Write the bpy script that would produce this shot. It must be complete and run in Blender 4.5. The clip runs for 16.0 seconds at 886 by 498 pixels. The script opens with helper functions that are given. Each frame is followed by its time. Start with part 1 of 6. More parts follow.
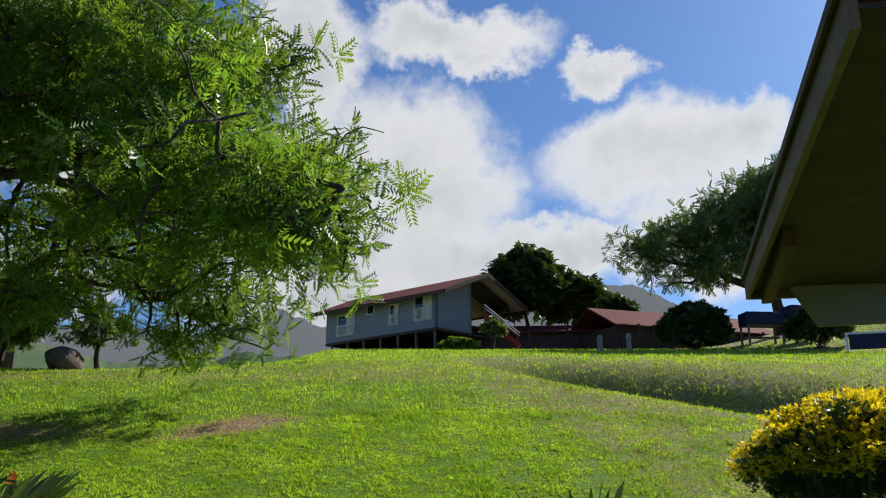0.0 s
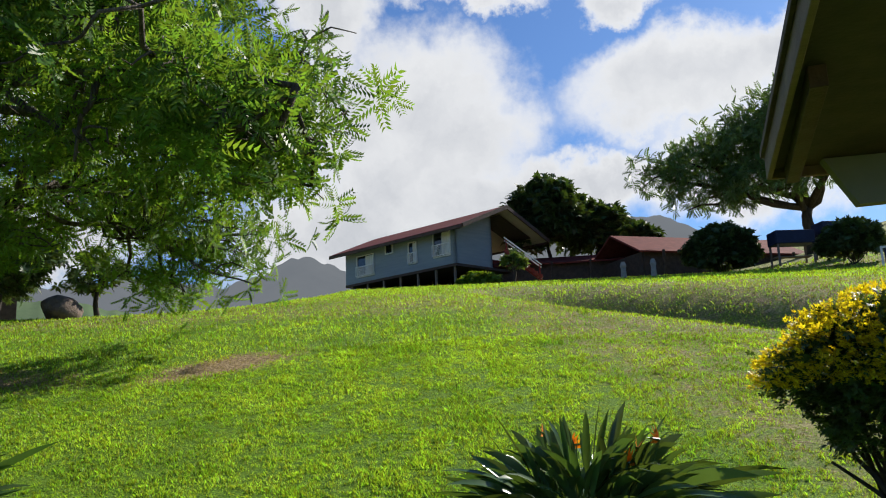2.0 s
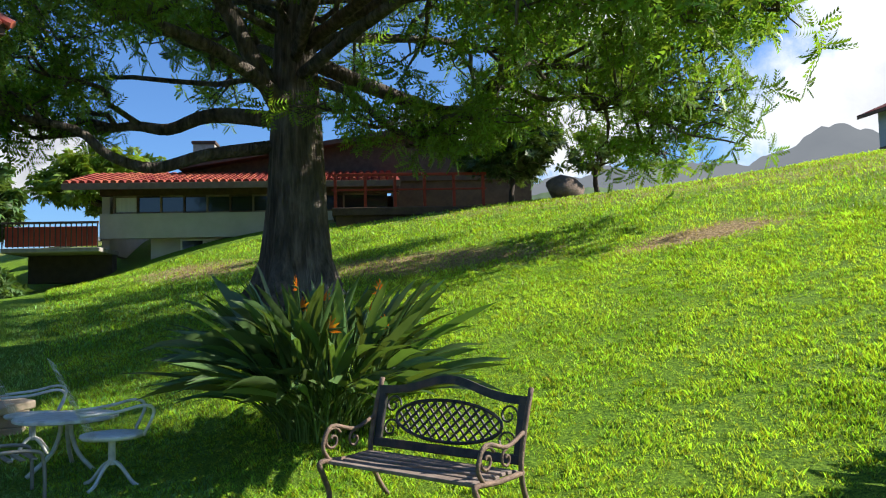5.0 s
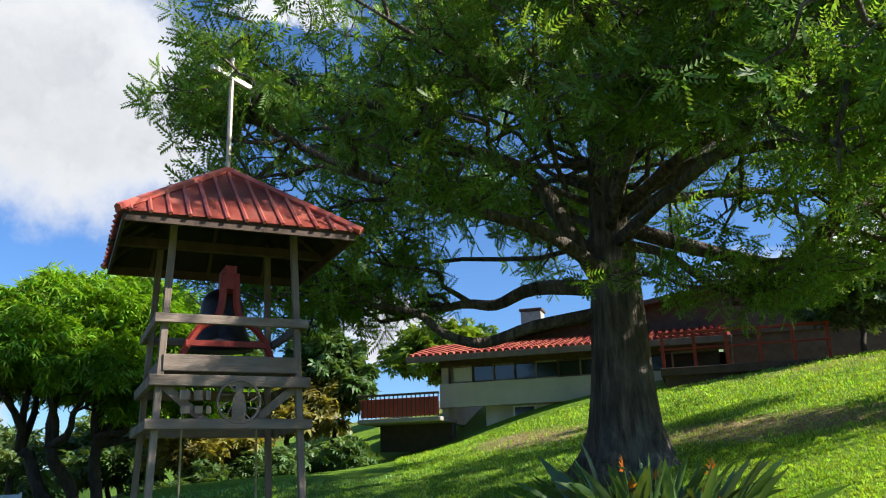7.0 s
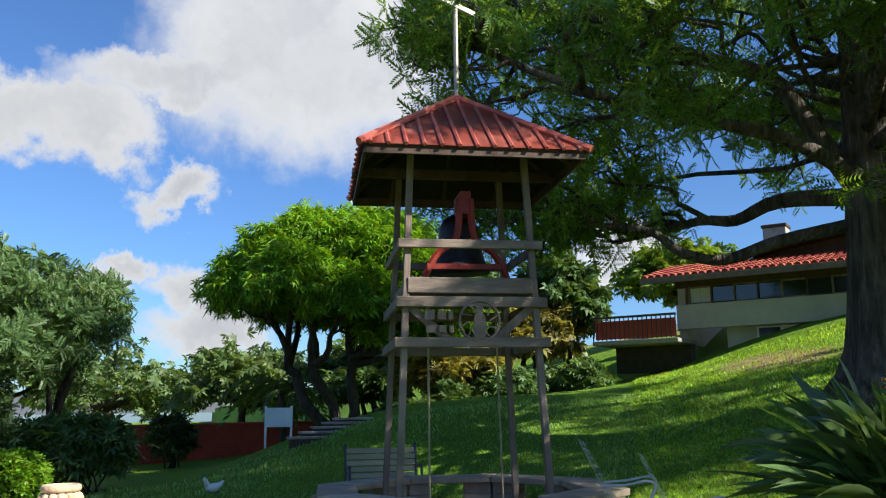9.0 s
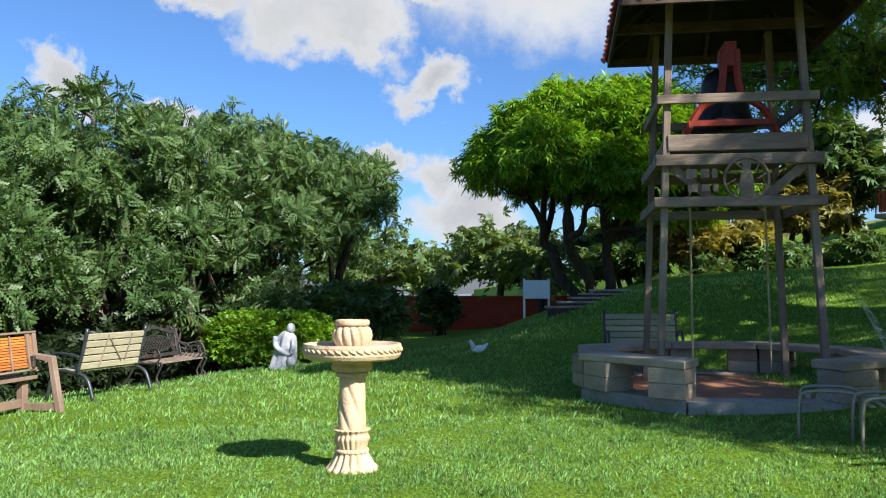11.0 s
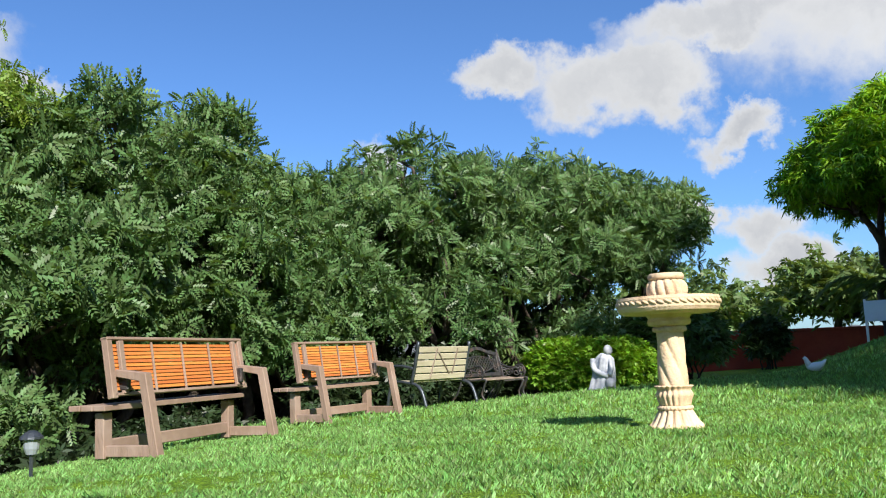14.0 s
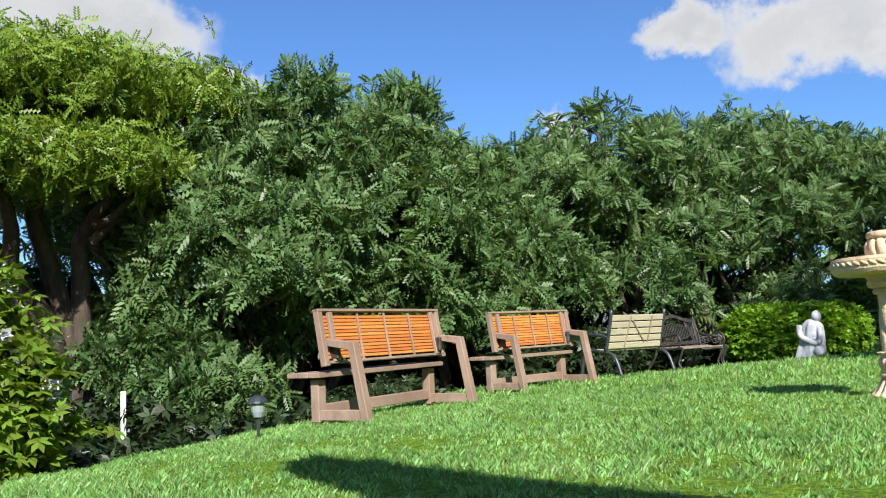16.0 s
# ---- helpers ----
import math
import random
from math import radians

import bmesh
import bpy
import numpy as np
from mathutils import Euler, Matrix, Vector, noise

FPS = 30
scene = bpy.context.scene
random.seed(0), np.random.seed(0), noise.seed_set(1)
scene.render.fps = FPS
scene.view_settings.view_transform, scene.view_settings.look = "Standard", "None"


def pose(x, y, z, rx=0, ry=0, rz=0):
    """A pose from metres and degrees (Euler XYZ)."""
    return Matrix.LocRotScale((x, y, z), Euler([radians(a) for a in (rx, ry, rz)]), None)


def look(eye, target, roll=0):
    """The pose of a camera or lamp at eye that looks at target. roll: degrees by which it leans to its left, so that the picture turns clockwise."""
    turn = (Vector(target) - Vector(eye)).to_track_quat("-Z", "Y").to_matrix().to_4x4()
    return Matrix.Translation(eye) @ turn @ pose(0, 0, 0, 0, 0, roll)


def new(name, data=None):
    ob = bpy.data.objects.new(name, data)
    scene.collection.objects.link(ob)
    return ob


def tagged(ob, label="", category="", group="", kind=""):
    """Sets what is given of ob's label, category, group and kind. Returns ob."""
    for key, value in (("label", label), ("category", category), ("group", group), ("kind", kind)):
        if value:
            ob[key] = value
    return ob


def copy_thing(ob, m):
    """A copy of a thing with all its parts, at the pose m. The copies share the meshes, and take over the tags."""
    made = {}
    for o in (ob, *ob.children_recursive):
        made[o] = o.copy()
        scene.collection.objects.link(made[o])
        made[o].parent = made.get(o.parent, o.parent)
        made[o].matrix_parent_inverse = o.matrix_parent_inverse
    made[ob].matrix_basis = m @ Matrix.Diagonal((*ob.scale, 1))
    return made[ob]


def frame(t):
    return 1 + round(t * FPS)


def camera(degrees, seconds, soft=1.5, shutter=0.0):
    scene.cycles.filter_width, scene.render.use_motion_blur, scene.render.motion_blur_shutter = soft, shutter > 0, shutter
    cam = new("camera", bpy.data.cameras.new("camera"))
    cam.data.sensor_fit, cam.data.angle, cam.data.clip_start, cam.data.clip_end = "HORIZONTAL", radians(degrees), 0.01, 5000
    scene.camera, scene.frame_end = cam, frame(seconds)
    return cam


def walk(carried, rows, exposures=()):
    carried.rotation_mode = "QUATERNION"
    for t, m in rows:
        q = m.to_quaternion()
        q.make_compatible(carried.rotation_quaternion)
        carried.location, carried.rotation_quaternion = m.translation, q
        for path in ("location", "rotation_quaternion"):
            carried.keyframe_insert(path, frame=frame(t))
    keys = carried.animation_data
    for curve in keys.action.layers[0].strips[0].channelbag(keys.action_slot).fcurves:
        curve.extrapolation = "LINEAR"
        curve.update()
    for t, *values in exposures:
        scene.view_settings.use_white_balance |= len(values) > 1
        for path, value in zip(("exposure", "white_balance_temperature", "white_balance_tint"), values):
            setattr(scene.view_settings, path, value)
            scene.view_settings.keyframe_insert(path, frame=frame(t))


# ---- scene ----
cam = camera(55.4, 16.0, soft=1.1)
METRES, EYE, TILT, LEAN, TURN = 4.5, 1.75, 15.0, 0.0, 0.0
ROWS = [
    (0.0, 0.0, 0.0, 0.0, -0.0, 0.0, -0.0),
    (0.5, 0.0303, 0.0824, -0.0212, 1.11, 0.33, 1.23),
    (1.0, 0.0442, 0.1605, -0.0454, 1.14, -0.24, 2.35),
    (1.5, 0.0731, 0.2255, -0.0696, 0.93, -1.32, 3.01),
    (2.0, 0.121, 0.296, -0.0986, 1.67, -3.98, 2.9),
    (2.5, 0.141, 0.355, -0.1258, 2.67, -7.06, 3.34),
    (3.0, 0.1606, 0.4185, -0.1424, 3.48, -7.64, 3.92),
    (3.5, 0.1843, 0.4545, -0.1678, 9.82, -7.64, 5.02),
    (4.0, 0.2091, 0.4879, -0.1821, 19.32, -9.43, 6.93),
    (4.5, 0.2138, 0.5089, -0.1955, 27.43, -10.15, 8.65),
    (5.0, 0.2006, 0.546, -0.199, 35.71, -8.06, 10.37),
    (7.5, 0.2332, 0.5578, -0.1614, 62.16, 9.77, 14.88),
    (8.0, 0.2333, 0.5507, -0.1634, 66.63, 9.96, 15.58),
    (8.5, 0.2289, 0.5469, -0.1706, 70.48, 8.47, 15.54),
    (9.0, 0.2267, 0.5412, -0.1752, 74.14, 6.49, 15.13),
    (9.5, 0.2269, 0.5317, -0.1795, 78.27, 4.68, 14.8),
    (10.0, 0.2295, 0.5215, -0.1883, 82.88, 3.33, 14.52),
    (12.5, 0.2174, 0.4825, -0.3402, 103.22, 8.31, 15.7),
    (13.0, 0.2242, 0.4783, -0.3823, 106.54, 10.67, 15.42),
    (13.5, 0.2256, 0.4742, -0.3991, 109.99, 12.97, 15.73),
    (14.0, 0.2251, 0.4645, -0.4053, 113.82, 13.72, 16.05),
    (14.5, 0.2294, 0.4608, -0.4066, 117.42, 13.88, 15.99),
    (15.0, 0.2328, 0.4602, -0.4078, 120.03, 14.03, 15.79),
    (15.5, 0.2371, 0.4593, -0.4071, 123.19, 14.68, 15.68),
    (16.0, 0.2378, 0.452, -0.4061, 126.84, 15.24, 14.88),
]
walk(cam, [(t, pose(0, 0, EYE, TILT, LEAN, TURN) @ pose(METRES * x, METRES * y, METRES * z, 90 + pitch, roll, yaw)) for t, x, y, z, yaw, pitch, roll in ROWS],
     exposures=[(0.0, 0.35), (2.0, 0.5), (3.5, 0.8), (5.0, 1.1), (7.3, 1.15), (8.5, 1.0), (10.2, 1.05), (12.3, 1.0), (16.0, 1.05)])


# ---- light ----
SUN_AZ, SUN_EL = 46.0, 35.5  # from +y towards +x, and above the horizon


def way(az, el):
    a, e = radians(az), radians(el)
    return Vector((math.sin(a) * math.cos(e), math.cos(a) * math.cos(e), math.sin(e)))


sun = new("sun", bpy.data.lights.new("sun", "SUN"))
sun.data.energy, sun.data.angle, sun.data.color = 5.0, radians(0.6), (1.0, 0.94, 0.84)
sun.matrix_world = look(way(SUN_AZ, SUN_EL) * 50, (0, 0, 0))

# clouds: direction (az, el), half width, half height in degrees
CLOUDS = [
    (-1.8, 19.2, 5.8, 5.4), (-5.3, 15.4, 4.2, 3.5), (-10.1, 28.6, 3.3, 4.6), (0.7, 29.0, 5.8, 1.9), (2.8, 27.5, 2.3, 1.5), (11.9, 26.5, 2.7, 1.2),
    (15.4, 20.8, 7.7, 3.1), (20.7, 21.5, 3.1, 2.1), (10.5, 15.2, 10.8, 2.1), (1.4, 13.7, 9.0, 3.0), (-9.0, 12.0, 8.0, 4.5), (-8, 20, 5, 5),
    (20.0, 15.0, 9.0, 3.5), (-30.4, 11.5, 8.0, 2.6), (-62.1, 9.6, 2.9, 1.6), (-84.7, 24.3, 8.8, 7.3), (-78.7, 22.8, 3.5, 3.8), (-69.8, 31.0, 3.5, 1.2),
    (-98, 8.3, 2.2, 1.1), (-97.9, 17.9, 3.5, 2.3), (-101.7, 17.8, 4.0, 2.4), (-108.0, 19.2, 2.9, 1.5), (-91.6, 20.8, 7.0, 1.6), (-92.5, 14.4, 2.4, 1.4),
    (-116.6, 13.0, 1.4, 1.9), (-113.8, 11.4, 1.6, 1.2), (-109.6, 10.9, 1.6, 0.9), (-95.7, 9.7, 1.5, 1.0), (-92.0, 8.1, 2.5, 1.7), (-90.3, 5.0, 4.0, 1.9),
    (-147.6, 20.5, 6.9, 2.9), (-139.8, 17.1, 2.6, 1.3), (-25, 22, 6, 5),
]
world = bpy.data.worlds.new("sky")
scene.world = world
world.use_nodes = True
wn, wl = world.node_tree.nodes, world.node_tree.links
wn.clear()


def wnode(kind, **k):
    n = wn.new(kind)
    for key, v in k.items():
        if key == "op":
            n.operation = v
        else:
            n.inputs[key if not key.startswith("i") else int(key[1:])].default_value = v
    return n


w_out, w_bg = wn.new("ShaderNodeOutputWorld"), wn.new("ShaderNodeBackground")
w_sky = wn.new("ShaderNodeTexSky")
w_sky.sky_type, w_sky.sun_disc = "NISHITA", False
w_sky.sun_elevation, w_sky.sun_rotation = radians(SUN_EL), radians(SUN_AZ)
w_sky.air_density, w_sky.dust_density, w_sky.ozone_density = 1.0, 0.6, 4.0
w_co = wn.new("ShaderNodeTexCoord")
warp = wnode("ShaderNodeTexNoise", Scale=7.5, Detail=12.0, Roughness=0.58)
wl.new(w_co.outputs["Generated"], warp.inputs["Vector"])
off = wnode("ShaderNodeVectorMath", op="SUBTRACT", i1=(0.5, 0.5, 0.5))
wl.new(warp.outputs["Color"], off.inputs[0])
push = wnode("ShaderNodeVectorMath", op="SCALE")
push.inputs["Scale"].default_value = 0.115
wl.new(off.outputs[0], push.inputs[0])
bent = wnode("ShaderNodeVectorMath", op="ADD")
wl.new(w_co.outputs["Generated"], bent.inputs[0])
wl.new(push.outputs[0], bent.inputs[1])
curl = wnode("ShaderNodeTexNoise", Scale=26.0, Detail=10.0, Roughness=0.62)
wl.new(w_co.outputs["Generated"], curl.inputs["Vector"])
off2 = wnode("ShaderNodeVectorMath", op="SUBTRACT", i1=(0.5, 0.5, 0.5))
wl.new(curl.outputs["Color"], off2.inputs[0])
push2 = wnode("ShaderNodeVectorMath", op="SCALE")
push2.inputs["Scale"].default_value = 0.075
wl.new(off2.outputs[0], push2.inputs[0])
base_bent = bent
bent = wnode("ShaderNodeVectorMath", op="ADD")
wl.new(base_bent.outputs[0], bent.inputs[0])
wl.new(push2.outputs[0], bent.inputs[1])
last = None
for az, el, hw, hh in CLOUDS:
    # distance from the cloud's middle, in half widths
    side, up = Vector((math.cos(radians(az)), -math.sin(radians(az)), 0)), None
    mid = way(az, el)
    up = side.cross(mid)
    d1 = wnode("ShaderNodeVectorMath", op="DOT_PRODUCT", i1=tuple(side / math.sin(radians(hw))))
    d2 = wnode("ShaderNodeVectorMath", op="DOT_PRODUCT", i1=tuple(up / math.sin(radians(hh))))
    d3 = wnode("ShaderNodeVectorMath", op="DOT_PRODUCT", i1=tuple(mid))
    for d in (d1, d2, d3):
        wl.new(bent.outputs[0], d.inputs[0])
    p1, p2 = wnode("ShaderNodeMath", op="POWER", i1=2.0), wnode("ShaderNodeMath", op="POWER", i1=2.0)
    b2 = wnode("ShaderNodeMath", op="ABSOLUTE")
    b1 = wnode("ShaderNodeMath", op="ABSOLUTE")
    wl.new(d1.outputs["Value"], b1.inputs[0])
    wl.new(d2.outputs["Value"], b2.inputs[0])
    wl.new(b1.outputs[0], p1.inputs[0])
    wl.new(b2.outputs[0], p2.inputs[0])
    add = wnode("ShaderNodeMath", op="ADD")
    wl.new(p1.outputs[0], add.inputs[0])
    wl.new(p2.outputs[0], add.inputs[1])
    back = wnode("ShaderNodeMath", op="LESS_THAN", i1=0.0)
    wl.new(d3.outputs["Value"], back.inputs[0])
    far = wnode("ShaderNodeMath", op="MULTIPLY_ADD", i1=50.0)
    wl.new(back.outputs[0], far.inputs[0])
    wl.new(add.outputs[0], far.inputs[2])
    if last is None:
        last = far
    else:
        m = wnode("ShaderNodeMath", op="SMOOTH_MIN", i2=0.35)
        wl.new(last.outputs[0], m.inputs[0])
        wl.new(far.outputs[0], m.inputs[1])
        last = m
cover = wn.new("ShaderNodeMapRange")
cover.interpolation_type = "SMOOTHSTEP"
for i, v in ((1, 1.85), (2, 0.4), (3, 0.0), (4, 1.0)):
    cover.inputs[i].default_value = v
wl.new(last.outputs[0], cover.inputs[0])
depth = wn.new("ShaderNodeMapRange")
for i, v in ((1, 1.1), (2, -0.1), (3, 0.0), (4, 1.0)):
    depth.inputs[i].default_value = v
wl.new(last.outputs[0], depth.inputs[0])
puff = wnode("ShaderNodeTexNoise", Scale=9.0, Detail=8.0, Roughness=0.6)
wl.new(bent.outputs[0], puff.inputs["Vector"])
shade = wnode("ShaderNodeMath", op="MULTIPLY")
wl.new(depth.outputs[0], shade.inputs[0])
wl.new(puff.outputs["Fac"], shade.inputs[1])
ramp = wn.new("ShaderNodeValToRGB")
ramp.color_ramp.elements[0].position, ramp.color_ramp.elements[0].color = 0.12, (6.7, 6.8, 6.95, 1)
ramp.color_ramp.elements[1].position, ramp.color_ramp.elements[1].color = 0.66, (4.4, 4.6, 5.0, 1)
wl.new(shade.outputs[0], ramp.inputs[0])
w_mix = wn.new("ShaderNodeMix")
w_mix.data_type = "RGBA"
wl.new(cover.outputs[0], w_mix.inputs["Factor"])
tint = wn.new("ShaderNodeMix")
tint.data_type, tint.blend_type = "RGBA", "MULTIPLY"
tint.inputs["Factor"].default_value = 1.0
tint.inputs["B"].default_value = (0.46, 0.63, 0.84, 1)
wl.new(w_sky.outputs[0], tint.inputs["A"])
wl.new(tint.outputs["Result"], w_mix.inputs["A"])
# clouds on the sun's side are brighter
toward = wnode("ShaderNodeVectorMath", op="DOT_PRODUCT", i1=tuple(way(SUN_AZ, SUN_EL)))
wl.new(w_co.outputs["Generated"], toward.inputs[0])
lit = wn.new("ShaderNodeMapRange")
for i, v in ((1, -0.5), (2, 0.8), (3, 0.56), (4, 0.92)):
    lit.inputs[i].default_value = v
wl.new(toward.outputs["Value"], lit.inputs[0])
glow = wn.new("ShaderNodeVectorMath")
glow.operation = "SCALE"
wl.new(ramp.outputs[0], glow.inputs[0])
wl.new(lit.outputs[0], glow.inputs["Scale"])
wl.new(glow.outputs[0], w_mix.inputs["B"])
wl.new(w_mix.outputs["Result"], w_bg.inputs["Color"])
w_bg.inputs["Strength"].default_value = 0.1
wl.new(w_bg.outputs[0], w_out.inputs["Surface"])


# ---- materials ----
def material(name, colours, scale=8.0, rough=0.7, bump=0.3, fine=6.0, metal=0.0, vary=0.0, island=0.0, through_light=0.0,
             stretch=(1, 1, 1), bump_depth=0.02, wear=None, coord="Object", spec=0.3):
    """colours: dark to light along a noise; wear: (colour, amount, scale) for stains; vary: per object, island: per piece."""
    m = bpy.data.materials.new(name)
    m.use_nodes = True
    n, l = m.node_tree.nodes, m.node_tree.links
    b = n["Principled BSDF"]
    co = n.new("ShaderNodeTexCoord")
    mp = n.new("ShaderNodeMapping")
    mp.inputs["Scale"].default_value = stretch
    l.new(co.outputs[coord], mp.inputs["Vector"])
    t1 = n.new("ShaderNodeTexNoise")
    t1.inputs["Scale"].default_value, t1.inputs["Detail"].default_value, t1.inputs["Roughness"].default_value = scale, 7.0, 0.62
    l.new(mp.outputs[0], t1.inputs["Vector"])
    r = n.new("ShaderNodeValToRGB")
    cr = r.color_ramp
    while len(cr.elements) < len(colours):
        cr.elements.new(0.5)
    for i, c in enumerate(colours):
        cr.elements[i].position = 0.3 + 0.4 * i / max(1, len(colours) - 1)
        cr.elements[i].color = (*c, 1)
    l.new(t1.outputs["Fac"], r.inputs[0])
    col = r.outputs[0]
    if wear:
        t2 = n.new("ShaderNodeTexNoise")
        t2.inputs["Scale"].default_value, t2.inputs["Detail"].default_value = wear[2], 5.0
        l.new(co.outputs[coord], t2.inputs["Vector"])
        mr = n.new("ShaderNodeMapRange")
        mr.inputs[1].default_value, mr.inputs[2].default_value, mr.inputs[4].default_value = 0.5, 0.68, wear[1]
        l.new(t2.outputs["Fac"], mr.inputs[0])
        mx = n.new("ShaderNodeMix")
        mx.data_type = "RGBA"
        mx.inputs["B"].default_value = (*wear[0], 1)
        l.new(mr.outputs[0], mx.inputs["Factor"])
        l.new(col, mx.inputs["A"])
        col = mx.outputs["Result"]
    if vary or island:
        hsv = n.new("ShaderNodeHueSaturation")
        src = n.new("ShaderNodeNewGeometry").outputs["Random Per Island"] if island else n.new("ShaderNodeObjectInfo").outputs["Random"]
        mr = n.new("ShaderNodeMapRange")
        a = island or vary
        mr.inputs[3].default_value, mr.inputs[4].default_value = 1 - a, 1 + a
        l.new(src, mr.inputs[0])
        l.new(mr.outputs[0], hsv.inputs["Value"])
        mh = n.new("ShaderNodeMapRange")
        mh.inputs[3].default_value, mh.inputs[4].default_value = 0.5 - 0.05 * a, 0.5 + 0.05 * a
        l.new(src, mh.inputs[0])
        l.new(mh.outputs[0], hsv.inputs["Hue"])
        l.new(col, hsv.inputs["Color"])
        col = hsv.outputs[0]
    l.new(col, b.inputs["Base Color"])
    b.inputs["Roughness"].default_value, b.inputs["Metallic"].default_value = rough, metal
    b.inputs["Specular IOR Level"].default_value = spec
    if bump:
        t3 = n.new("ShaderNodeTexNoise")
        t3.inputs["Scale"].default_value, t3.inputs["Detail"].default_value = scale * fine, 5.0
        l.new(mp.outputs[0], t3.inputs["Vector"])
        bp = n.new("ShaderNodeBump")
        bp.inputs["Strength"].default_value, bp.inputs["Distance"].default_value = bump, bump_depth
        l.new(t3.outputs["Fac"], bp.inputs["Height"])
        l.new(bp.outputs[0], b.inputs["Normal"])
    if through_light:
        tr = n.new("ShaderNodeBsdfTranslucent")
        mul = n.new("ShaderNodeMix")
        mul.data_type, mul.blend_type = "RGBA", "MULTIPLY"
        mul.inputs["Factor"].default_value = 1.0
        mul.inputs["B"].default_value = (1.5, 1.35, 0.45, 1)
        l.new(col, mul.inputs["A"])
        l.new(mul.outputs["Result"], tr.inputs["Color"])
        ms = n.new("ShaderNodeMixShader")
        ms.inputs[0].default_value = through_light
        l.new(b.outputs[0], ms.inputs[1])
        l.new(tr.outputs[0], ms.inputs[2])
        l.new(ms.outputs[0], n["Material Output"].inputs["Surface"])
    return m


def leaf(name, a, b, t=0.35, rough=0.45, isl=0.35):
    return material(name, [a, b], scale=0.8, rough=rough, bump=0, island=isl, through_light=t, spec=0.4)


M_LEAF_BIG = leaf("feathery leaf", (0.085, 0.175, 0.035), (0.17, 0.29, 0.055), 0.56)
M_LEAF_MANGO = leaf("mango leaf", (0.11, 0.24, 0.015), (0.22, 0.4, 0.03), 0.4)
M_LEAF_HEDGE = leaf("row tree leaf", (0.055, 0.118, 0.036), (0.125, 0.205, 0.075), 0.32, 0.45)
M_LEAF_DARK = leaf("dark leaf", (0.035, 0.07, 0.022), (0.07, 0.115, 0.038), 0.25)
# leaf colour taken far down to stand for shade under the row trees
M_LEAF_SHADE = leaf("shade-dark leaf", (0.012, 0.026, 0.01), (0.03, 0.05, 0.018), 0.15)
M_LEAF_BOX = leaf("clipped leaf", (0.1, 0.22, 0.015), (0.18, 0.33, 0.025), 0.35)
M_LEAF_PALE = leaf("pale leaf", (0.09, 0.155, 0.05), (0.155, 0.22, 0.08), 0.35)
M_LEAF_YELLOW = leaf("golden backlit leaf", (0.5, 0.42, 0.02), (0.72, 0.62, 0.04), 0.45)
M_LEAF_OLIVE = leaf("olive leaf", (0.19, 0.19, 0.06), (0.31, 0.27, 0.09), 0.4)
M_LEAF_LIME = leaf("lime leaf", (0.1, 0.18, 0.02), (0.19, 0.28, 0.04), 0.4)
M_STRELITZIA = leaf("paddle leaf", (0.05, 0.1, 0.03), (0.115, 0.18, 0.065), 0.22, 0.22, 0.4)
M_ORANGE = leaf("orange petal", (0.8, 0.2, 0.01), (0.9, 0.33, 0.02), 0.3)
M_PURPLE = leaf("lilac petal", (0.55, 0.55, 0.8), (0.75, 0.75, 0.9), 0.3)
M_GRASS = leaf("grass blade", (0.142, 0.275, 0.021), (0.385, 0.545, 0.068), 0.5, 0.5, 0.65)
M_MOWN = leaf("mown blade", (0.12, 0.25, 0.06), (0.28, 0.46, 0.155), 0.42, 0.5, 0.55)
M_DRYGRASS = leaf("straw blade", (0.3, 0.24, 0.11), (0.42, 0.34, 0.17), 0.3, 0.6, 0.3)
M_BARK = material("bark", [(0.025, 0.02, 0.016), (0.085, 0.068, 0.055), (0.18, 0.15, 0.125)], 6, 0.9, 1.0, 2, stretch=(1.8, 1.8, 0.22), bump_depth=0.09,
                  wear=((0.26, 0.25, 0.23), 0.3, 1.6))
M_BARK_DARK = material("dark bark", [(0.03, 0.024, 0.02), (0.09, 0.07, 0.055)], 6, 0.9, 0.8, 3, stretch=(1.5, 1.5, 0.4))
M_STONE = material("cast stone", [(0.42, 0.29, 0.18), (0.57, 0.42, 0.28), (0.64, 0.5, 0.36)], 6, 0.85, 0.35, 9, wear=((0.36, 0.27, 0.18), 0.4, 3))
M_CONCRETE = material("concrete", [(0.25, 0.23, 0.2), (0.38, 0.35, 0.31)], 5, 0.9, 0.5, 8, vary=0.15, wear=((0.16, 0.14, 0.12), 0.6, 2.2))
M_RINGSTONE = material("buff block", [(0.3, 0.24, 0.18), (0.46, 0.37, 0.28)], 5, 0.9, 0.5, 8, vary=0.2, wear=((0.18, 0.14, 0.11), 0.5, 2.5))
M_PAVER = material("terracotta paver", [(0.22, 0.09, 0.06), (0.36, 0.15, 0.09)], 6, 0.85, 0.4, 8, vary=0.25)
M_SLAT = material("varnished slat", [(0.42, 0.13, 0.035), (0.6, 0.21, 0.055)], 4, 0.45, 0.3, 10, stretch=(0.15, 1, 1), vary=0.15)
M_BROWNPLASTIC = material("weathered brown board", [(0.17, 0.115, 0.085), (0.27, 0.19, 0.15)], 6, 0.7, 0.3, 8, stretch=(0.3, 1, 0.3), wear=((0.33, 0.26, 0.22), 0.4, 3))
M_GREYWOOD = material("grey weathered timber", [(0.13, 0.1, 0.08), (0.27, 0.21, 0.17)], 5, 0.85, 0.5, 7, stretch=(1, 1, 0.15), wear=((0.12, 0.09, 0.07), 0.5, 2))
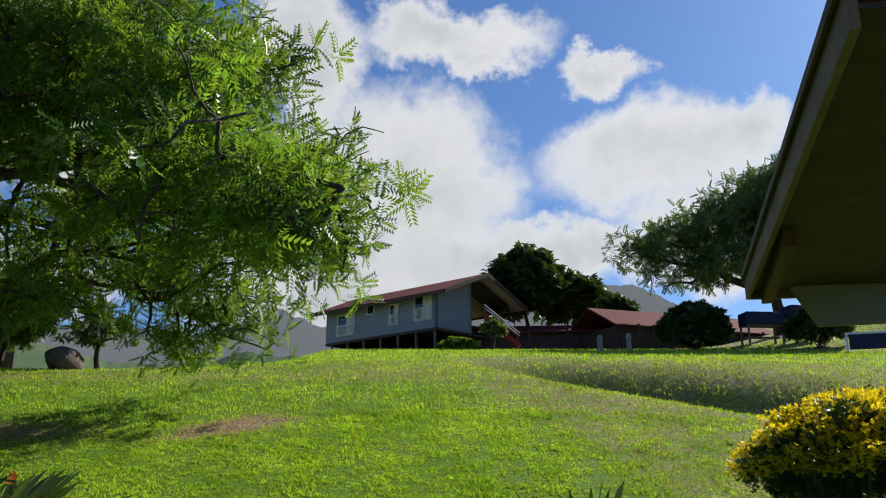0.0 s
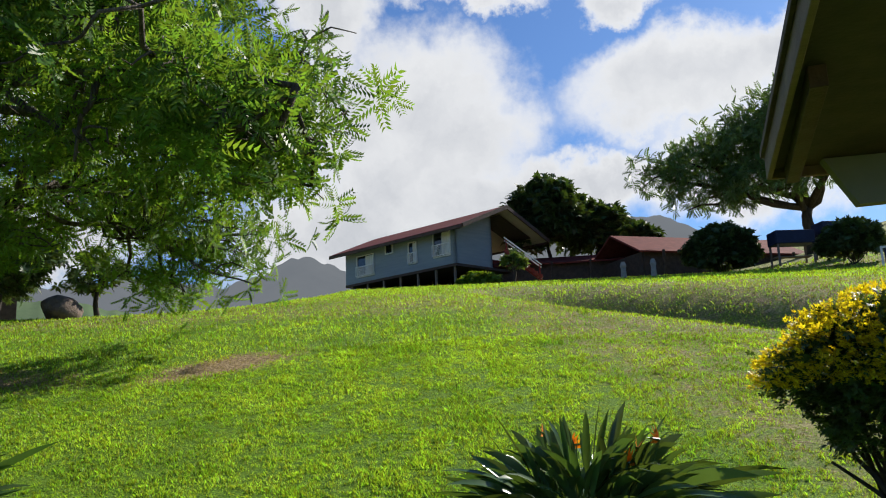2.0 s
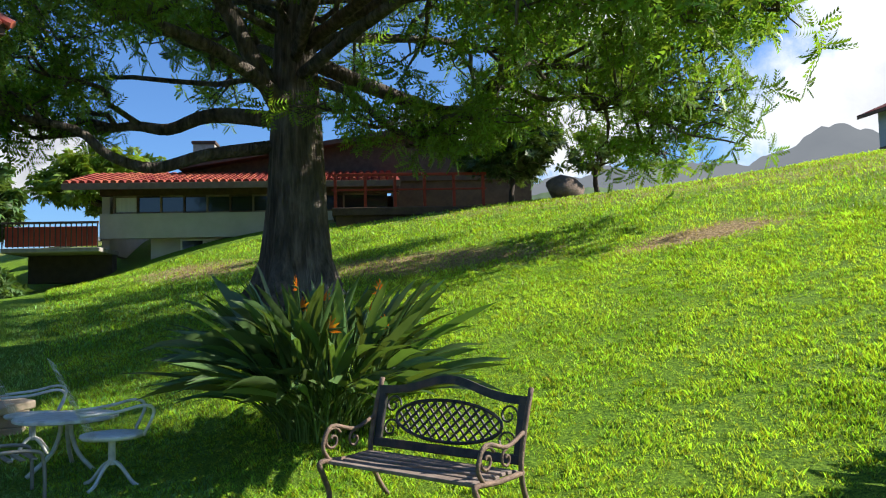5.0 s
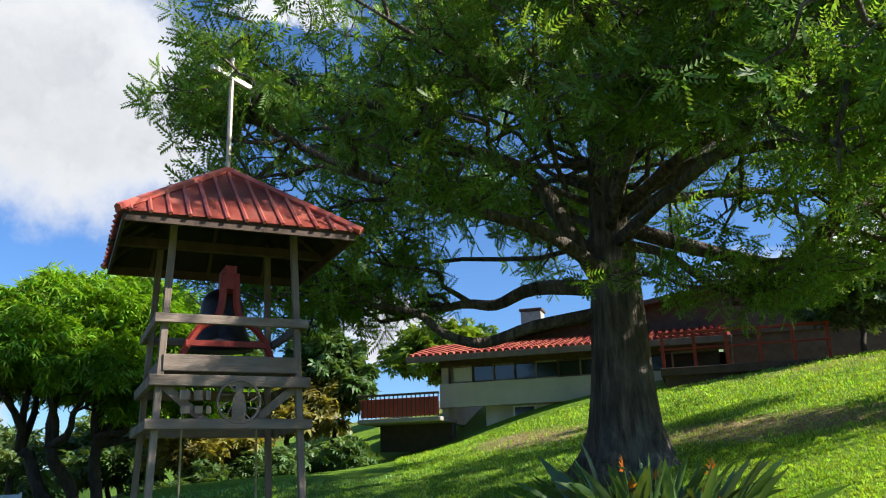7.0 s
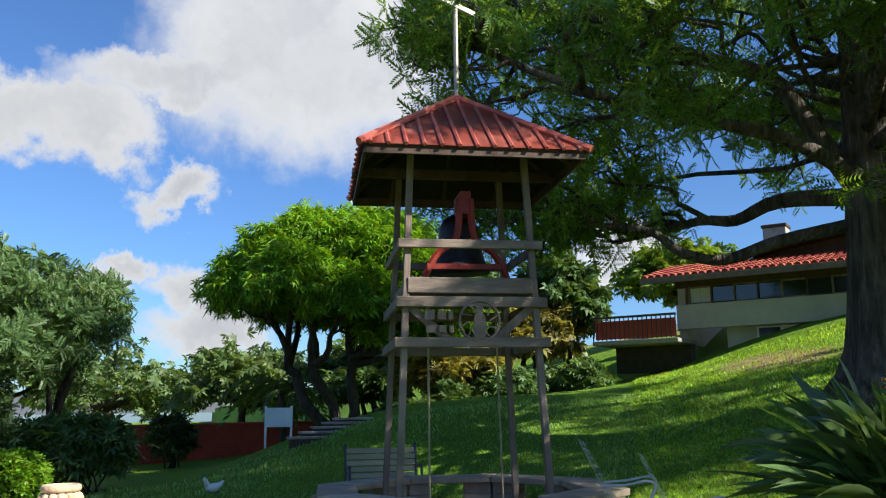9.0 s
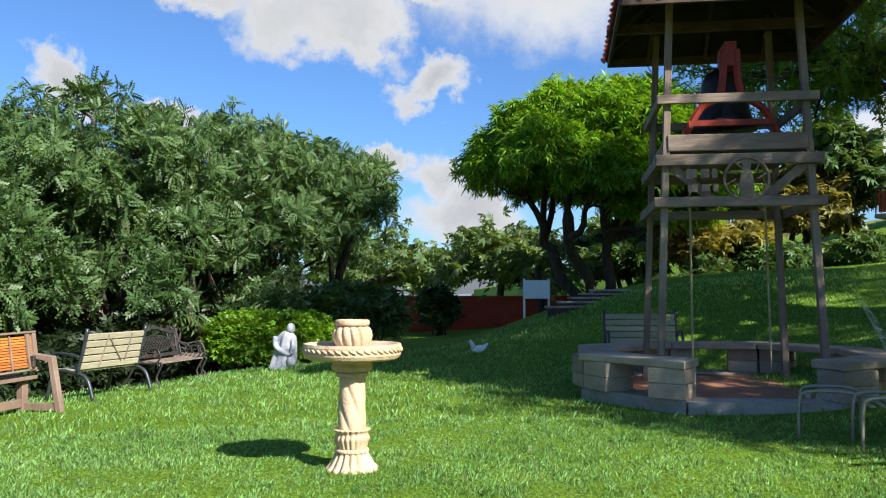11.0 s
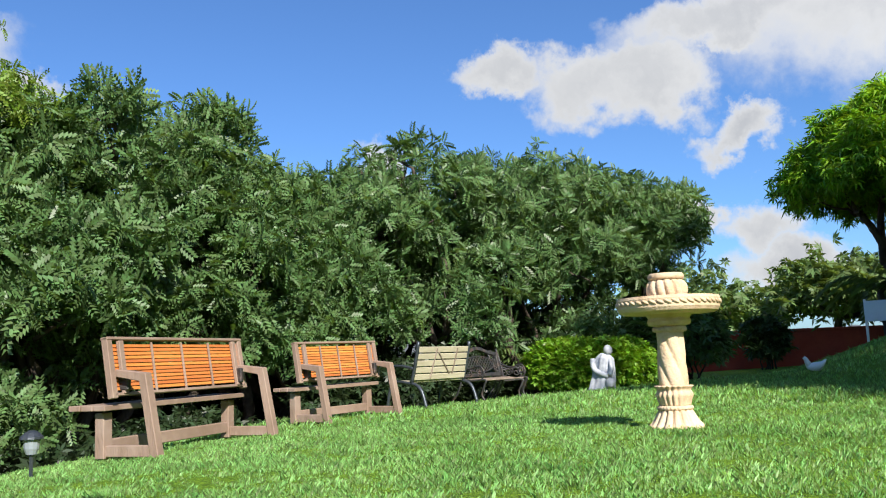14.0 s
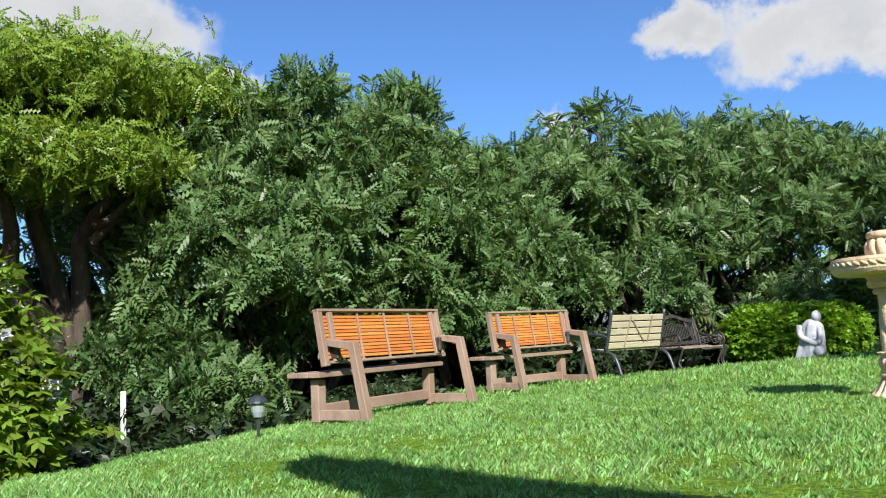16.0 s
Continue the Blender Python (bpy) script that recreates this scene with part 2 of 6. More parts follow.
M_GREYBEAM = material("grey weathered beam", [(0.13, 0.1, 0.08), (0.28, 0.22, 0.18)], 5, 0.85, 0.5, 7, stretch=(1, 0.15, 1), wear=((0.12, 0.09, 0.07), 0.5, 2))
M_PALEWOOD = material("bleached slat", [(0.3, 0.27, 0.19), (0.44, 0.4, 0.29)], 5, 0.8, 0.4, 8, stretch=(0.2, 1, 1), vary=0.12)
M_IRON = material("black iron", [(0.03, 0.03, 0.033), (0.07, 0.068, 0.068)], 12, 0.45, 0.3, 8, metal=0.4, wear=((0.16, 0.09, 0.06), 0.45, 6))
M_RUST = material("rusty iron", [(0.12, 0.08, 0.06), (0.26, 0.18, 0.13)], 14, 0.75, 0.5, 6, metal=0.3, wear=((0.07, 0.06, 0.055), 0.6, 8))
M_WHITEMETAL = material("worn white paint", [(0.55, 0.55, 0.5), (0.72, 0.72, 0.68)], 10, 0.5, 0.2, 6, wear=((0.3, 0.26, 0.2), 0.5, 9))
M_GREYMETAL = material("dull grey tube", [(0.22, 0.2, 0.17), (0.34, 0.31, 0.27)], 10, 0.5, 0.2, 6, metal=0.4, wear=((0.4, 0.38, 0.33), 0.4, 8))
M_REDMETAL = material("faded red sheet metal", [(0.3, 0.06, 0.045), (0.42, 0.1, 0.075), (0.5, 0.15, 0.11)], 3, 0.42, 0.12, 8, wear=((0.5, 0.24, 0.19), 0.35, 2.5))
M_REDPAINT = material("red painted iron", [(0.18, 0.02, 0.013), (0.3, 0.04, 0.026)], 8, 0.5, 0.2, 6)
M_BELL = material("dark bell bronze", [(0.03, 0.03, 0.035), (0.07, 0.065, 0.06)], 6, 0.45, 0.2, 6, metal=0.7)
M_TILE = material("clay roof tile", [(0.17, 0.038, 0.028), (0.29, 0.075, 0.05)], 4, 0.9, 0.3, 8, vary=0.25, spec=0.1)
M_REDROOF = material("dark red roofing", [(0.11, 0.024, 0.022), (0.19, 0.046, 0.04)], 2, 0.85, 0.2, 10, spec=0.1)
M_REDWALL = material("red painted wall", [(0.4, 0.05, 0.03), (0.54, 0.09, 0.05)], 2, 0.8, 0.25, 10, wear=((0.3, 0.05, 0.035), 0.5, 1.2))
M_GREYWALL = material("grey clapboard paint", [(0.22, 0.27, 0.31), (0.28, 0.33, 0.37)], 1.5, 0.75, 0.2, 12, stretch=(0.3, 0.3, 4))
M_CREAMWALL = material("cream plaster", [(0.42, 0.39, 0.3), (0.52, 0.49, 0.4)], 1.2, 0.85, 0.2, 14, wear=((0.34, 0.31, 0.24), 0.4, 0.8))
M_OLIVEWALL = material("green-grey plaster", [(0.12, 0.135, 0.115), (0.17, 0.185, 0.16)], 1.2, 0.85, 0.2, 14)
M_BROWNTRIM = material("dark brown trim", [(0.05, 0.03, 0.022), (0.1, 0.065, 0.048)], 5, 0.7, 0.3, 8)
M_FASCIA = material("brown fascia board", [(0.13, 0.088, 0.065), (0.21, 0.145, 0.105)], 4, 0.7, 0.3, 8, stretch=(1, 0.2, 1), wear=((0.14, 0.08, 0.05), 0.5, 2))
# brown boards; the same dark serves as shade under deck and tower roof
M_SOFFIT_SHADE = material("brown soffit and shade", [(0.035, 0.028, 0.02), (0.065, 0.05, 0.036)], 4, 0.7, 0.2, 8)
M_WHITE = material("white paint", [(0.72, 0.72, 0.7), (0.82, 0.82, 0.8)], 3, 0.6, 0.1, 10)
M_STATUE = material("bluish white marble", [(0.34, 0.36, 0.41), (0.5, 0.51, 0.55)], 5, 0.7, 0.2, 8, wear=((0.3, 0.31, 0.36), 0.5, 5))
M_CURTAIN = material("pale curtain", [(0.5, 0.5, 0.48), (0.66, 0.66, 0.63)], 3, 0.9, 0.2, 10, stretch=(5, 5, 0.2))
M_BLUESIGN = material("pale blue board", [(0.62, 0.7, 0.78), (0.72, 0.78, 0.84)], 3, 0.5, 0.05, 8)
M_NAVY = material("navy tarpaulin", [(0.008, 0.014, 0.04), (0.015, 0.025, 0.07)], 3, 0.6, 0.2, 8)
M_ROCK = material("brown boulder", [(0.09, 0.065, 0.05), (0.2, 0.15, 0.12)], 3, 0.9, 0.8, 5, bump_depth=0.05)
# haze is put into the colour; the ridges glow evenly and take no shading
M_MOUNTAIN = material("glowing haze blue", [(0.28, 0.31, 0.35), (0.33, 0.36, 0.395)], 0.004, 1.0, 0, coord="Object", spec=0)
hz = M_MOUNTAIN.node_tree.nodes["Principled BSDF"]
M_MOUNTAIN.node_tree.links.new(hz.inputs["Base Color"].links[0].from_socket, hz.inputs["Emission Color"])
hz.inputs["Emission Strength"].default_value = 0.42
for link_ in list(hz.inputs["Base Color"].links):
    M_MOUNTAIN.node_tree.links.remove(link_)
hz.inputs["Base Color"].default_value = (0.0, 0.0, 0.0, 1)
M_FARGREEN = material("hazy far woods", [(0.1, 0.15, 0.08), (0.16, 0.21, 0.11)], 0.05, 1.0, 0, spec=0)
M_LAMP = material("dull lamp metal", [(0.04, 0.05, 0.06), (0.09, 0.1, 0.12)], 8, 0.4, 0.1, 8, metal=0.6)
M_ROPE = material("rope", [(0.3, 0.24, 0.14), (0.4, 0.33, 0.2)], 20, 0.9, 0.3, 6)
M_SHADE_EARTH = material("shade-dark earth", [(0.02, 0.017, 0.012), (0.05, 0.04, 0.028)], 5, 0.95, 0.8, 6)


def pane(name, colour, rough=0.06):
    m = bpy.data.materials.new(name)
    m.use_nodes = True
    b = m.node_tree.nodes["Principled BSDF"]
    b.inputs["Base Color"].default_value, b.inputs["Roughness"].default_value = (*colour, 1), rough
    b.inputs["Specular IOR Level"].default_value = 0.8
    return m


M_GLASS = pane("dark window glass", (0.02, 0.024, 0.028))
M_LAMPGLASS = pane("frosted lamp glass", (0.22, 0.25, 0.28), 0.3)


def ground_material():
    m = bpy.data.materials.new("lawn")
    m.use_nodes = True
    n, l = m.node_tree.nodes, m.node_tree.links
    b = n["Principled BSDF"]
    co = n.new("ShaderNodeTexCoord")

    def noisy(scale, detail=6.0, rough=0.6):
        t = n.new("ShaderNodeTexNoise")
        t.inputs["Scale"].default_value, t.inputs["Detail"].default_value, t.inputs["Roughness"].default_value = scale, detail, rough
        l.new(co.outputs["Object"], t.inputs["Vector"])
        return t

    def ramped(src, stops):
        r = n.new("ShaderNodeValToRGB")
        while len(r.color_ramp.elements) < len(stops):
            r.color_ramp.elements.new(0.5)
        for e, (p, c) in zip(r.color_ramp.elements, stops):
            e.position, e.color = p, (*c, 1)
        l.new(src, r.inputs[0])
        return r.outputs[0]

    def mixed(fac, a, b_):
        mx = n.new("ShaderNodeMix")
        mx.data_type = "RGBA"
        l.new(fac, mx.inputs["Factor"])
        l.new(a, mx.inputs["A"])
        l.new(b_, mx.inputs["B"])
        return mx.outputs["Result"]

    fine = ramped(noisy(34, 8, 0.75).outputs["Fac"], [(0.4, (0.03, 0.07, 0.006)), (0.5, (0.12, 0.23, 0.016)), (0.62, (0.28, 0.45, 0.03))])
    broad = ramped(noisy(0.5, 4).outputs["Fac"], [(0.35, (0.10, 0.22, 0.014)), (0.65, (0.17, 0.28, 0.022))])
    mx = n.new("ShaderNodeMix")
    mx.data_type = "RGBA"
    mx.inputs["Factor"].default_value = 0.75
    l.new(broad, mx.inputs["A"])
    l.new(fine, mx.inputs["B"])
    straw = ramped(noisy(18, 8, 0.7).outputs["Fac"], [(0.36, (0.09, 0.065, 0.025)), (0.5, (0.3, 0.215, 0.11)), (0.64, (0.55, 0.41, 0.24))])
    dry = n.new("ShaderNodeVertexColor")
    dry.layer_name = "dry"
    ad = n.new("ShaderNodeMath")
    ad.operation = "MULTIPLY_ADD"
    l.new(noisy(2.6, 7, 0.7).outputs["Fac"], ad.inputs[0])
    ad.inputs[1].default_value = 0.9
    sub = n.new("ShaderNodeMath")
    sub.operation = "SUBTRACT"
    l.new(dry.outputs["Color"], sub.inputs[0])
    sub.inputs[1].default_value = 0.45
    l.new(sub.outputs[0], ad.inputs[2])
    mr = n.new("ShaderNodeMapRange")
    mr.inputs[1].default_value, mr.inputs[2].default_value = 0.3, 0.62
    l.new(ad.outputs[0], mr.inputs[0])
    l.new(mixed(mr.outputs[0], mx.outputs["Result"], straw), b.inputs["Base Color"])
    b.inputs["Roughness"].default_value = 0.9
    b.inputs["Specular IOR Level"].default_value = 0.15
    bp = n.new("ShaderNodeBump")
    bp.inputs["Strength"].default_value, bp.inputs["Distance"].default_value = 0.9, 0.05
    l.new(noisy(30, 8, 0.75).outputs["Fac"], bp.inputs["Height"])
    l.new(bp.outputs[0], b.inputs["Normal"])
    return m


M_LAWN = ground_material()


# ---- mesh tools ----
def link(name, me, mat, parent=None, label="", smooth=False):
    if mat is not None and not me.materials:
        me.materials.append(mat)
    if smooth:
        me.polygons.foreach_set("use_smooth", [True] * len(me.polygons))
    ob = new(name, me)
    if parent is not None:
        ob.parent = parent
    if label:
        ob["label"] = label
    return ob


def part(name, bm, mat, parent, label="", smooth=False):
    me = bpy.data.meshes.new(name)
    bm.to_mesh(me)
    bm.free()
    return link(name, me, mat, parent, label, smooth)


def thing(name, m, label, category, group="", kind=""):
    ob = new(name)
    ob.matrix_world = m
    return tagged(ob, label, category, group, kind)


def raw(name, verts, faces, mat, parent=None, label="", smooth=False):
    me = bpy.data.meshes.new(name)
    verts = np.asarray(verts, dtype=np.float32)
    faces = np.asarray(faces, dtype=np.int32)
    k = faces.shape[1]
    me.vertices.add(len(verts))
    me.vertices.foreach_set("co", verts.ravel())
    me.loops.add(faces.size)
    me.loops.foreach_set("vertex_index", faces.ravel())
    me.polygons.add(len(faces))
    me.polygons.foreach_set("loop_start", np.arange(0, faces.size, k, dtype=np.int32))
    me.update(calc_edges=True)
    return link(name, me, mat, parent, label, smooth)


def box(bm, size, at, turn=(0, 0, 0), bevel=0.0):
    """A bevelled box of that size, its middle at the place."""
    r = bmesh.ops.create_cube(bm, size=1.0)
    vs = r["verts"]
    bmesh.ops.scale(bm, vec=size, verts=vs)
    if bevel:
        es = list({e for v in vs for e in v.link_edges})
        rb = bmesh.ops.bevel(bm, geom=es, offset=bevel, segments=1, affect="EDGES")
        vs = rb["verts"]
    bmesh.ops.transform(bm, matrix=pose(*at, *turn), verts=vs)
    return vs


def boxed(size, at=(0, 0, 0), turn=(0, 0, 0), bevel=0.004):
    bm = bmesh.new()
    box(bm, size, at, turn, bevel)
    return bm


def prism(bm, outline, z0, z1):
    """A closed outline in x, y drawn up from z0 to z1."""
    lo = [bm.verts.new((x, y, z0)) for x, y in outline]
    hi = [bm.verts.new((x, y, z1)) for x, y in outline]
    k = len(outline)
    bm.faces.new(lo[::-1])
    bm.faces.new(hi)
    for i in range(k):
        bm.faces.new((lo[i], lo[(i + 1) % k], hi[(i + 1) % k], hi[i]))
    bmesh.ops.recalc_face_normals(bm, faces=bm.faces)
    return bm


def tube(bm, pts, radii, sides=8):
    """A round bar along points, its radius given at each."""
    pts = [Vector(p) for p in pts]
    if not hasattr(radii, "__len__"):
        radii = [radii] * len(pts)
    rings, side = [], None
    for i, p in enumerate(pts):
        d = (pts[min(i + 1, len(pts) - 1)] - pts[max(i - 1, 0)]).normalized()
        if side is None:
            side = d.orthogonal().normalized()
        side = (side - d * side.dot(d)).normalized()
        up = d.cross(side)
        rings.append([bm.verts.new(p + radii[i] * (math.cos(a) * side + math.sin(a) * up)) for a in (2 * math.pi * j / sides for j in range(sides))])
    for a, b in zip(rings, rings[1:]):
        for j in range(sides):
            bm.faces.new((a[j], a[(j + 1) % sides], b[(j + 1) % sides], b[j]))
    bm.faces.new(rings[0][::-1])
    bm.faces.new(rings[-1])
    return bm


def lathe(bm, profile, sides=28, wave=None, at=(0, 0, 0)):
    """profile: (radius, z) from below upwards; wave(angle, z) scales the radius."""
    rings = []
    for r, z in profile:
        ring = []
        for j in range(sides):
            a = 2 * math.pi * j / sides
            k = r * (wave(a, z) if wave else 1)
            ring.append(bm.verts.new((at[0] + k * math.cos(a), at[1] + k * math.sin(a), at[2] + z)))
        rings.append(ring)
    for a, b in zip(rings, rings[1:]):
        for j in range(sides):
            bm.faces.new((a[j], a[(j + 1) % sides], b[(j + 1) % sides], b[j]))
    bm.faces.new(rings[0][::-1])
    bm.faces.new(rings[-1])
    return bm


def spiral(cx, cz, r0, r1, a0, a1, n=14):
    return [(0, cx + (r0 + (r1 - r0) * i / n) * math.cos(a0 + (a1 - a0) * i / n), cz + (r0 + (r1 - r0) * i / n) * math.sin(a0 + (a1 - a0) * i / n)) for i in range(n + 1)]


def smooth_line(pts, n=6):
    """Points along a smooth curve through the given ones."""
    p = [Vector(q) for q in pts]
    p = [2 * p[0] - p[1]] + p + [2 * p[-1] - p[-2]]
    out = []
    for i in range(1, len(p) - 2):
        for k in range(n):
            t = k / n
            out.append(0.5 * ((2 * p[i]) + (p[i + 1] - p[i - 1]) * t + (2 * p[i - 1] - 5 * p[i] + 4 * p[i + 1] - p[i + 2]) * t * t + (3 * p[i] - p[i - 1] - 3 * p[i + 1] + p[i + 2]) * t ** 3))
    out.append(p[-2])
    return out


# ---- leaves ----
def pinnate(pairs=7, length=0.42, leaflet=0.13, wide=0.035):
    """A drooping feather leaf along +x: pairs of slender leaflets, each two triangles."""
    v, f = [], []
    for i in range(pairs):
        u = (i + 1.2) / (pairs + 0.4)
        x, z = length * u, -0.3 * length * u * u
        size = leaflet * (1.0 - 0.55 * abs(u - 0.5))
        for s in (-1, 1):
            k = len(v)
            v += [(x, 0, z), (x + 0.35 * size - wide * 0.6, s * size * 0.5, z + 0.01), (x + 0.75 * size, s * size, z - 0.3 * size), (x + 0.35 * size + wide * 0.6, s * size * 0.5, z + 0.01)]
            f.append((k, k + 1, k + 2, k + 3))
    return np.array(v), np.array(f)


def whorl(count=7, length=0.2, wide=0.05, droop=0.5, seed=1):
    """A rosette of lance-shaped leaves."""
    rs = np.random.RandomState(seed)
    v, f = [], []
    for i in range(count):
        a = 2 * math.pi * (i + rs.rand() * 0.5) / count
        c, s = math.cos(a), math.sin(a)
        ln, dr = length * rs.uniform(0.75, 1.15), droop * rs.uniform(0.3, 1.2)
        k = len(v)
        for r, w, z in ((0.02, 0, 0.02), (0.5, -0.5, 0.04 - dr * 0.25), (1.0, 0, -dr), (0.5, 0.5, 0.04 - dr * 0.25)):
            x, y = ln * r, wide * w
            v.append((c * x - s * y, s * x + c * y, ln * z))
        f.append((k, k + 1, k + 2, k + 3))
    return np.array(v), np.array(f)


def scatter(template, places, outward, rs, lo=0.75, hi=1.25, tilt=0.5):
    """The template at each place, its x axis roughly along outward."""
    tv, tf = template
    n = len(places)
    d = outward + rs.normal(0, tilt, (n, 3))
    d /= np.linalg.norm(d, axis=1)[:, None] + 1e-9
    up = np.array([0, 0, 1.0]) + rs.normal(0, 0.35, (n, 3))
    side = np.cross(up, d)
    side /= np.linalg.norm(side, axis=1)[:, None] + 1e-9
    top = np.cross(d, side)
    s = rs.uniform(lo, hi, n)[:, None, None]
    basis = np.stack([d, side, top], axis=1) * s
    v = np.einsum("pk,nkj->npj", tv, basis) + places[:, None, :]
    f = tf[None] + (np.arange(n) * len(tv))[:, None, None]
    return v.reshape(-1, 3), f.reshape(-1, tf.shape[1])


def crown_points(blobs, count, rs, shell=0.55, under=-0.5, clump=9, spread=0.3, lumpy=0.16):
    """Places of leaves in clumps near the surface of some ellipsoids (middle, radii), and their outward directions."""
    vol = np.array([(r[0] * r[1] * r[2]) ** (2 / 3) for c, r in blobs])
    pick = rs.choice(len(blobs), count // clump, p=vol / vol.sum())
    out_p, out_d = [], []
    c = np.array([b[0] for b in blobs], float)[pick]
    r = np.array([b[1] for b in blobs], float)[pick]
    d = rs.normal(0, 1, (len(pick), 3))
    d /= np.linalg.norm(d, axis=1)[:, None]
    d[:, 2] = np.where(d[:, 2] < under, -d[:, 2] * 0.6, d[:, 2])
    k = rs.uniform(shell, 1.0, len(pick)) ** 0.7
    lump = 1 + lumpy * np.sin(5.1 * d[:, 0] + 3 * pick) * np.cos(4.3 * d[:, 1] + 2 * d[:, 2] * 3)
    p = c + d * r * (k * lump)[:, None]
    p = np.repeat(p, clump, axis=0) + rs.normal(0, spread, (len(pick) * clump, 3)) * np.array([1, 1, 0.7])
    return p, np.repeat(d, clump, axis=0) + np.array([0, 0, -0.15])


def limb(a, b, bend, rs, n=7):
    """A wandering line from a to b."""
    a, b = np.array(a, float), np.array(b, float)
    ln = np.linalg.norm(b - a)
    t = np.linspace(0, 1, n)[:, None]
    p = a + (b - a) * t
    p[:, 2] += bend * ln * np.sin(np.pi * t[:, 0])
    for k in (1, 2, 3):
        p = p + np.sin(k * np.pi * t) * rs.normal(0, 0.055 * ln / k ** 0.7, 3)
    return p


def wood(name, lines, mat, parent, sides=8):
    """lines: (points, first radius, last radius)."""
    bm = bmesh.new()
    for pts, r0, r1 in lines:
        n = len(pts)
        tube(bm, pts, [r0 + (r1 - r0) * i / (n - 1) for i in range(n)], sides if r0 > 0.05 else 5)
    return part(name, bm, mat, parent, smooth=True)


def tree(name, base, trunk_top, r0, blobs, leaf_mat, template, count, seed, label, category="tree", bark=None, stems=1, spread=0.3, shell=0.55, clump=9, under=-0.5, twigs=3, tilt=0.5, group=""):
    """A trunk or several stems, limbs to each mass of the crown, twigs in it, and a crown of single leaves."""
    rs = np.random.RandomState(seed)
    t = thing(name, pose(*base), label, category, group)
    base = np.array(base, float)
    lines = []
    for s in range(stems):
        off = rs.normal(0, 0.25 * (stems > 1), 2)
        foot = np.array([off[0], off[1], -0.15])
        top = np.array([0, 0, trunk_top]) + np.array([off[0] * 4, off[1] * 4, rs.uniform(-0.3, 0.3) * (stems > 1)])
        pts = limb(foot, top, 0.0, rs)
        lines.append((pts, r0 * (1.0 if stems == 1 else 0.75), r0 * 0.6))
    tops = [l[0][-1] for l in lines]
    for c, r in blobs:
        c = np.array(c, float) - base
        a = min(tops, key=lambda q: np.linalg.norm(q - c))
        lines.append((limb(a, c, 0.05, rs), r0 * 0.5, r0 * 0.16))
        for k in range(twigs):
            d = rs.normal(0, 1, 3)
            d /= np.linalg.norm(d)
            lines.append((limb(c - (c - a) * 0.4 * rs.rand(), c + d * np.array(r) * 0.8, 0.03, rs, 5), r0 * 0.2, r0 * 0.05))
    wood("trunk", lines, bark or M_BARK_DARK, t)
    p, d = crown_points([(np.array(c, float) - base, r) for c, r in blobs], count, rs, shell, under, clump, spread)
    v, f = scatter(template, p, d, rs, tilt=tilt)
    raw("crown", v, f, leaf_mat, t)
    return t


# ---- ground ----
def soft(x, w):
    return w * np.logaddexp(0, np.asarray(x, float) / w)


def step(x, a, b):
    t = np.clip((np.asarray(x, float) - a) / (b - a), 0, 1)
    return t * t * (3 - 2 * t)


def height(x, y):
    """The ground: a flat lawn, a hillside to the north, and a bank that falls away to the south."""
    x, y = np.asarray(x, float), np.asarray(y, float)
    toe = 6.6 - 1.5 * step(-x, 11, 26)
    z = 0.28 * soft(y - toe, 0.6)
    right = step(x / np.maximum(y, 8) , -0.36, -0.12)
    crest = 24.0
    z = z - (0.28 - 0.155) * soft(y - crest, 1.5) * right - (0.28 + 0.03) * soft(y - crest - 0.5, 1.5) * (1 - right)
    z = z + 0.03 * soft(y - 70, 5) * (1 - right) - 0.1 * soft(y - 75, 5) * right
    z = z + 0.22 * np.minimum(soft(x - 18, 1.5), 40) * step(y, 36, 50)
    # a dip in front of the rough bank
    line = x * 0.745 + (y - 25.0) * 0.667
    z = z - 1.15 * np.exp(-((line - 2.2) / 1.7) ** 2) * step(x, -0.5, 4)
    edge = -2.9 + 0.28 * (x + 1.4)
    edge = np.where(x < -9, edge + 0.75 * np.minimum(-9 - x, 9), edge)
    fall = soft(edge - y, 0.8)
    z = z - np.minimum(0.3 * fall, 2.2 + 0.02 * fall)
    z = z - 0.02 * np.clip(1.6 - y, 0, 6)
    z = z - 0.1 * soft(-44 - x, 4) * step(14 - y, -4, 6)
    z = z - 0.75 * np.exp(-(((x + 25.0) / 4.5) ** 2 + ((y - 16.6) / 3.4) ** 2))
    # a low shoulder with the steps, the board and the mango
    z = z + step(-x, 12.5, 18.0) * (1 - 0.8 * step(-x, 21.0, 24.5)) * (1.12 * step(y, 1.4, 6.2) * (1 - step(y, 6.5, 14)))
    return np.clip(z, -40, 60)


def h(x, y):
    return float(height(x, y))


def axis(parts):
    return np.concatenate([np.arange(a, b, s) for a, b, s in parts])


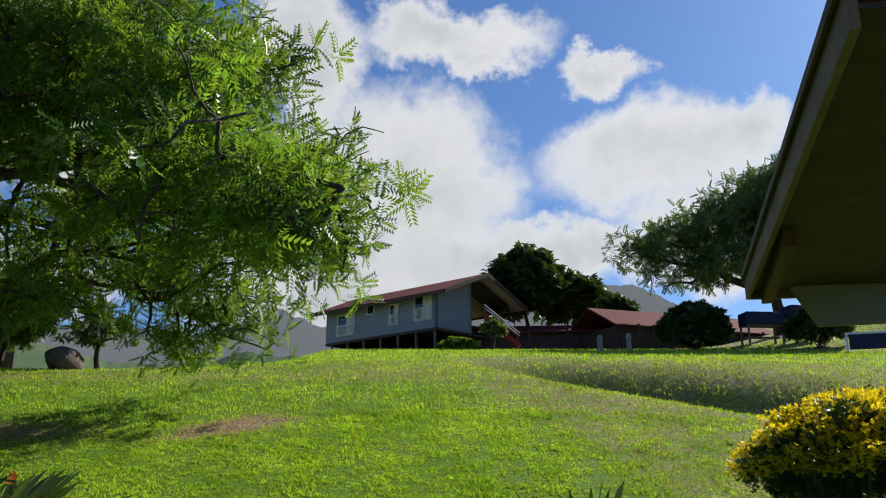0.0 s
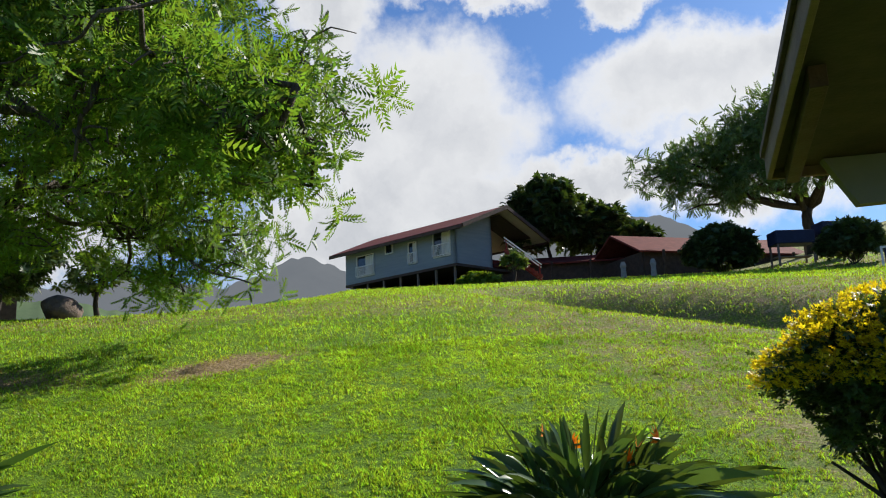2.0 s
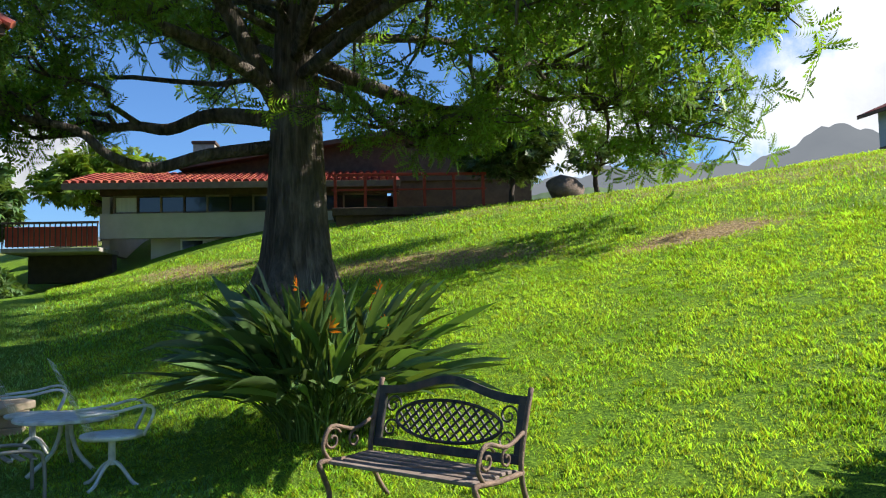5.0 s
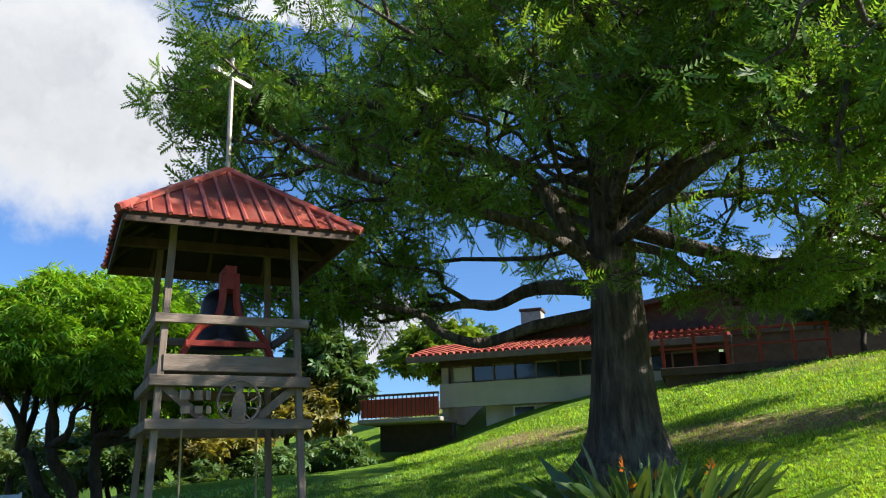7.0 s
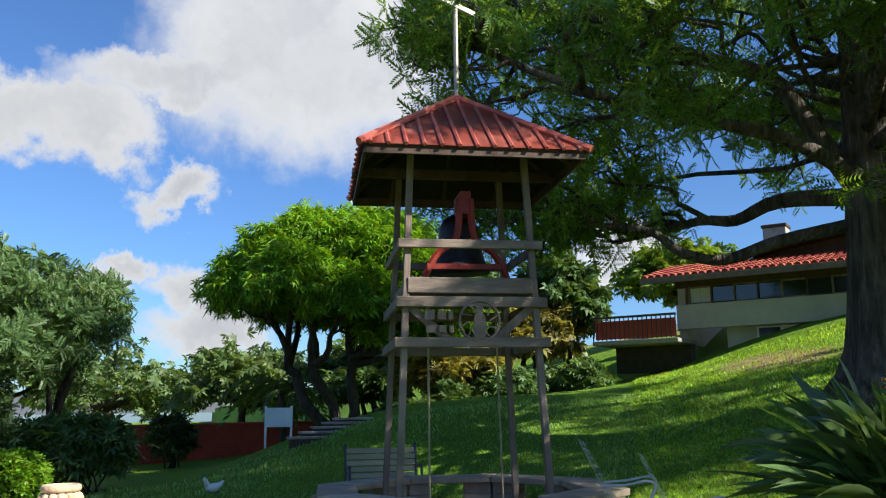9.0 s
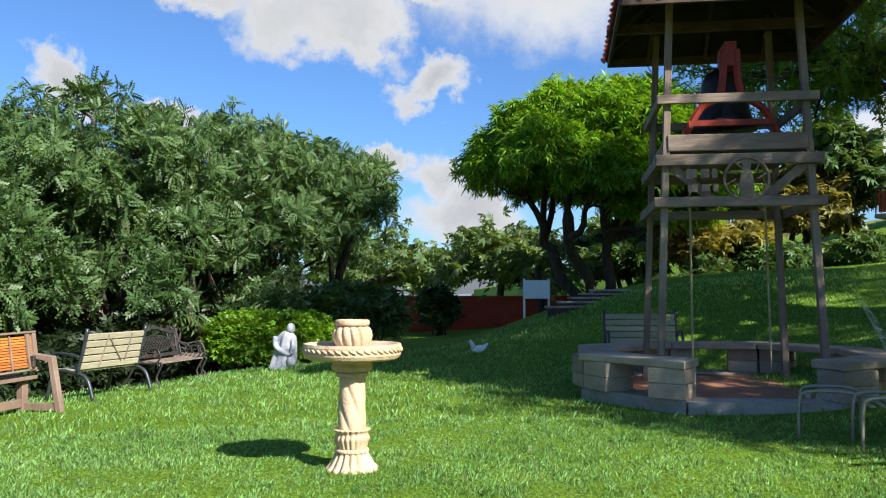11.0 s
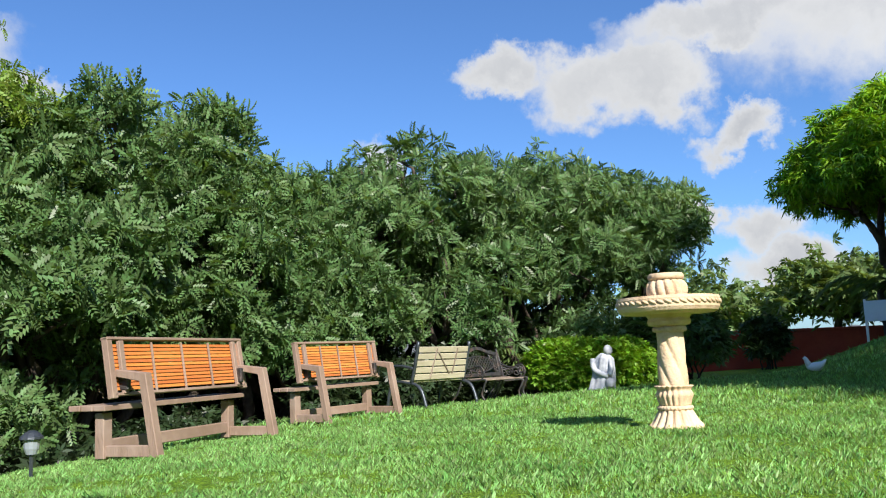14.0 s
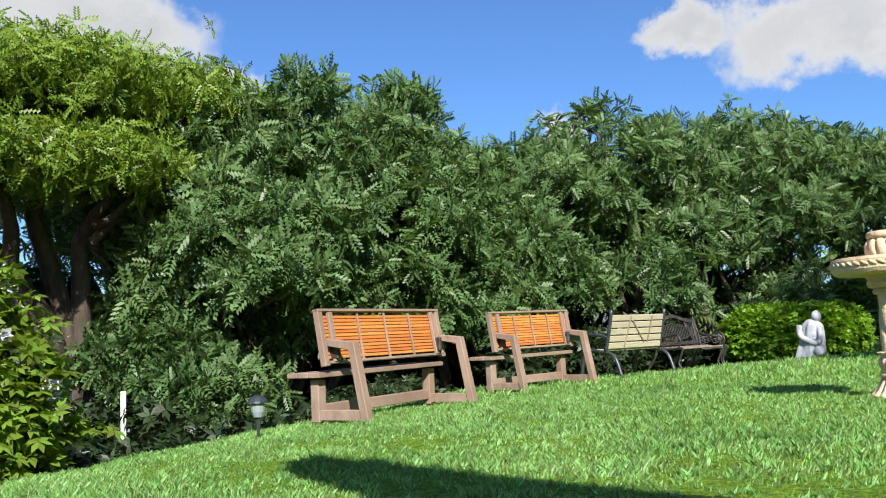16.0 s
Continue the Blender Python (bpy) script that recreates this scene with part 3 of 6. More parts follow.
def dryness(x, y):
    """How much straw shows among the grass."""
    d = 0.85 * np.exp(-(((x + 3.9 - 0.7 * (y - 16.0)) / 1.15) ** 2 + ((y - 16.0) / 1.3) ** 2) ** 1.2)
    d = np.maximum(d, 0.6 * np.exp(-(((x + 9) / 4.0) ** 2 + ((y - 15.3) / 1.3) ** 2) ** 2))
    d = np.maximum(d, 0.44 * step(y, 18, 22) * step(-x, -6, 0))
    d = np.maximum(d, 0.47 * step(x + 0.28 * (y - 8), 2.2, 5.2) * step(y, 6, 8))
    d = np.maximum(d, 0.5 * np.exp(-((x * 0.745 + (y - 25) * 0.667 - 4.5) / 2.4) ** 2) * step(x, -2, 2))
    d = np.maximum(d, 0.9 * step(-2.9 + 0.28 * (x + 1.4) + np.where(x < -9, 0.75 * np.minimum(-9 - x, 9), 0) - y, 0.6, 1.6))
    d = np.maximum(d, 0.6 * np.exp(-(((x + 16.5) / 2.5) ** 2 + ((y - 15.6) / 1.4) ** 2) ** 2))
    return d


gx = axis([(-3000, -300, 180), (-300, -60, 12), (-60, -14, 1.0), (-14, 9, 0.25), (9, 40, 1.0), (40, 300, 13), (300, 3001, 180)])
gy = axis([(-3000, -300, 180), (-300, -40, 13), (-40, -8, 1.0), (-8, 28, 0.25), (28, 75, 1.0), (75, 300, 13), (300, 3001, 180)])
GX, GY = np.meshgrid(gx, gy)
GZ = height(GX, GY)
near = step(60 - np.hypot(GX, GY), 0, 20)
GZ = GZ + near * 0.006 * (np.sin(GX * 1.7 + 0.6 * GY) * np.cos(GY * 1.3 - 0.5 * GX) + 0.6 * np.sin(GX * 3.9 + 1) * np.sin(GY * 4.3))
nx, ny = len(gx), len(gy)
idx = np.arange(nx * ny).reshape(ny, nx)
gf = np.stack([idx[:-1, :-1], idx[:-1, 1:], idx[1:, 1:], idx[1:, :-1]], -1).reshape(-1, 4)
ground = raw("ground", np.stack([GX, GY, GZ], -1).reshape(-1, 3), gf, M_LAWN, smooth=True)
tagged(ground, "mown green lawn with dry straw patches on a hillside", "lawn", kind="structure")
col = ground.data.color_attributes.new("dry", "FLOAT_COLOR", "POINT")
dv = dryness(GX, GY).ravel()
col.data.foreach_set("color", np.stack([dv, dv, dv, np.ones_like(dv)], -1).astype(np.float32).ravel())


def grass(count, region, size, seed, name, mat, label, dry_only=False):
    """Single blades, more of them where the camera passes; region(rs, n) gives the places."""
    rs = np.random.RandomState(seed)
    x, y = region(rs, count)
    dd = dryness(x, y) + rs.uniform(-0.33, 0.33, len(x))
    tuft = 0.5 + 0.5 * np.sin(x * 5.3 + 2 * np.sin(y * 3.1)) * np.cos(y * 4.7 + np.sin(x * 2.7))
    keep = (dd > 0.3 if dry_only else dd < 0.42) & (rs.rand(len(x)) < 0.72 + 0.28 * tuft)
    x, y = x[keep], y[keep]
    n = len(x)
    z = height(x, y) - 0.015
    dist = np.hypot(x - 1.0, y - 2.5)
    a = rs.uniform(0, 2 * math.pi, n)
    clump = 0.95 + 0.25 * np.sin(x * 5.3 + 2 * np.sin(y * 3.1)) * np.cos(y * 4.7 + np.sin(x * 2.7)) + 0.5 * np.sin(x * 17 + 3 * np.sin(y * 7)) * np.cos(y * 15 + 3 * np.sin(x * 6))
    hgt = size * clump * rs.uniform(0.6, 1.3, n) * (1 + 0.02 * dist)
    wid = 0.0034 * (0.75 + 0.13 * dist) * (0.4 + 12 * size) * rs.uniform(0.7, 1.3, n)
    lean = rs.uniform(0.15, 0.9, n) * hgt
    la = a + rs.normal(0, 0.8, n)
    dx, dy = np.cos(a + 1.57) * wid, np.sin(a + 1.57) * wid
    lx, ly = np.cos(la) * lean, np.sin(la) * lean
    v = np.stack([np.stack([x - dx, y - dy, z], -1), np.stack([x + dx, y + dy, z], -1),
                  np.stack([x + dx * 0.8 + lx * 0.4, y + dy * 0.8 + ly * 0.4, z + hgt * 0.65], -1), np.stack([x + lx, y + ly, z + hgt], -1)], 1)
    f = np.arange(n * 4).reshape(n, 4)
    ob = raw(name, v.reshape(-1, 3), f, mat)
    return tagged(ob, label, "grass", kind="stuff")


def fan(r0, r1, a0, a1, power=1.0):
    def region(rs, n):
        r = r0 + (r1 - r0) * rs.rand(n) ** power
        a = np.radians(rs.uniform(a0, a1, n))
        return 1.0 + r * np.sin(a), 2.5 + r * np.cos(a)
    return region


grass(430000, fan(1.4, 9, -168, -52, 0.75), 0.03, 3, "grass", M_MOWN, "bright green lawn grass, freshly mown blades")
grass(130000, fan(8.5, 20, -150, -50, 0.8), 0.045, 4, "grass", M_MOWN, "green lawn grass in broken shade")
grass(620000, fan(3.5, 15, -62, 32, 0.8), 0.034, 5, "grass", M_GRASS, "sunlit green hillside grass")
grass(230000, fan(14, 26, -62, 32, 1.0), 0.042, 6, "grass", M_GRASS, "green hillside grass far up the slope")
grass(120000, fan(25, 52, -24, 34, 1.0), 0.05, 8, "grass", M_GRASS, "green grass along the crest and the upper lawn")
grass(130000, fan(3.5, 24, -62, 32, 0.8), 0.03, 7, "grass", M_DRYGRASS, "dry straw among the hillside grass", True)

# earth strip beyond the lawn's edge, the trees' shade put into its colour
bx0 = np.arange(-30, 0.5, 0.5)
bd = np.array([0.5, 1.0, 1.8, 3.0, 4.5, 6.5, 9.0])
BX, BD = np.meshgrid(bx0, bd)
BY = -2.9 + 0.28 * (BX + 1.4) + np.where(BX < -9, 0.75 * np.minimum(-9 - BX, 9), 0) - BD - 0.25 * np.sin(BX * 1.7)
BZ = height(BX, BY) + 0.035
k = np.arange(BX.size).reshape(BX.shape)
bed = raw("planting_bed", np.stack([BX, BY, BZ], -1).reshape(-1, 3), np.stack([k[:-1, :-1], k[1:, :-1], k[1:, 1:], k[:-1, 1:]], -1).reshape(-1, 4), M_SHADE_EARTH, smooth=True)
tagged(bed, "earth strip darkened for the shade under the trees beyond the lawn", "planting bed", kind="structure")

# ---- far hills ----
def ridge(name, dist, az0, az1, elev, label, seed, mat, rough=0.6):
    """A mountain ridge at a distance, its skyline given by elev(az) in degrees."""
    n = 420
    v, f = [], []
    for i in range(n + 1):
        az = az0 + (az1 - az0) * i / n
        e0 = elev(az)
        e = e0 + rough * noise.fractal(Vector((az * 0.5, seed, 0)), 1.0, 2.0, 6)
        low, high = [max(0.02, math.tan(radians(q))) * dist + 1.6 for q in (e0, e)]
        for k, q in enumerate((-0.12, 0.35, 0.7, 1.0)):
            r = dist * (0.8 + 0.2 * max(q, 0) ** 1.3)
            v.append((r * math.sin(radians(az)), r * math.cos(radians(az)), low * min(q, 0.7) + (high - 0.7 * low) * (q == 1.0)))
    for i in range(n):
        for k in range(3):
            a = i * 4 + k
            f.append((a, a + 4, a + 5, a + 1))
    ob = raw(name, v, f, mat, smooth=True)
    return tagged(ob, label, "mountain", kind="structure")


def bump_at(az, c, w, hgt):
    return hgt * math.exp(-((az - c) / w) ** 2)


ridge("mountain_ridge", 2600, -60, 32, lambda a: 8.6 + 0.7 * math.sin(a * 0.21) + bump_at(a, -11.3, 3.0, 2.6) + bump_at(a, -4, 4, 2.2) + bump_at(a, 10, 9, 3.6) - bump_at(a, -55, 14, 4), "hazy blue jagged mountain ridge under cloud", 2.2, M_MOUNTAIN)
ridge("wooded_slope", 700, -50, 14, lambda a: 7.3 + 0.5 * math.sin(a * 0.4), "low hazy green wooded slope below the mountains", 7.7, M_FARGREEN, 0.3)
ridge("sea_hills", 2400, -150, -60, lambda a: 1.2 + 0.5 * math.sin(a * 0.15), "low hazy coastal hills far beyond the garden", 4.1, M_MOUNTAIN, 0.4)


# ---- trees ----
def rosette(leaf_, count, opened, seed):
    """Several feather leaves round a twig's end, opening from +x by that angle in degrees."""
    rs = np.random.RandomState(seed)
    vs, fs, n0 = [], [], 0
    for k in range(count):
        psi, phi = 2 * math.pi * (k + 0.4 * rs.rand()) / count, radians(opened * rs.uniform(0.6, 1.25))
        d = np.array([math.cos(phi), math.sin(phi) * math.cos(psi), math.sin(phi) * math.sin(psi)])
        side = np.array([0, -math.sin(psi), math.cos(psi)])
        top = np.cross(d, side)
        v = leaf_[0] @ np.stack([d, side, top]) * rs.uniform(0.8, 1.15)
        vs.append(v)
        fs.append(leaf_[1] + n0)
        n0 += len(v)
    return np.concatenate(vs), np.concatenate(fs)


def shade_tree():
    """The wide feathery tree that stands on the hillside."""
    rs = np.random.RandomState(11)
    bx, by = -10.05, 12.95
    t = thing("shade_tree", pose(bx, by, h(bx, by)), "huge spreading shade tree with ridged grey bark and feathery leaves", "tree")
    lines = []
    # trunk with a flared foot, ending in a broken stub
    bm = bmesh.new()
    prof = [(1.0, -0.4), (0.88, 0.0), (0.72, 0.3), (0.61, 0.7), (0.54, 1.3), (0.5, 2.0), (0.46, 2.8), (0.42, 3.6), (0.37, 4.4), (0.33, 5.3), (0.29, 6.1), (0.1, 6.25)]
    lathe(bm, prof, 56, lambda a, z: 1 + (0.10 + 0.14 * max(0, 0.8 - z)) * math.sin(5 * a + 1.3) * max(0.15, 1 - z * 0.5) + 0.03 * math.sin(13 * a + 2 * math.sin(z * 2)) + 0.025 * math.sin(23 * a + 1.5 * math.sin(3 * z)))
    part("trunk", bm, M_BARK, t, smooth=True)
    tips = []

    def inside(p):
        # no twig reaches past the crown's edge
        q = math.hypot(p[0], p[1]) + 1e-6
        far = (8.3 if p[0] > 0 else 9.0) + 0.8 * max(0, (0.95 * p[0] - 0.32 * p[1]) / q) ** 4
        far -= max(0, p[2] - 7.2) * 0.9
        if q > far:
            s = far / q * rs.uniform(0.85, 1.02)
            p[0], p[1] = p[0] * s, p[1] * s
        return p

    def crooked(a, b, n=9):
        a, b = np.array(a, float), np.array(b, float)
        u = np.linspace(0, 1, n)[:, None]
        pts = a + (b - a) * u
        for k in (1, 2, 3, 4):
            pts = pts + np.sin(k * np.pi * u) * rs.normal(0, 0.085 * np.linalg.norm(b - a) / k ** 0.8, 3)
        return pts

    def twig(a, d, ln, r, floor, depth):
        e = np.array(a) + d / np.linalg.norm(d) * ln
        e[2] = max(e[2], floor)
        e = inside(e)
        pts = crooked(a, e, 7)
        lines.append((pts, r, r * 0.35))
        tips.append((e, e - np.array(a)))
        if depth:
            for k in range(3):
                p = pts[rs.randint(2, 7)]
                q = d / np.linalg.norm(d) * 0.7 + rs.normal(0, 0.5, 3)
                q[2] = q[2] * 0.6 - 0.08
                twig(p, q, ln * rs.uniform(0.4, 0.65), r * 0.5, floor, depth - 1)

    def bough(pts, r0, r1, kids, start, floor, length=1.9):
        n = len(pts)
        lines.append((pts, r0, r1))
        for k in range(kids):
            i = int(round((start + (1 - start) * (k + rs.rand()) / kids) * (n - 1)))
            p, q = np.array(pts[i]), np.array(pts[min(i + 1, n - 1)]) - np.array(pts[max(i - 1, 0)])
            d = q / (np.linalg.norm(q) + 1e-6) * 0.65 + rs.normal(0, 0.5, 3)
            d[2] = d[2] * 0.7 + 0.1
            twig(p, d, length * rs.uniform(0.7, 1.3), 0.035 + 0.25 * (r0 + (r1 - r0) * i / n), floor, 1)
        twig(pts[-1], np.array(pts[-1]) - np.array(pts[-2]), 1.0, r1, floor, 1)

    def across(u, v, z):
        # along the slope, up the slope, height
        return np.array((0.688 * u - 0.725 * v, 0.725 * u + 0.688 * v, z))

    # the great limbs: way points, first and last radius, twigs, where they begin, lowest twig
    great = [
        ([(-0.2, -0.1, 3.2), (-0.8, -0.3, 4.3), (-1.4, -0.5, 5.3), (-2.7, -0.8, 5.9), (-3.6, -1.0, 6.5), (-5.2, -1.2, 7.2), (-6.8, -1.4, 7.4)], 0.27, 0.07, 10, 0.45, 5.0),
        ([(0.0, 0.0, 5.8), (0.45, 0.2, 6.5), (1.1, 0.3, 6.9), (2.2, 0.5, 7.7), (3.4, 0.2, 8.4)], 0.2, 0.06, 8, 0.4, 5.0),
        ([(0.9, 0.3, 6.8), (1.5, 0.8, 7.6), (1.7, 1.2, 8.8), (1.4, 1.0, 10.0)], 0.13, 0.05, 6, 0.3, 6.0),
        ([(-0.3, 0.0, 2.7), (-1.5, -0.2, 2.5), (-2.4, -0.3, 2.25), (-3.1, -0.4, 2.45), (-3.6, -0.5, 2.85), (-4.7, -0.6, 3.1), (-5.8, -0.6, 3.6)], 0.18, 0.06, 5, 0.75, 3.2),
        ([(-0.2, 0.2, 3.2), (-1.5, 0.5, 3.35), (-2.3, 0.8, 3.15), (-3.0, 1.0, 3.25), (-4.2, 1.2, 3.15), (-5.4, 1.3, 3.6)], 0.24, 0.06, 8, 0.55, 3.3),
        ([(-0.2, -0.4, 3.4), (-1.2, -1.6, 3.9), (-2.6, -2.6, 4.2), (-4.2, -3.4, 4.8), (-5.6, -3.8, 5.6)], 0.2, 0.06, 9, 0.4, 4.2),
        ([(0.2, -0.1, 3.9), (0.9, -0.4, 3.6), (1.6, -0.7, 2.9), (2.1, -0.9, 2.7)], 0.15, 0.06, 3, 0.6, 2.8),
        ([(0.2, 0.1, 4.3), (1.7, 0.3, 3.75), (2.9, 0.4, 3.4), (3.2, 0.4, 3.5), (3.7, 0.4, 4.0), (4.4, 0.3, 4.3), (5.4, 0.2, 4.3), (6.8, 0.0, 4.0)], 0.24, 0.05, 11, 0.55, 3.5),
        ([(3.6, 0.4, 3.9), (4.1, 0.1, 3.85), (4.6, -0.1, 3.6), (5.4, -0.3, 3.6), (6.4, -0.6, 3.2)], 0.09, 0.04, 6, 0.75, 2.5),
        ([(0.2, -0.2, 4.6), (1.6, -1.4, 4.9), (3.2, -2.2, 4.8), (4.8, -2.6, 5.0), (6.2, -2.8, 4.8)], 0.18, 0.05, 10, 0.45, 3.9),
        ([(0.2, 0.3, 4.8), (1.5, 1.8, 5.3), (3.2, 2.8, 5.6), (5.2, 3.2, 5.4), (6.8, 3.2, 5.0)], 0.18, 0.05, 10, 0.4, 3.6),
        ([(0.0, -0.2, 4.4), (0.3, -1.8, 5.2), (0.2, -3.4, 5.8), (-0.3, -5.2, 6.4)], 0.16, 0.05, 9, 0.35, 4.6),
        ([(0.1, -0.3, 3.9), (1.0, -2.0, 4.2), (2.2, -4.5, 4.3), (3.3, -6.8, 4.0), (4.0, -8.3, 3.5)], 0.18, 0.05, 12, 0.5, 2.9),
        ([(0.0, -0.3, 4.2), (0.5, -2.2, 5.0), (1.4, -4.2, 5.5), (2.8, -6.0, 5.5)], 0.17, 0.05, 11, 0.4, 4.4),
        ([(0.1, -0.2, 4.4), (1.6, -2.4, 4.9), (3.2, -4.4, 4.7), (4.8, -5.8, 4.2)], 0.17, 0.05, 11, 0.4, 3.4),
        ([(0.0, 0.2, 4.2), (-0.6, 1.8, 5.0), (-1.0, 3.6, 5.6), (-1.2, 5.6, 6.0)], 0.18, 0.05, 9, 0.35, 4.6),
    ]
    for way_, r0, r1, kids, start, floor in great:
        bough([np.array(q) for q in smooth_line([across(*w) for w in way_], 4)], r0 * 0.68, r1 * 0.7, kids + 3, start, floor)
    # thinner limbs that fill the upper crown
    for count, reach, up, r, low, first, floor in [(11, 6.0, 7.0, 0.1, 4.8, 0.5, 4.8), (9, 4.2, 8.6, 0.1, 5.6, 0.9, 6.0), (5, 2.0, 9.6, 0.09, 6.0, 0.2, 7.0)]:
        for k in range(count):
            a = first + 2 * math.pi * k / count + rs.normal(0, 0.12)
            q = reach * rs.uniform(0.88, 1.12)
            bough(crooked((0, 0, low + rs.uniform(-0.6, 0.4)), (q * math.cos(a), q * math.sin(a), up + rs.normal(0, 0.35)), 12), r * 0.6, r * 0.25, 6, 0.45, floor)
    wood("limb", lines, M_BARK, t)
    # crown: sprays of leaf round every twig's end
    ends = np.array([p for p, d in tips])
    outs = np.array([d / (np.linalg.norm(d) + 1e-6) for p, d in tips])
    tufts = 4
    p = np.repeat(ends, tufts, axis=0) - np.repeat(outs, tufts, axis=0) * rs.uniform(0.0, 1.2, (len(ends) * tufts, 1)) + rs.normal(0, 0.34, (len(ends) * tufts, 3)) * np.array([1, 1, 0.6])
    o = np.repeat(outs, tufts, axis=0) * 0.7 + np.array([0, 0, -0.15])
    v, f = scatter(rosette(pinnate(6, 0.34, 0.105, 0.042), 6, 62, 4), p, o, rs, 0.7, 1.2, 0.4)
    raw("crown", v, f, M_LEAF_BIG, t)
    return t


shade_tree()

MANGO = whorl(8, 0.23, 0.055, 0.9, 3)
ROSETTE = whorl(8, 0.2, 0.07, 0.35, 4)
SPRAY = rosette(pinnate(5, 0.27, 0.085, 0.05), 5, 60, 7)
FINE_SPRAY = rosette(pinnate(5, 0.2, 0.055, 0.034), 5, 75, 8)
SMALL = whorl(6, 0.07, 0.035, 0.2, 5)
BROAD = whorl(8, 0.32, 0.12, 0.5, 6)


def domed_mango():
    bx, by = -24.25, 6.47
    z = h(bx, by) + 0.75
    rs = np.random.RandomState(22)
    b = [((bx, by, z + 3.9), (3.4, 3.5, 2.0))]
    for k in range(9):
        a = 2 * math.pi * k / 9 + rs.normal(0, 0.15)
        b.append(((bx + 2.5 * math.cos(a), by + 2.6 * math.sin(a), z + 3.2 + rs.normal(0, 0.2)), (1.5, 1.5, 1.35)))
    for k in range(5):
        a = 2 * math.pi * k / 5 + 0.5
        b.append(((bx + 1.4 * math.cos(a), by + 1.5 * math.sin(a), z + 4.9), (1.3, 1.3, 1.0)))
    b.append(((bx + 1.5, by + 1.0, z + 2.2), (0.8, 0.8, 0.9)))
    b.append(((bx + 1.2, by + 2.2, z + 2.0), (0.8, 0.8, 0.9)))
    tree("mango_tree", (bx + 0.1, by + 0.3, z - 0.75), 2.1, 0.24, b, M_LEAF_MANGO, MANGO, 30000, 21, "domed mango tree with dense bright green drooping leaves", bark=M_BARK_DARK, stems=3, spread=0.14, shell=0.86, clump=4, under=-0.15, tilt=0.35, twigs=2)


domed_mango()


def row_tree(x, y, top, wide, seed, mat=M_LEAF_HEDGE, template=SPRAY, count=1500, low=0.3, label="dense dark green feathery tree in a row behind the benches", group="trees behind the benches"):
    z = h(x, y)
    rs = np.random.RandomState(seed)
    mid = 0.5 * (z + top)
    b = [((x, y, mid + 0.27 * (top - z)), (wide, wide, 0.24 * (top - z)))]
    for k in range(7):
        a = 2 * math.pi * k / 7 + rs.rand()
        q = rs.uniform(low, 0.88)
        b.append(((x + wide * 0.72 * math.cos(a), y + wide * 0.72 * math.sin(a), z + (top - z) * q), (wide * 0.55, wide * 0.55, 0.15 * (top - z))))
    for k in range(4):
        b.append(((x + rs.normal(0, wide * 0.45), y + rs.normal(0, wide * 0.45), top - 0.35), (0.45, 0.45, 0.55)))
    return tree("row_tree", (x, y, z), (top - z) * 0.3, 0.16, b, mat, template, count, seed, label, stems=3, spread=0.12, shell=0.55, clump=2, tilt=0.6, group=group)


for i, (x, y, top, wide) in enumerate([(-8.0, -8.3, 4.3, 2.0), (-9.9, -7.6, 4.8, 2.0), (-11.9, -7.0, 4.1, 1.8), (-14.0, -6.4, 4.3, 2.1), (-16.6, -5.2, 5.2, 2.3), (-19.0, -3.6, 5.4, 2.4), (-21.6, -2.2, 5.1, 2.4), (-9.0, -11.5, 3.8, 2.4), (-14.5, -9.5, 3.4, 2.4), (-19, -8.0, 3.8, 2.6), (-12, -5.9, 2.4, 1.3), (-7.2, -7.2, 2.7, 1.6)]):
    row_tree(x, y, top + 0.15, wide, 40 + i, low=0.2 if i in (5, 6, 7, 8, 9, 11) else 0.36)
# added backing trees: dark leaves give the gaps the row's shade
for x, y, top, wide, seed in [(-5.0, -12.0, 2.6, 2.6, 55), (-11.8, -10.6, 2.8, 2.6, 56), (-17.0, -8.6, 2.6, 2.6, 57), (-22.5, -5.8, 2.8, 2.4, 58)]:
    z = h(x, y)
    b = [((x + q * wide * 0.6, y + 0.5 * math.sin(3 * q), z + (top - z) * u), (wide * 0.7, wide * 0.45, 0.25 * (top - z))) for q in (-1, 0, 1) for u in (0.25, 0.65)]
    tree("understorey_tree", (x, y, z), (top - z) * 0.4, 0.12, b, M_LEAF_DARK, BROAD, 2600, seed, "dark thicket tree added for the shade behind the row of trees", stems=3, spread=0.2, shell=0.4, clump=6, group="thicket behind the trees")


def lime_tree():
    x, y = -5.5, -8.9
    z = h(x, y)
    b = [((x - 0.6, y - 0.8, 4.5), (1.9, 1.7, 0.6)), ((x + 1.6, y - 0.8, 4.4), (1.6, 1.5, 0.55)), ((x + 2.6, y + 0.2, 3.9), (1.3, 1.3, 0.6)), ((x + 0.6, y + 1.0, 4.1), (1.6, 1.3, 0.6)),
         ((x - 1.6, y + 0.6, 4.4), (1.3, 1.3, 0.6)), ((x + 1.9, y + 1.2, 2.9), (1.3, 1.1, 0.5)), ((x + 3.0, y + 0.8, 2.4), (1.1, 1.0, 0.5)), ((x + 0.2, y + 1.4, 3.0), (1.3, 1.0, 0.5))]
    tree("rain_tree", (x, y, z), 1.5, 0.34, b, M_LEAF_LIME, FINE_SPRAY, 4500, 61, "broad layered tree with yellow-green leaves and several stems", stems=4, spread=0.2, shell=0.3, clump=3)


lime_tree()


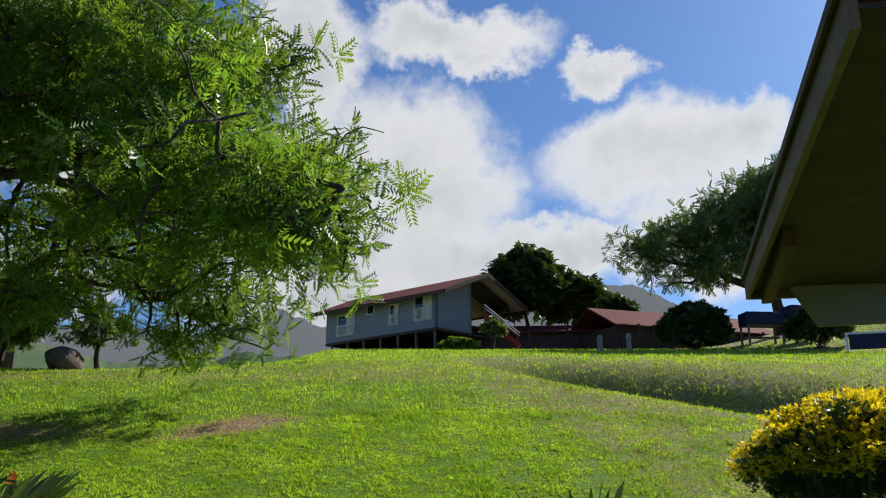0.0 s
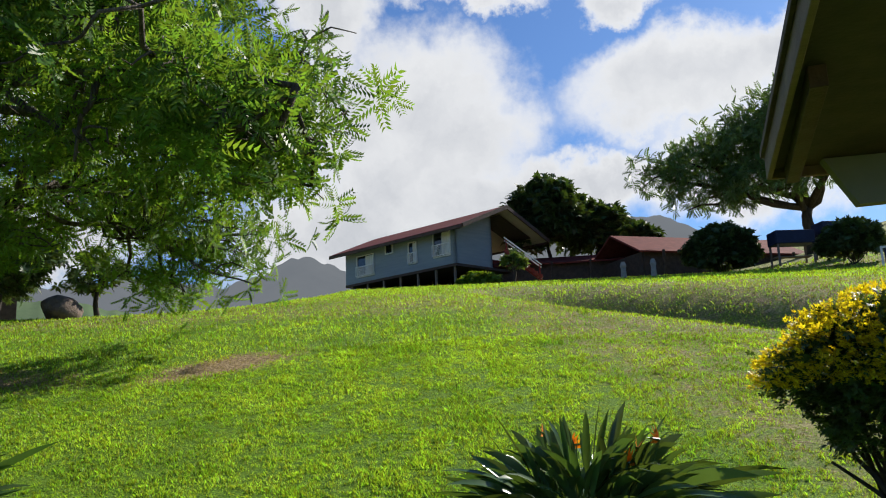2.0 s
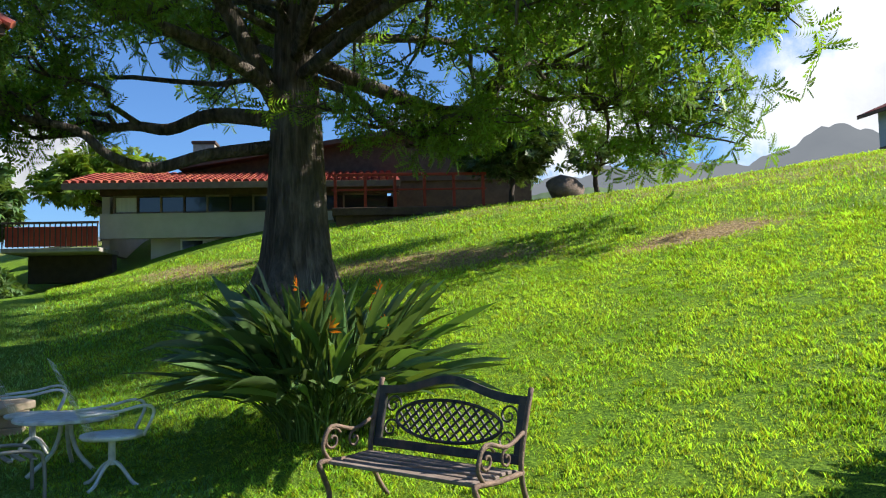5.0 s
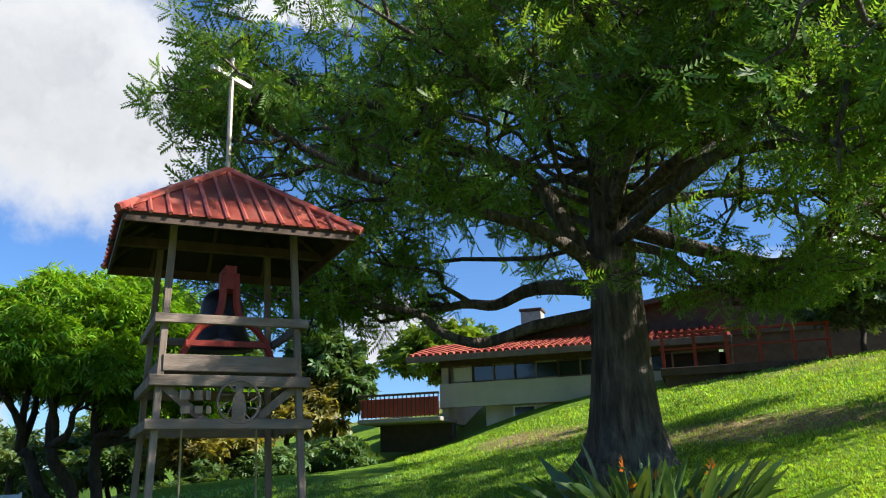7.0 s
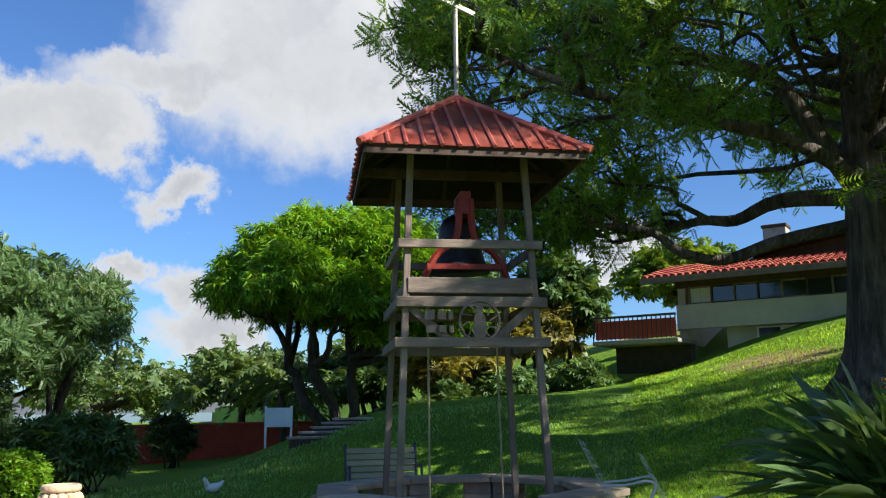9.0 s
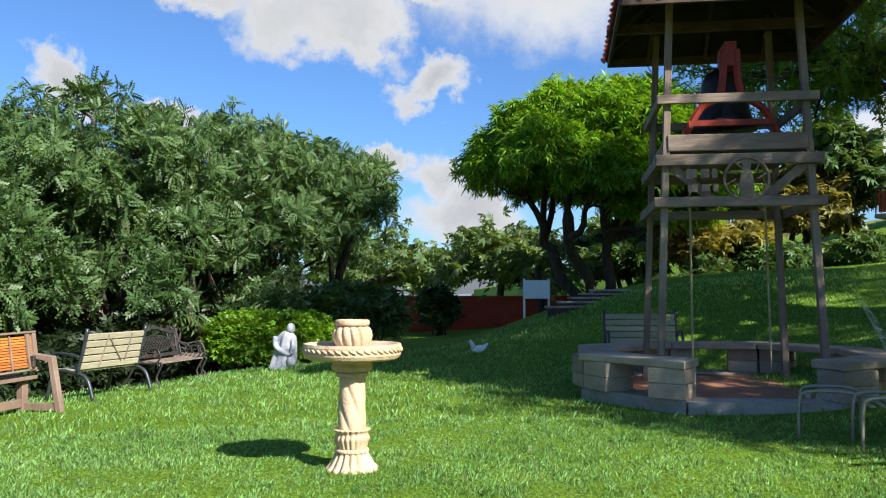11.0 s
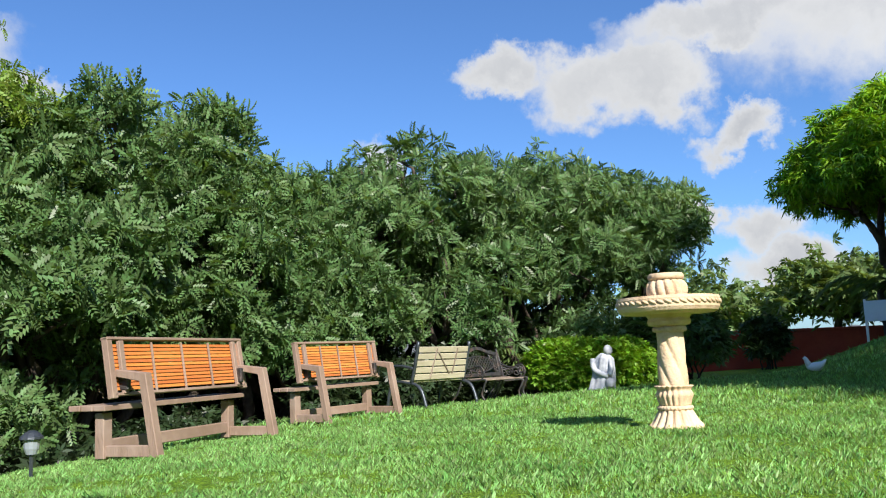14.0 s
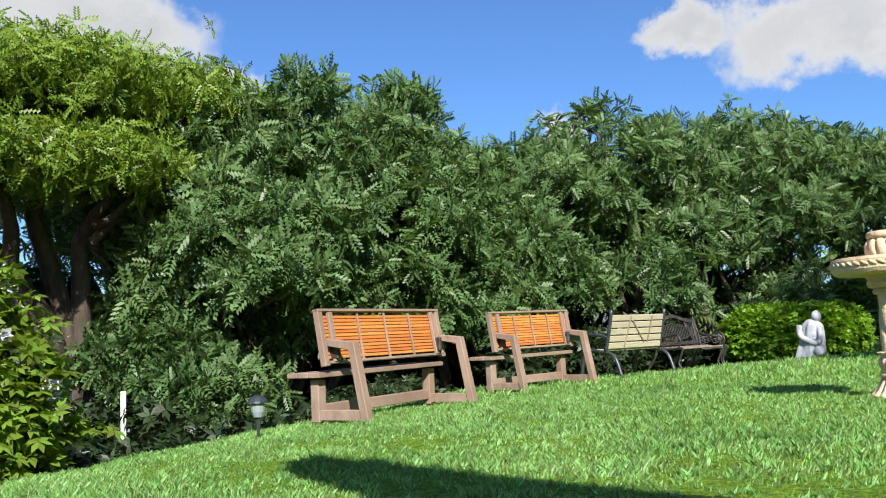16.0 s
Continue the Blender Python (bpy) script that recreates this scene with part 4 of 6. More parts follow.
def far_tree(x, y, top, wide, seed, mat, label, template=BROAD, count=1500, flat=0.3, z=None, under=-0.5, name="garden_tree"):
    z = h(x, y) if z is None else z
    rs = np.random.RandomState(seed)
    b = [((x, y, top - flat * (top - z)), (wide, wide, flat * (top - z)))]
    for k in range(6):
        a = 2 * math.pi * k / 6 + rs.rand()
        b.append(((x + wide * 0.65 * math.cos(a), y + wide * 0.65 * math.sin(a), top - (top - z) * rs.uniform(0.25, 0.6)), (wide * 0.5, wide * 0.5, flat * 0.55 * (top - z))))
    return tree(name, (x, y, z), (top - z) * 0.4, max(0.1, wide * 0.07), b, mat, template, count, seed, label, spread=wide * 0.09, shell=0.5, clump=6, under=under)


B2 = whorl(8, 0.4, 0.19, 0.4, 8)
far_tree(6.3, 64, 18.9, 2.9, 71, M_LEAF_DARK, "tall dark green tree behind the grey house", B2, 6500, 0.4)
far_tree(10.3, 65, 17, 2.4, 72, M_LEAF_DARK, "dark green tree behind the red-roofed wing", B2, 4500, 0.4)
far_tree(13.2, 66, 15.6, 2.0, 73, M_LEAF_DARK, "smaller dark tree behind the red-roofed wing", B2, 3200, 0.4)
crown_masses = [
    ((13.2, 54.4, 15.9), (2.1, 2.1, 0.9)), ((15.7, 53.8, 16.6), (2.9, 2.9, 1.2)), ((18.3, 52.9, 17.5), (3.3, 3.3, 1.6)), ((20.7, 52.0, 18.6), (3.5, 3.5, 1.9)), ((23.6, 50.8, 19.3), (3.9, 3.9, 1.9)),
    ((15.7, 53.7, 14.3), (2.5, 2.5, 1.0)), ((18.8, 52.8, 14.8), (3.1, 3.1, 1.4)), ((22.0, 51.5, 15.9), (3.5, 3.5, 1.7)), ((26.1, 49.6, 18.3), (3.5, 3.5, 2.3)),
]
tree("garden_tree", (22.6, 55.7, h(22.6, 55.7)), 3.0, 0.5, crown_masses, M_LEAF_HEDGE, rosette(pinnate(5, 0.5, 0.16, 0.09), 4, 75, 12), 2400, 74, "wide flat-topped rain tree on the upper lawn", spread=0.5, shell=0.4, clump=3, twigs=4)
far_tree(-12.9, 24.6, 7.4, 1.45, 75, M_LEAF_DARK, "leafy dark shrub tree on the crest", ROSETTE, 2600, 0.36)
far_tree(-10.5, 25.6, 6.9, 0.9, 76, M_LEAF_PALE, "thin frangipani with pale open leaves beside a boulder", ROSETTE, 260, 0.3)
far_tree(-32.4, 22.8, 8.7, 2.5, 77, M_LEAF_LIME, "round green tree behind the cream house", BROAD, 2200, 0.35)
far_tree(-28.6, 14.2, 5.8, 1.9, 78, M_LEAF_OLIVE, "yellow-leaved shrub beside the red balcony", BROAD, 1300, 0.4)
far_tree(-26.5, 10.4, 3.8, 1.8, 79, M_LEAF_OLIVE, "straggly ochre shrub at the foot of the balcony", BROAD, 900, 0.4)
far_tree(-30.5, 11.5, 7.4, 2.8, 80, M_LEAF_HEDGE, "dark leafy tree behind the bell tower", BROAD, 1500, 0.4)
far_tree(-36, 4, 4.2, 3.2, 81, M_LEAF_PALE, "hazy green trees beyond the red wall", BROAD, 1400, 0.4)
far_tree(-42, -2, 4.6, 4.0, 82, M_LEAF_PALE, "hazy green trees beyond the red wall", BROAD, 1400, 0.4)
far_tree(-28.2, 15.3, 7.6, 1.5, 83, M_LEAF_HEDGE, "dark leafy tree beside the balcony", BROAD, 1500, 0.45)


def palm(x, y, hgt, seed):
    z = h(x, y)
    rs = np.random.RandomState(seed)
    t = thing("palm_tree", pose(x, y, z), "small palm with arching yellow-green fronds", "palm", "palms")
    wood("trunk", [(limb((0, 0, -0.1), (0.1, 0, hgt * 0.5), 0, rs), 0.13, 0.09)], M_BARK_DARK, t)
    vs, fs = [], []
    for k in range(13):
        a, ln, rise = rs.uniform(0, 6.28), rs.uniform(1.3, 1.9), rs.uniform(0.3, 1.1)
        for i in range(14):
            u = (i + 1) / 14
            px, pz = ln * u, hgt * 0.5 + ln * (rise * u - 1.1 * u * u)
            for s in (-1, 1):
                q = [(px, 0, pz), (px + 0.16, s * 0.22 * (1.1 - u), pz - 0.05), (px + 0.3, s * 0.42 * (1.15 - u), pz - 0.22), (px + 0.06, s * 0.2 * (1.1 - u), pz - 0.07)]
                n0 = len(vs)
                vs += [(math.cos(a) * qx - math.sin(a) * qy, math.sin(a) * qx + math.cos(a) * qy, qz) for qx, qy, qz in q]
                fs.append((n0, n0 + 1, n0 + 2, n0 + 3))
    raw("crown", vs, fs, M_LEAF_PALE, t)


palm(-26.9, 4.9, 4.0, 1)
palm(-17.6, -3.4, 2.6, 2)


def bush(name, blobs, mat, template, count, seed, label, shell=0.8, spread=0.06, stems=8, under=-0.6, lumpy=0.16, category="bush"):
    x, y = blobs[0][0][0], blobs[0][0][1]
    z = h(x, y)
    t = thing(name, pose(x, y, z), label, category)
    rs = np.random.RandomState(seed)
    loc = [((c[0] - x, c[1] - y, c[2] - z), r) for c, r in blobs]
    lines = []
    for k in range(stems):
        c, r = loc[k % len(loc)]
        lines.append((limb((rs.normal(0, 0.12), rs.normal(0, 0.12), -0.05), np.array(c) + rs.normal(0, 0.4, 3) * np.array(r), 0.02, rs, 5), 0.03, 0.012))
    wood("stem", lines, M_BARK_DARK, t)
    p, d = crown_points(loc, count, rs, shell, under, 5, spread, lumpy)
    v, f = scatter(template, p, d, rs, tilt=0.7)
    raw("foliage", v, f, mat, t)
    return t


bush("clipped_hedge", [((-16.0 - 0.5 * (k % 2), -2.3 + 0.22 * k, 0.3), (0.52, 0.5, 0.6)) for k in range(8)], M_LEAF_BOX, whorl(7, 0.085, 0.05, 0.3, 4), 15000, 91, "rounded clipped bright green hedge behind the statue", 0.9, 0.035, lumpy=0.03)
bush("ball_hedge", [((15.0, 50, 10.25), (1.9, 1.9, 1.35))], M_LEAF_DARK, whorl(6, 0.25, 0.12, 0.2, 9), 4200, 92, "dark clipped ball hedge on the upper lawn", 0.85, 0.1)
bush("ball_hedge", [((19.3, 43, 9.2), (1.4, 1.4, 0.95))], M_LEAF_DARK, whorl(6, 0.22, 0.1, 0.2, 9), 3000, 93, "dark clipped mushroom-shaped bush on the upper lawn", 0.85, 0.1)
gold = bush("golden_bush", [((3.76, 7.85, 1.88), (0.92, 0.85, 0.5)), ((3.9, 8.0, 1.5), (0.75, 0.7, 0.4))], M_LEAF_DARK, whorl(6, 0.045, 0.022, 0.2, 5), 11000, 94, "rounded bush with dark leaves and golden tips for its backlit rim", 0.8, 0.05, 22)
# shrubs along the lawn edge, the trees' shade put into their leaf colour
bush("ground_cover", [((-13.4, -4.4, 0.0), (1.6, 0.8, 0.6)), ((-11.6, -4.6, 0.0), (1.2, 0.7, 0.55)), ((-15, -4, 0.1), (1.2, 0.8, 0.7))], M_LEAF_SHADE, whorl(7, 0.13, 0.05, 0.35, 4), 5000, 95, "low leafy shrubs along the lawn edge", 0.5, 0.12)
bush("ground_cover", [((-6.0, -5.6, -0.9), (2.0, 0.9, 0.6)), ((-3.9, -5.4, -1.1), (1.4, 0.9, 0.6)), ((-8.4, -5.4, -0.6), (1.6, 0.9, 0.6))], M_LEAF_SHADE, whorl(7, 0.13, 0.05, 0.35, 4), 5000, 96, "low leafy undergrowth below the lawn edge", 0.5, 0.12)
bush("wall_shrub", [((-24.5, 1.6, 0.8), (0.38, 0.42, 0.6))], M_LEAF_DARK, ROSETTE, 1100, 101, "dark upright shrub in front of the red wall", 0.6, 0.12)
bush("round_shrub", [((-18.3, 0.2, 0.8), (0.75, 0.75, 0.62)), ((-18.0, -0.5, 0.8), (0.6, 0.6, 0.6))], M_LEAF_HEDGE, ROSETTE, 3600, 102, "dark rounded shrub beside the clipped hedge", 0.7, 0.1)
plum = bush("plumbago_bush", [((-1.75, -3.7, 0.2), (0.7, 0.6, 0.85)), ((-1.55, -3.8, 0.85), (0.55, 0.5, 0.6))], M_LEAF_LIME, whorl(7, 0.1, 0.045, 0.3, 5), 3600, 97, "bright green shrub with pale lilac flowers", 0.6, 0.1)
bush("low_bush", [((1.0, 52.5, 9.5), (1.1, 0.8, 0.4))], M_LEAF_LIME, whorl(6, 0.25, 0.12, 0.2, 9), 900, 98, "low bright bush beside the grey house", 0.7, 0.1)
far_tree(3.2, 53.0, 11.4, 0.6, 84, M_LEAF_PALE, "small ornamental tree beside the grey house", whorl(6, 0.3, 0.12, 0.3, 7), 260, 0.3)
far_tree(-36, 9.5, 4.6, 2.6, 85, M_LEAF_PALE, "pale green tree beyond the mango", BROAD, 1200, 0.4)
far_tree(-31, 8.2, 3.2, 1.6, 86, M_LEAF_HEDGE, "low green tree beyond the bell tower", BROAD, 1000, 0.4)
far_tree(-33, 15.5, 5.4, 2.2, 87, M_LEAF_OLIVE, "ochre-leaved tree behind the balcony", BROAD, 1000, 0.4)
bush("ground_cover", [((-24.5, 8.6, 1.3), (0.8, 1.2, 0.5)), ((-25, 10.2, 1.7), (0.8, 1.2, 0.6)), ((-24.8, 11.8, 2.2), (0.9, 1.1, 0.5)), ((-24.6, 14.3, 2.3), (1.2, 0.8, 0.7)), ((-26.4, 13.2, 2.0), (1.2, 0.9, 0.8))], M_LEAF_HEDGE, ROSETTE, 4000, 99, "dark low shrubs on the slope behind the tower", 0.5, 0.12)
bush("ground_cover", [((-2.6, -5.6, -1.0), (1.3, 0.9, 0.7)), ((-4.4, -6.6, -1.0), (1.5, 0.9, 0.9)), ((-6.4, -6.6, -0.7), (1.5, 0.9, 0.9))], M_LEAF_SHADE, whorl(7, 0.13, 0.05, 0.35, 4), 6000, 100, "shrubs darkened for the shade under the trees below the lawn", 0.5, 0.14)


# ---- the near house's eave ----
def near_roof():
    """The corner of a low building's roof by the lawn: a long eave that narrows, and the block that carries it."""
    z0 = 3.42
    A, B, C, D, E, F = (2.97, 8.06), (1.58, 2.9), (1.78, 2.86), (4.3, 7.7), (6.6, 7.3), (6.6, 7.45)
    t = thing("eave", pose(0, 0, 0), "dark brown overhanging roof eave with a fascia board", "roof", kind="structure")

    def board(p, q, thick, z_lo, z_hi, inset, mat, name, label=""):
        d = (Vector(q) - Vector(p))
        ln, ang = d.length, math.degrees(math.atan2(d.y, d.x))
        bm = boxed((ln, thick, z_hi - z_lo), (ln / 2, inset, (z_lo + z_hi) / 2), bevel=0.004)
        ob = part(name, bm, mat, t, label)
        ob.matrix_local = pose(p[0], p[1], z0, 0, 0, ang)

    board(B, A, 0.04, -0.02, 0.2, 0.0, M_FASCIA, "fascia")
    board(B, A, 0.03, 0.16, 0.22, 0.036, M_BROWNTRIM, "drip_edge")
    board((2.35, 5.94), A, 0.1, -0.07, 0.06, -0.17, M_BROWNTRIM, "inner_beam")
    board(A, F, 0.04, -0.02, 0.2, 0.0, M_FASCIA, "fascia")
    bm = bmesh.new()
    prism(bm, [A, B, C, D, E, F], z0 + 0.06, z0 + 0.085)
    part("soffit", bm, M_SOFFIT_SHADE, t)
    bm = bmesh.new()
    prism(bm, [A, B, C, D, E, F], z0 + 0.22, z0 + 0.26)
    part("roof", bm, M_REDROOF, t)
    bm = bmesh.new()
    prism(bm, [(0.34, 0.05), (3.6, 0.05), (3.6, -0.25), (0.56, -0.33)], 0, 0.12)
    d = (Vector(F) - Vector(A)).normalized()
    m = Matrix(((d.x, 0, d.y, A[0] - 0.0), (d.y, 0, -d.x, A[1] - 0.12), (0, 1, 0, z0), (0, 0, 0, 1)))
    bmesh.ops.transform(bm, matrix=m, verts=bm.verts)
    bmesh.ops.recalc_face_normals(bm, faces=bm.faces)
    part("beam", bm, M_OLIVEWALL, t, "grey-green plaster beam under the eave")
    part("wall", boxed((0.9, 0.3, 3.3), (6.1, 7.4, z0 - 1.62), bevel=0.0), M_OLIVEWALL, t)


near_roof()


# ---- grey house on stilts ----
def window_unit(parent, m, w, hh, rail=True, name="window"):
    """A white-framed window in the x-z plane of m, its front to -y."""
    win = new(name)
    win.parent, win.matrix_local = parent, m
    f = 0.07
    bm = bmesh.new()
    box(bm, (w, 0.1, f), (0, 0, hh / 2 - f / 2))
    box(bm, (w, 0.1, f), (0, 0, -hh / 2 + f / 2))
    box(bm, (f, 0.1, hh - 2 * f), (-w / 2 + f / 2, 0, 0))
    box(bm, (f, 0.1, hh - 2 * f), (w / 2 - f / 2, 0, 0))
    part("frame", bm, M_WHITE, win)
    part("pane", boxed((w - 2 * f, 0.02, hh - 2 * f), (0, 0.03, 0), bevel=0), M_GLASS, win)
    if rail:
        part("curtain", boxed((w * 0.44, 0.012, hh * 0.93 - 2 * f), (w * 0.22, 0.012, 0.02), bevel=0), M_CURTAIN, win)
        bm = bmesh.new()
        for z in (-hh * 0.02, -hh / 2 + 0.1):
            box(bm, (w, 0.04, 0.05), (0, -0.13, z))
        k = max(3, int(w / 0.11))
        for i in range(k + 1):
            box(bm, (0.03, 0.03, hh * 0.44), (-w / 2 + 0.02 + (w - 0.04) * i / k, -0.13, -hh * 0.24))
        part("guard_rail", bm, M_WHITE, win)
    return win


def stilt_house():
    c = (-0.45, 56.0)
    t = thing("house", pose(*c, 11.35, 0, 0, 138.2), "grey clapboard house on stilts with a red roof", "house")
    L, W, hh = 11.3, 3.7, 2.5  # local x along the wall, local y out of the seen wall is +
    bm = bmesh.new()
    box(bm, (L, 0.2, hh), (L / 2, -0.1, hh / 2))
    part("wall", bm, M_GREYWALL, t)
    bm = bmesh.new()
    prism(bm, [(0, 0), (W, 0), (W, hh + 1.5), (0, hh)], 0, 0.2)
    bmesh.ops.transform(bm, matrix=Matrix(((0, 0, 1, 0), (-1, 0, 0, 0), (0, 1, 0, 0), (0, 0, 0, 1))), verts=bm.verts)
    bmesh.ops.recalc_face_normals(bm, faces=bm.faces)
    part("gable_wall", bm, M_GREYWALL, t)
    part("wall", boxed((L, 0.2, hh + 1.4), (L / 2, -W + 0.1, hh / 2 + 0.6), bevel=0), M_GREYWALL, t)
    part("wall", boxed((0.2, W - 0.4, hh), (L - 0.1, -W / 2, hh / 2), bevel=0), M_GREYWALL, t)
    part("floor_slab", boxed((L + 0.1, W * 2, 0.18), (L / 2, -W, -0.1)), M_BROWNTRIM, t)
    # boards
    bm = bmesh.new()
    for k in range(14):
        box(bm, (L, 0.02, 0.012), (L / 2, 0.008, 0.12 + k * 0.18))
    part("clapboard", bm, M_GREYWALL, t)
    s = math.degrees(math.atan2(1.5, W))
    for sgn, y0, nm in ((1, 0, "roof"), (-1, -2 * W, "roof")):
        bm = bmesh.new()
        ln = math.hypot(W + 0.9, (W + 0.9) * 1.5 / W)
        box(bm, (L + 2.3, ln, 0.12), (L / 2 - 0.35, 0, 0))
        mid = Vector((0, -W + sgn * (W + 0.9) / 2, hh + 1.56 - (W + 0.9) * 0.5 * 1.5 / W))
        bmesh.ops.transform(bm, matrix=Matrix.Translation(mid) @ pose(0, 0, 0, -sgn * s, 0, 0), verts=bm.verts)
        part(nm, bm, M_REDROOF, t)
        bm = bmesh.new()
        box(bm, (L + 2.2, ln - 0.06, 0.02), (L / 2 - 0.35, 0, -0.075))
        bmesh.ops.transform(bm, matrix=Matrix.Translation(mid) @ pose(0, 0, 0, -sgn * s, 0, 0), verts=bm.verts)
        part("soffit", bm, M_CREAMWALL, t, "pale boarding under the roof")
        bm = bmesh.new()
        box(bm, (0.1, ln, 0.26), (-1.53, 0, -0.05))
        bmesh.ops.transform(bm, matrix=Matrix.Translation(mid) @ pose(0, 0, 0, -sgn * s, 0, 0), verts=bm.verts)
        part("barge_board", bm, M_BROWNTRIM, t)
        part("fascia", boxed((L + 2.3, 0.08, 0.22), (L / 2 - 0.35, -W + sgn * (W + 0.92), hh - 0.4)), M_BROWNTRIM, t)
    part("porch_ceiling", boxed((2.0, W - 0.1, 0.05), (0.3, -1.5 * W, hh + 0.5), (20, 0, 0)), M_SOFFIT_SHADE, t)
    for k, (x, w, wh, zz) in enumerate(((1.2, 1.6, 1.75, 1.45), (4.0, 0.85, 1.55, 1.3), (9.0, 1.9, 1.6, 1.15))):
        window_unit(t, pose(x, 0.06, zz, 0, 0, 180), w, wh)
    window_unit(t, pose(6.4, 0.06, 1.95, 0, 0, 180), 0.8, 0.7, False)
    for k in range(7):
        x = 0.3 + k * 1.75
        g = -1.5
        part("stilt", boxed((0.13, 0.13, -g + 0.02), (x, -0.2, g / 2 - 0.18)), M_GREYBEAM, t)
        part("stilt", boxed((0.13, 0.13, -g + 0.02), (x, -3.4, g / 2 - 0.18)), M_BROWNTRIM, t)
    # porch with stairs
    part("porch_wall", boxed((0.14, W, 1.1), (1.4, -1.5 * W, 0.4)), M_REDROOF, t)


stilt_house()


def outdoor_stair(a, b):
    """Red stairs from the porch down to the lawn, seen from the side: top and foot."""
    a, b = Vector(a), Vector(b)
    t = thing("outdoor_stair", pose(*b), "red wooden stairs with white handrails beside the grey house", "stairs")
    run = a - b
    side = Vector((-run.y, run.x, 0)).normalized() * 0.55
    for k in (-1, 1):
        part("stringer", tube(bmesh.new(), [side * k + Vector((0, 0, -0.1)), run + side * k + Vector((0, 0, -0.1))], 0.14, 4), M_REDPAINT, t)
        part("handrail", tube(bmesh.new(), [side * k + Vector((0, 0, 0.75)), run + side * k + Vector((0, 0, 0.75))], 0.045, 6), M_WHITE, t)
        for f in (0.05, 0.5, 0.95):
            q = run * f + side * k
            part("baluster", tube(bmesh.new(), [q, q + Vector((0, 0, 0.75))], 0.035, 5), M_REDPAINT, t)
    turn = math.degrees(math.atan2(run.y, run.x))
    for k in range(9):
        part("tread", boxed((0.3, 1.05, 0.05), (run * ((k + 0.5) / 9))[:], (0, 0, turn)), M_REDPAINT, t)


outdoor_stair((2.77, 55.65, 11.95), (5.08, 55.51, 10.02))


def red_wing(x, y, z, turn, length, deep, wall_h, rise, label):
    t = thing("low_house", pose(x, y, z, 0, 0, turn), label, "house", "red-roofed wings")
    part("wall", boxed((length, 0.2, wall_h), (0, 0, wall_h / 2)), M_BROWNTRIM, t)
    part("wall", boxed((0.2, deep, wall_h), (-length / 2, deep / 2, wall_h / 2)), M_BROWNTRIM, t)
    part("wall", boxed((0.2, deep, wall_h), (length / 2, deep / 2, wall_h / 2)), M_GREYWALL, t)
    for sgn in (1, -1):
        ln = math.hypot(deep / 2 + 0.6, rise)
        bm = bmesh.new()
        box(bm, (length + 1.2, ln, 0.12), (0, 0, 0))
        bmesh.ops.transform(bm, matrix=pose(0, deep / 2 - sgn * (deep / 4 + 0.3), wall_h + rise / 2 - 0.1, sgn * math.degrees(math.atan2(rise, deep / 2 + 0.6)), 0, 0), verts=bm.verts)
        part("roof", bm, M_REDROOF, t)
    for k in range(4):
        part("post", boxed((0.14, 0.14, wall_h), (-length / 2 + 1 + k * (length - 2) / 3, -0.8, wall_h / 2)), M_BROWNTRIM, t)


red_wing(7.5, 60, 9.7, -4, 10, 5, 2.0, 0.9, "low dark house wing with a red metal roof")
red_wing(17.2, 57, 9.3, 20, 12, 6, 2.0, 1.7, "low house wing with a red roof and a grey end wall")


def shelter(x, y, turn, w, label):
    t = thing("play_frame", pose(x, y, h(x, y), 0, 0, turn), label, "garden frame", "garden frames")
    for a in (-w / 2, w / 2):
        for b in (-0.5, 0.5):
            part("post", boxed((0.1, 0.1, 1.9), (a, b, 0.9)), M_GREYWOOD, t)
    part("tarpaulin", boxed((w + 0.2, 1.2, 0.75), (0, 0, 1.55), bevel=0.04), M_NAVY, t)
    part("seat", boxed((w, 0.5, 0.06), (0, 0, 0.5)), M_GREYWOOD, t)


shelter(18.3, 48, 5, 2.0, "wooden frame with a navy blue canopy on the lawn")
shelter(20.8, 48, 8, 2.0, "wooden frame with a navy blue canopy on the lawn")
bt = thing("blue_board", pose(20.3, 38.5, h(20.3, 38.5), 0, 0, -20), "long low navy panel with a pale frame on the lawn", "panel")
part("panel", boxed((3.0, 0.06, 0.7), (0, 0, 0.55)), M_NAVY, bt)
part("frame", boxed((3.2, 0.1, 0.09), (0, 0, 0.95)), M_WHITE, bt)
part("post", boxed((0.09, 0.09, 1.0), (-1.6, 0, 0.5)), M_WHITE, bt)
part("post", boxed((0.09, 0.09, 1.0), (1.6, 0, 0.5)), M_WHITE, bt)

ROCK = thing("boulder", pose(-11.0, 24.6, h(-11, 24.6)), "rounded brown boulder on the crest of the lawn", "rock")
bm = bmesh.new()
bmesh.ops.create_icosphere(bm, subdivisions=3, radius=0.55)
for v in bm.verts:
    v.co *= 1 + 0.3 * noise.noise(v.co * 2.2) + 0.06 * noise.noise(v.co * 7)
    v.co.z = v.co.z * 0.75 + 0.25
part("stone", bm, M_ROCK, ROCK, smooth=True)

far_roof = thing("far_house", pose(-14.2, 33.0, 4.7, 0, 0, 10), "house below the crest with a red ribbed roof", "house")
bm = bmesh.new()
box(bm, (9, 3.4, 0.1), (0, 0, 0.4), (12, 0, 0))
for k in range(36):
    box(bm, (0.07, 3.4, 0.08), (-4.4 + k * 0.25, 0, 0.48), (12, 0, 0))
part("roof", bm, M_TILE, far_roof)
part("wall", boxed((8.6, 3.0, 2.4), (0, 0.1, -1.2)), M_BROWNTRIM, far_roof)


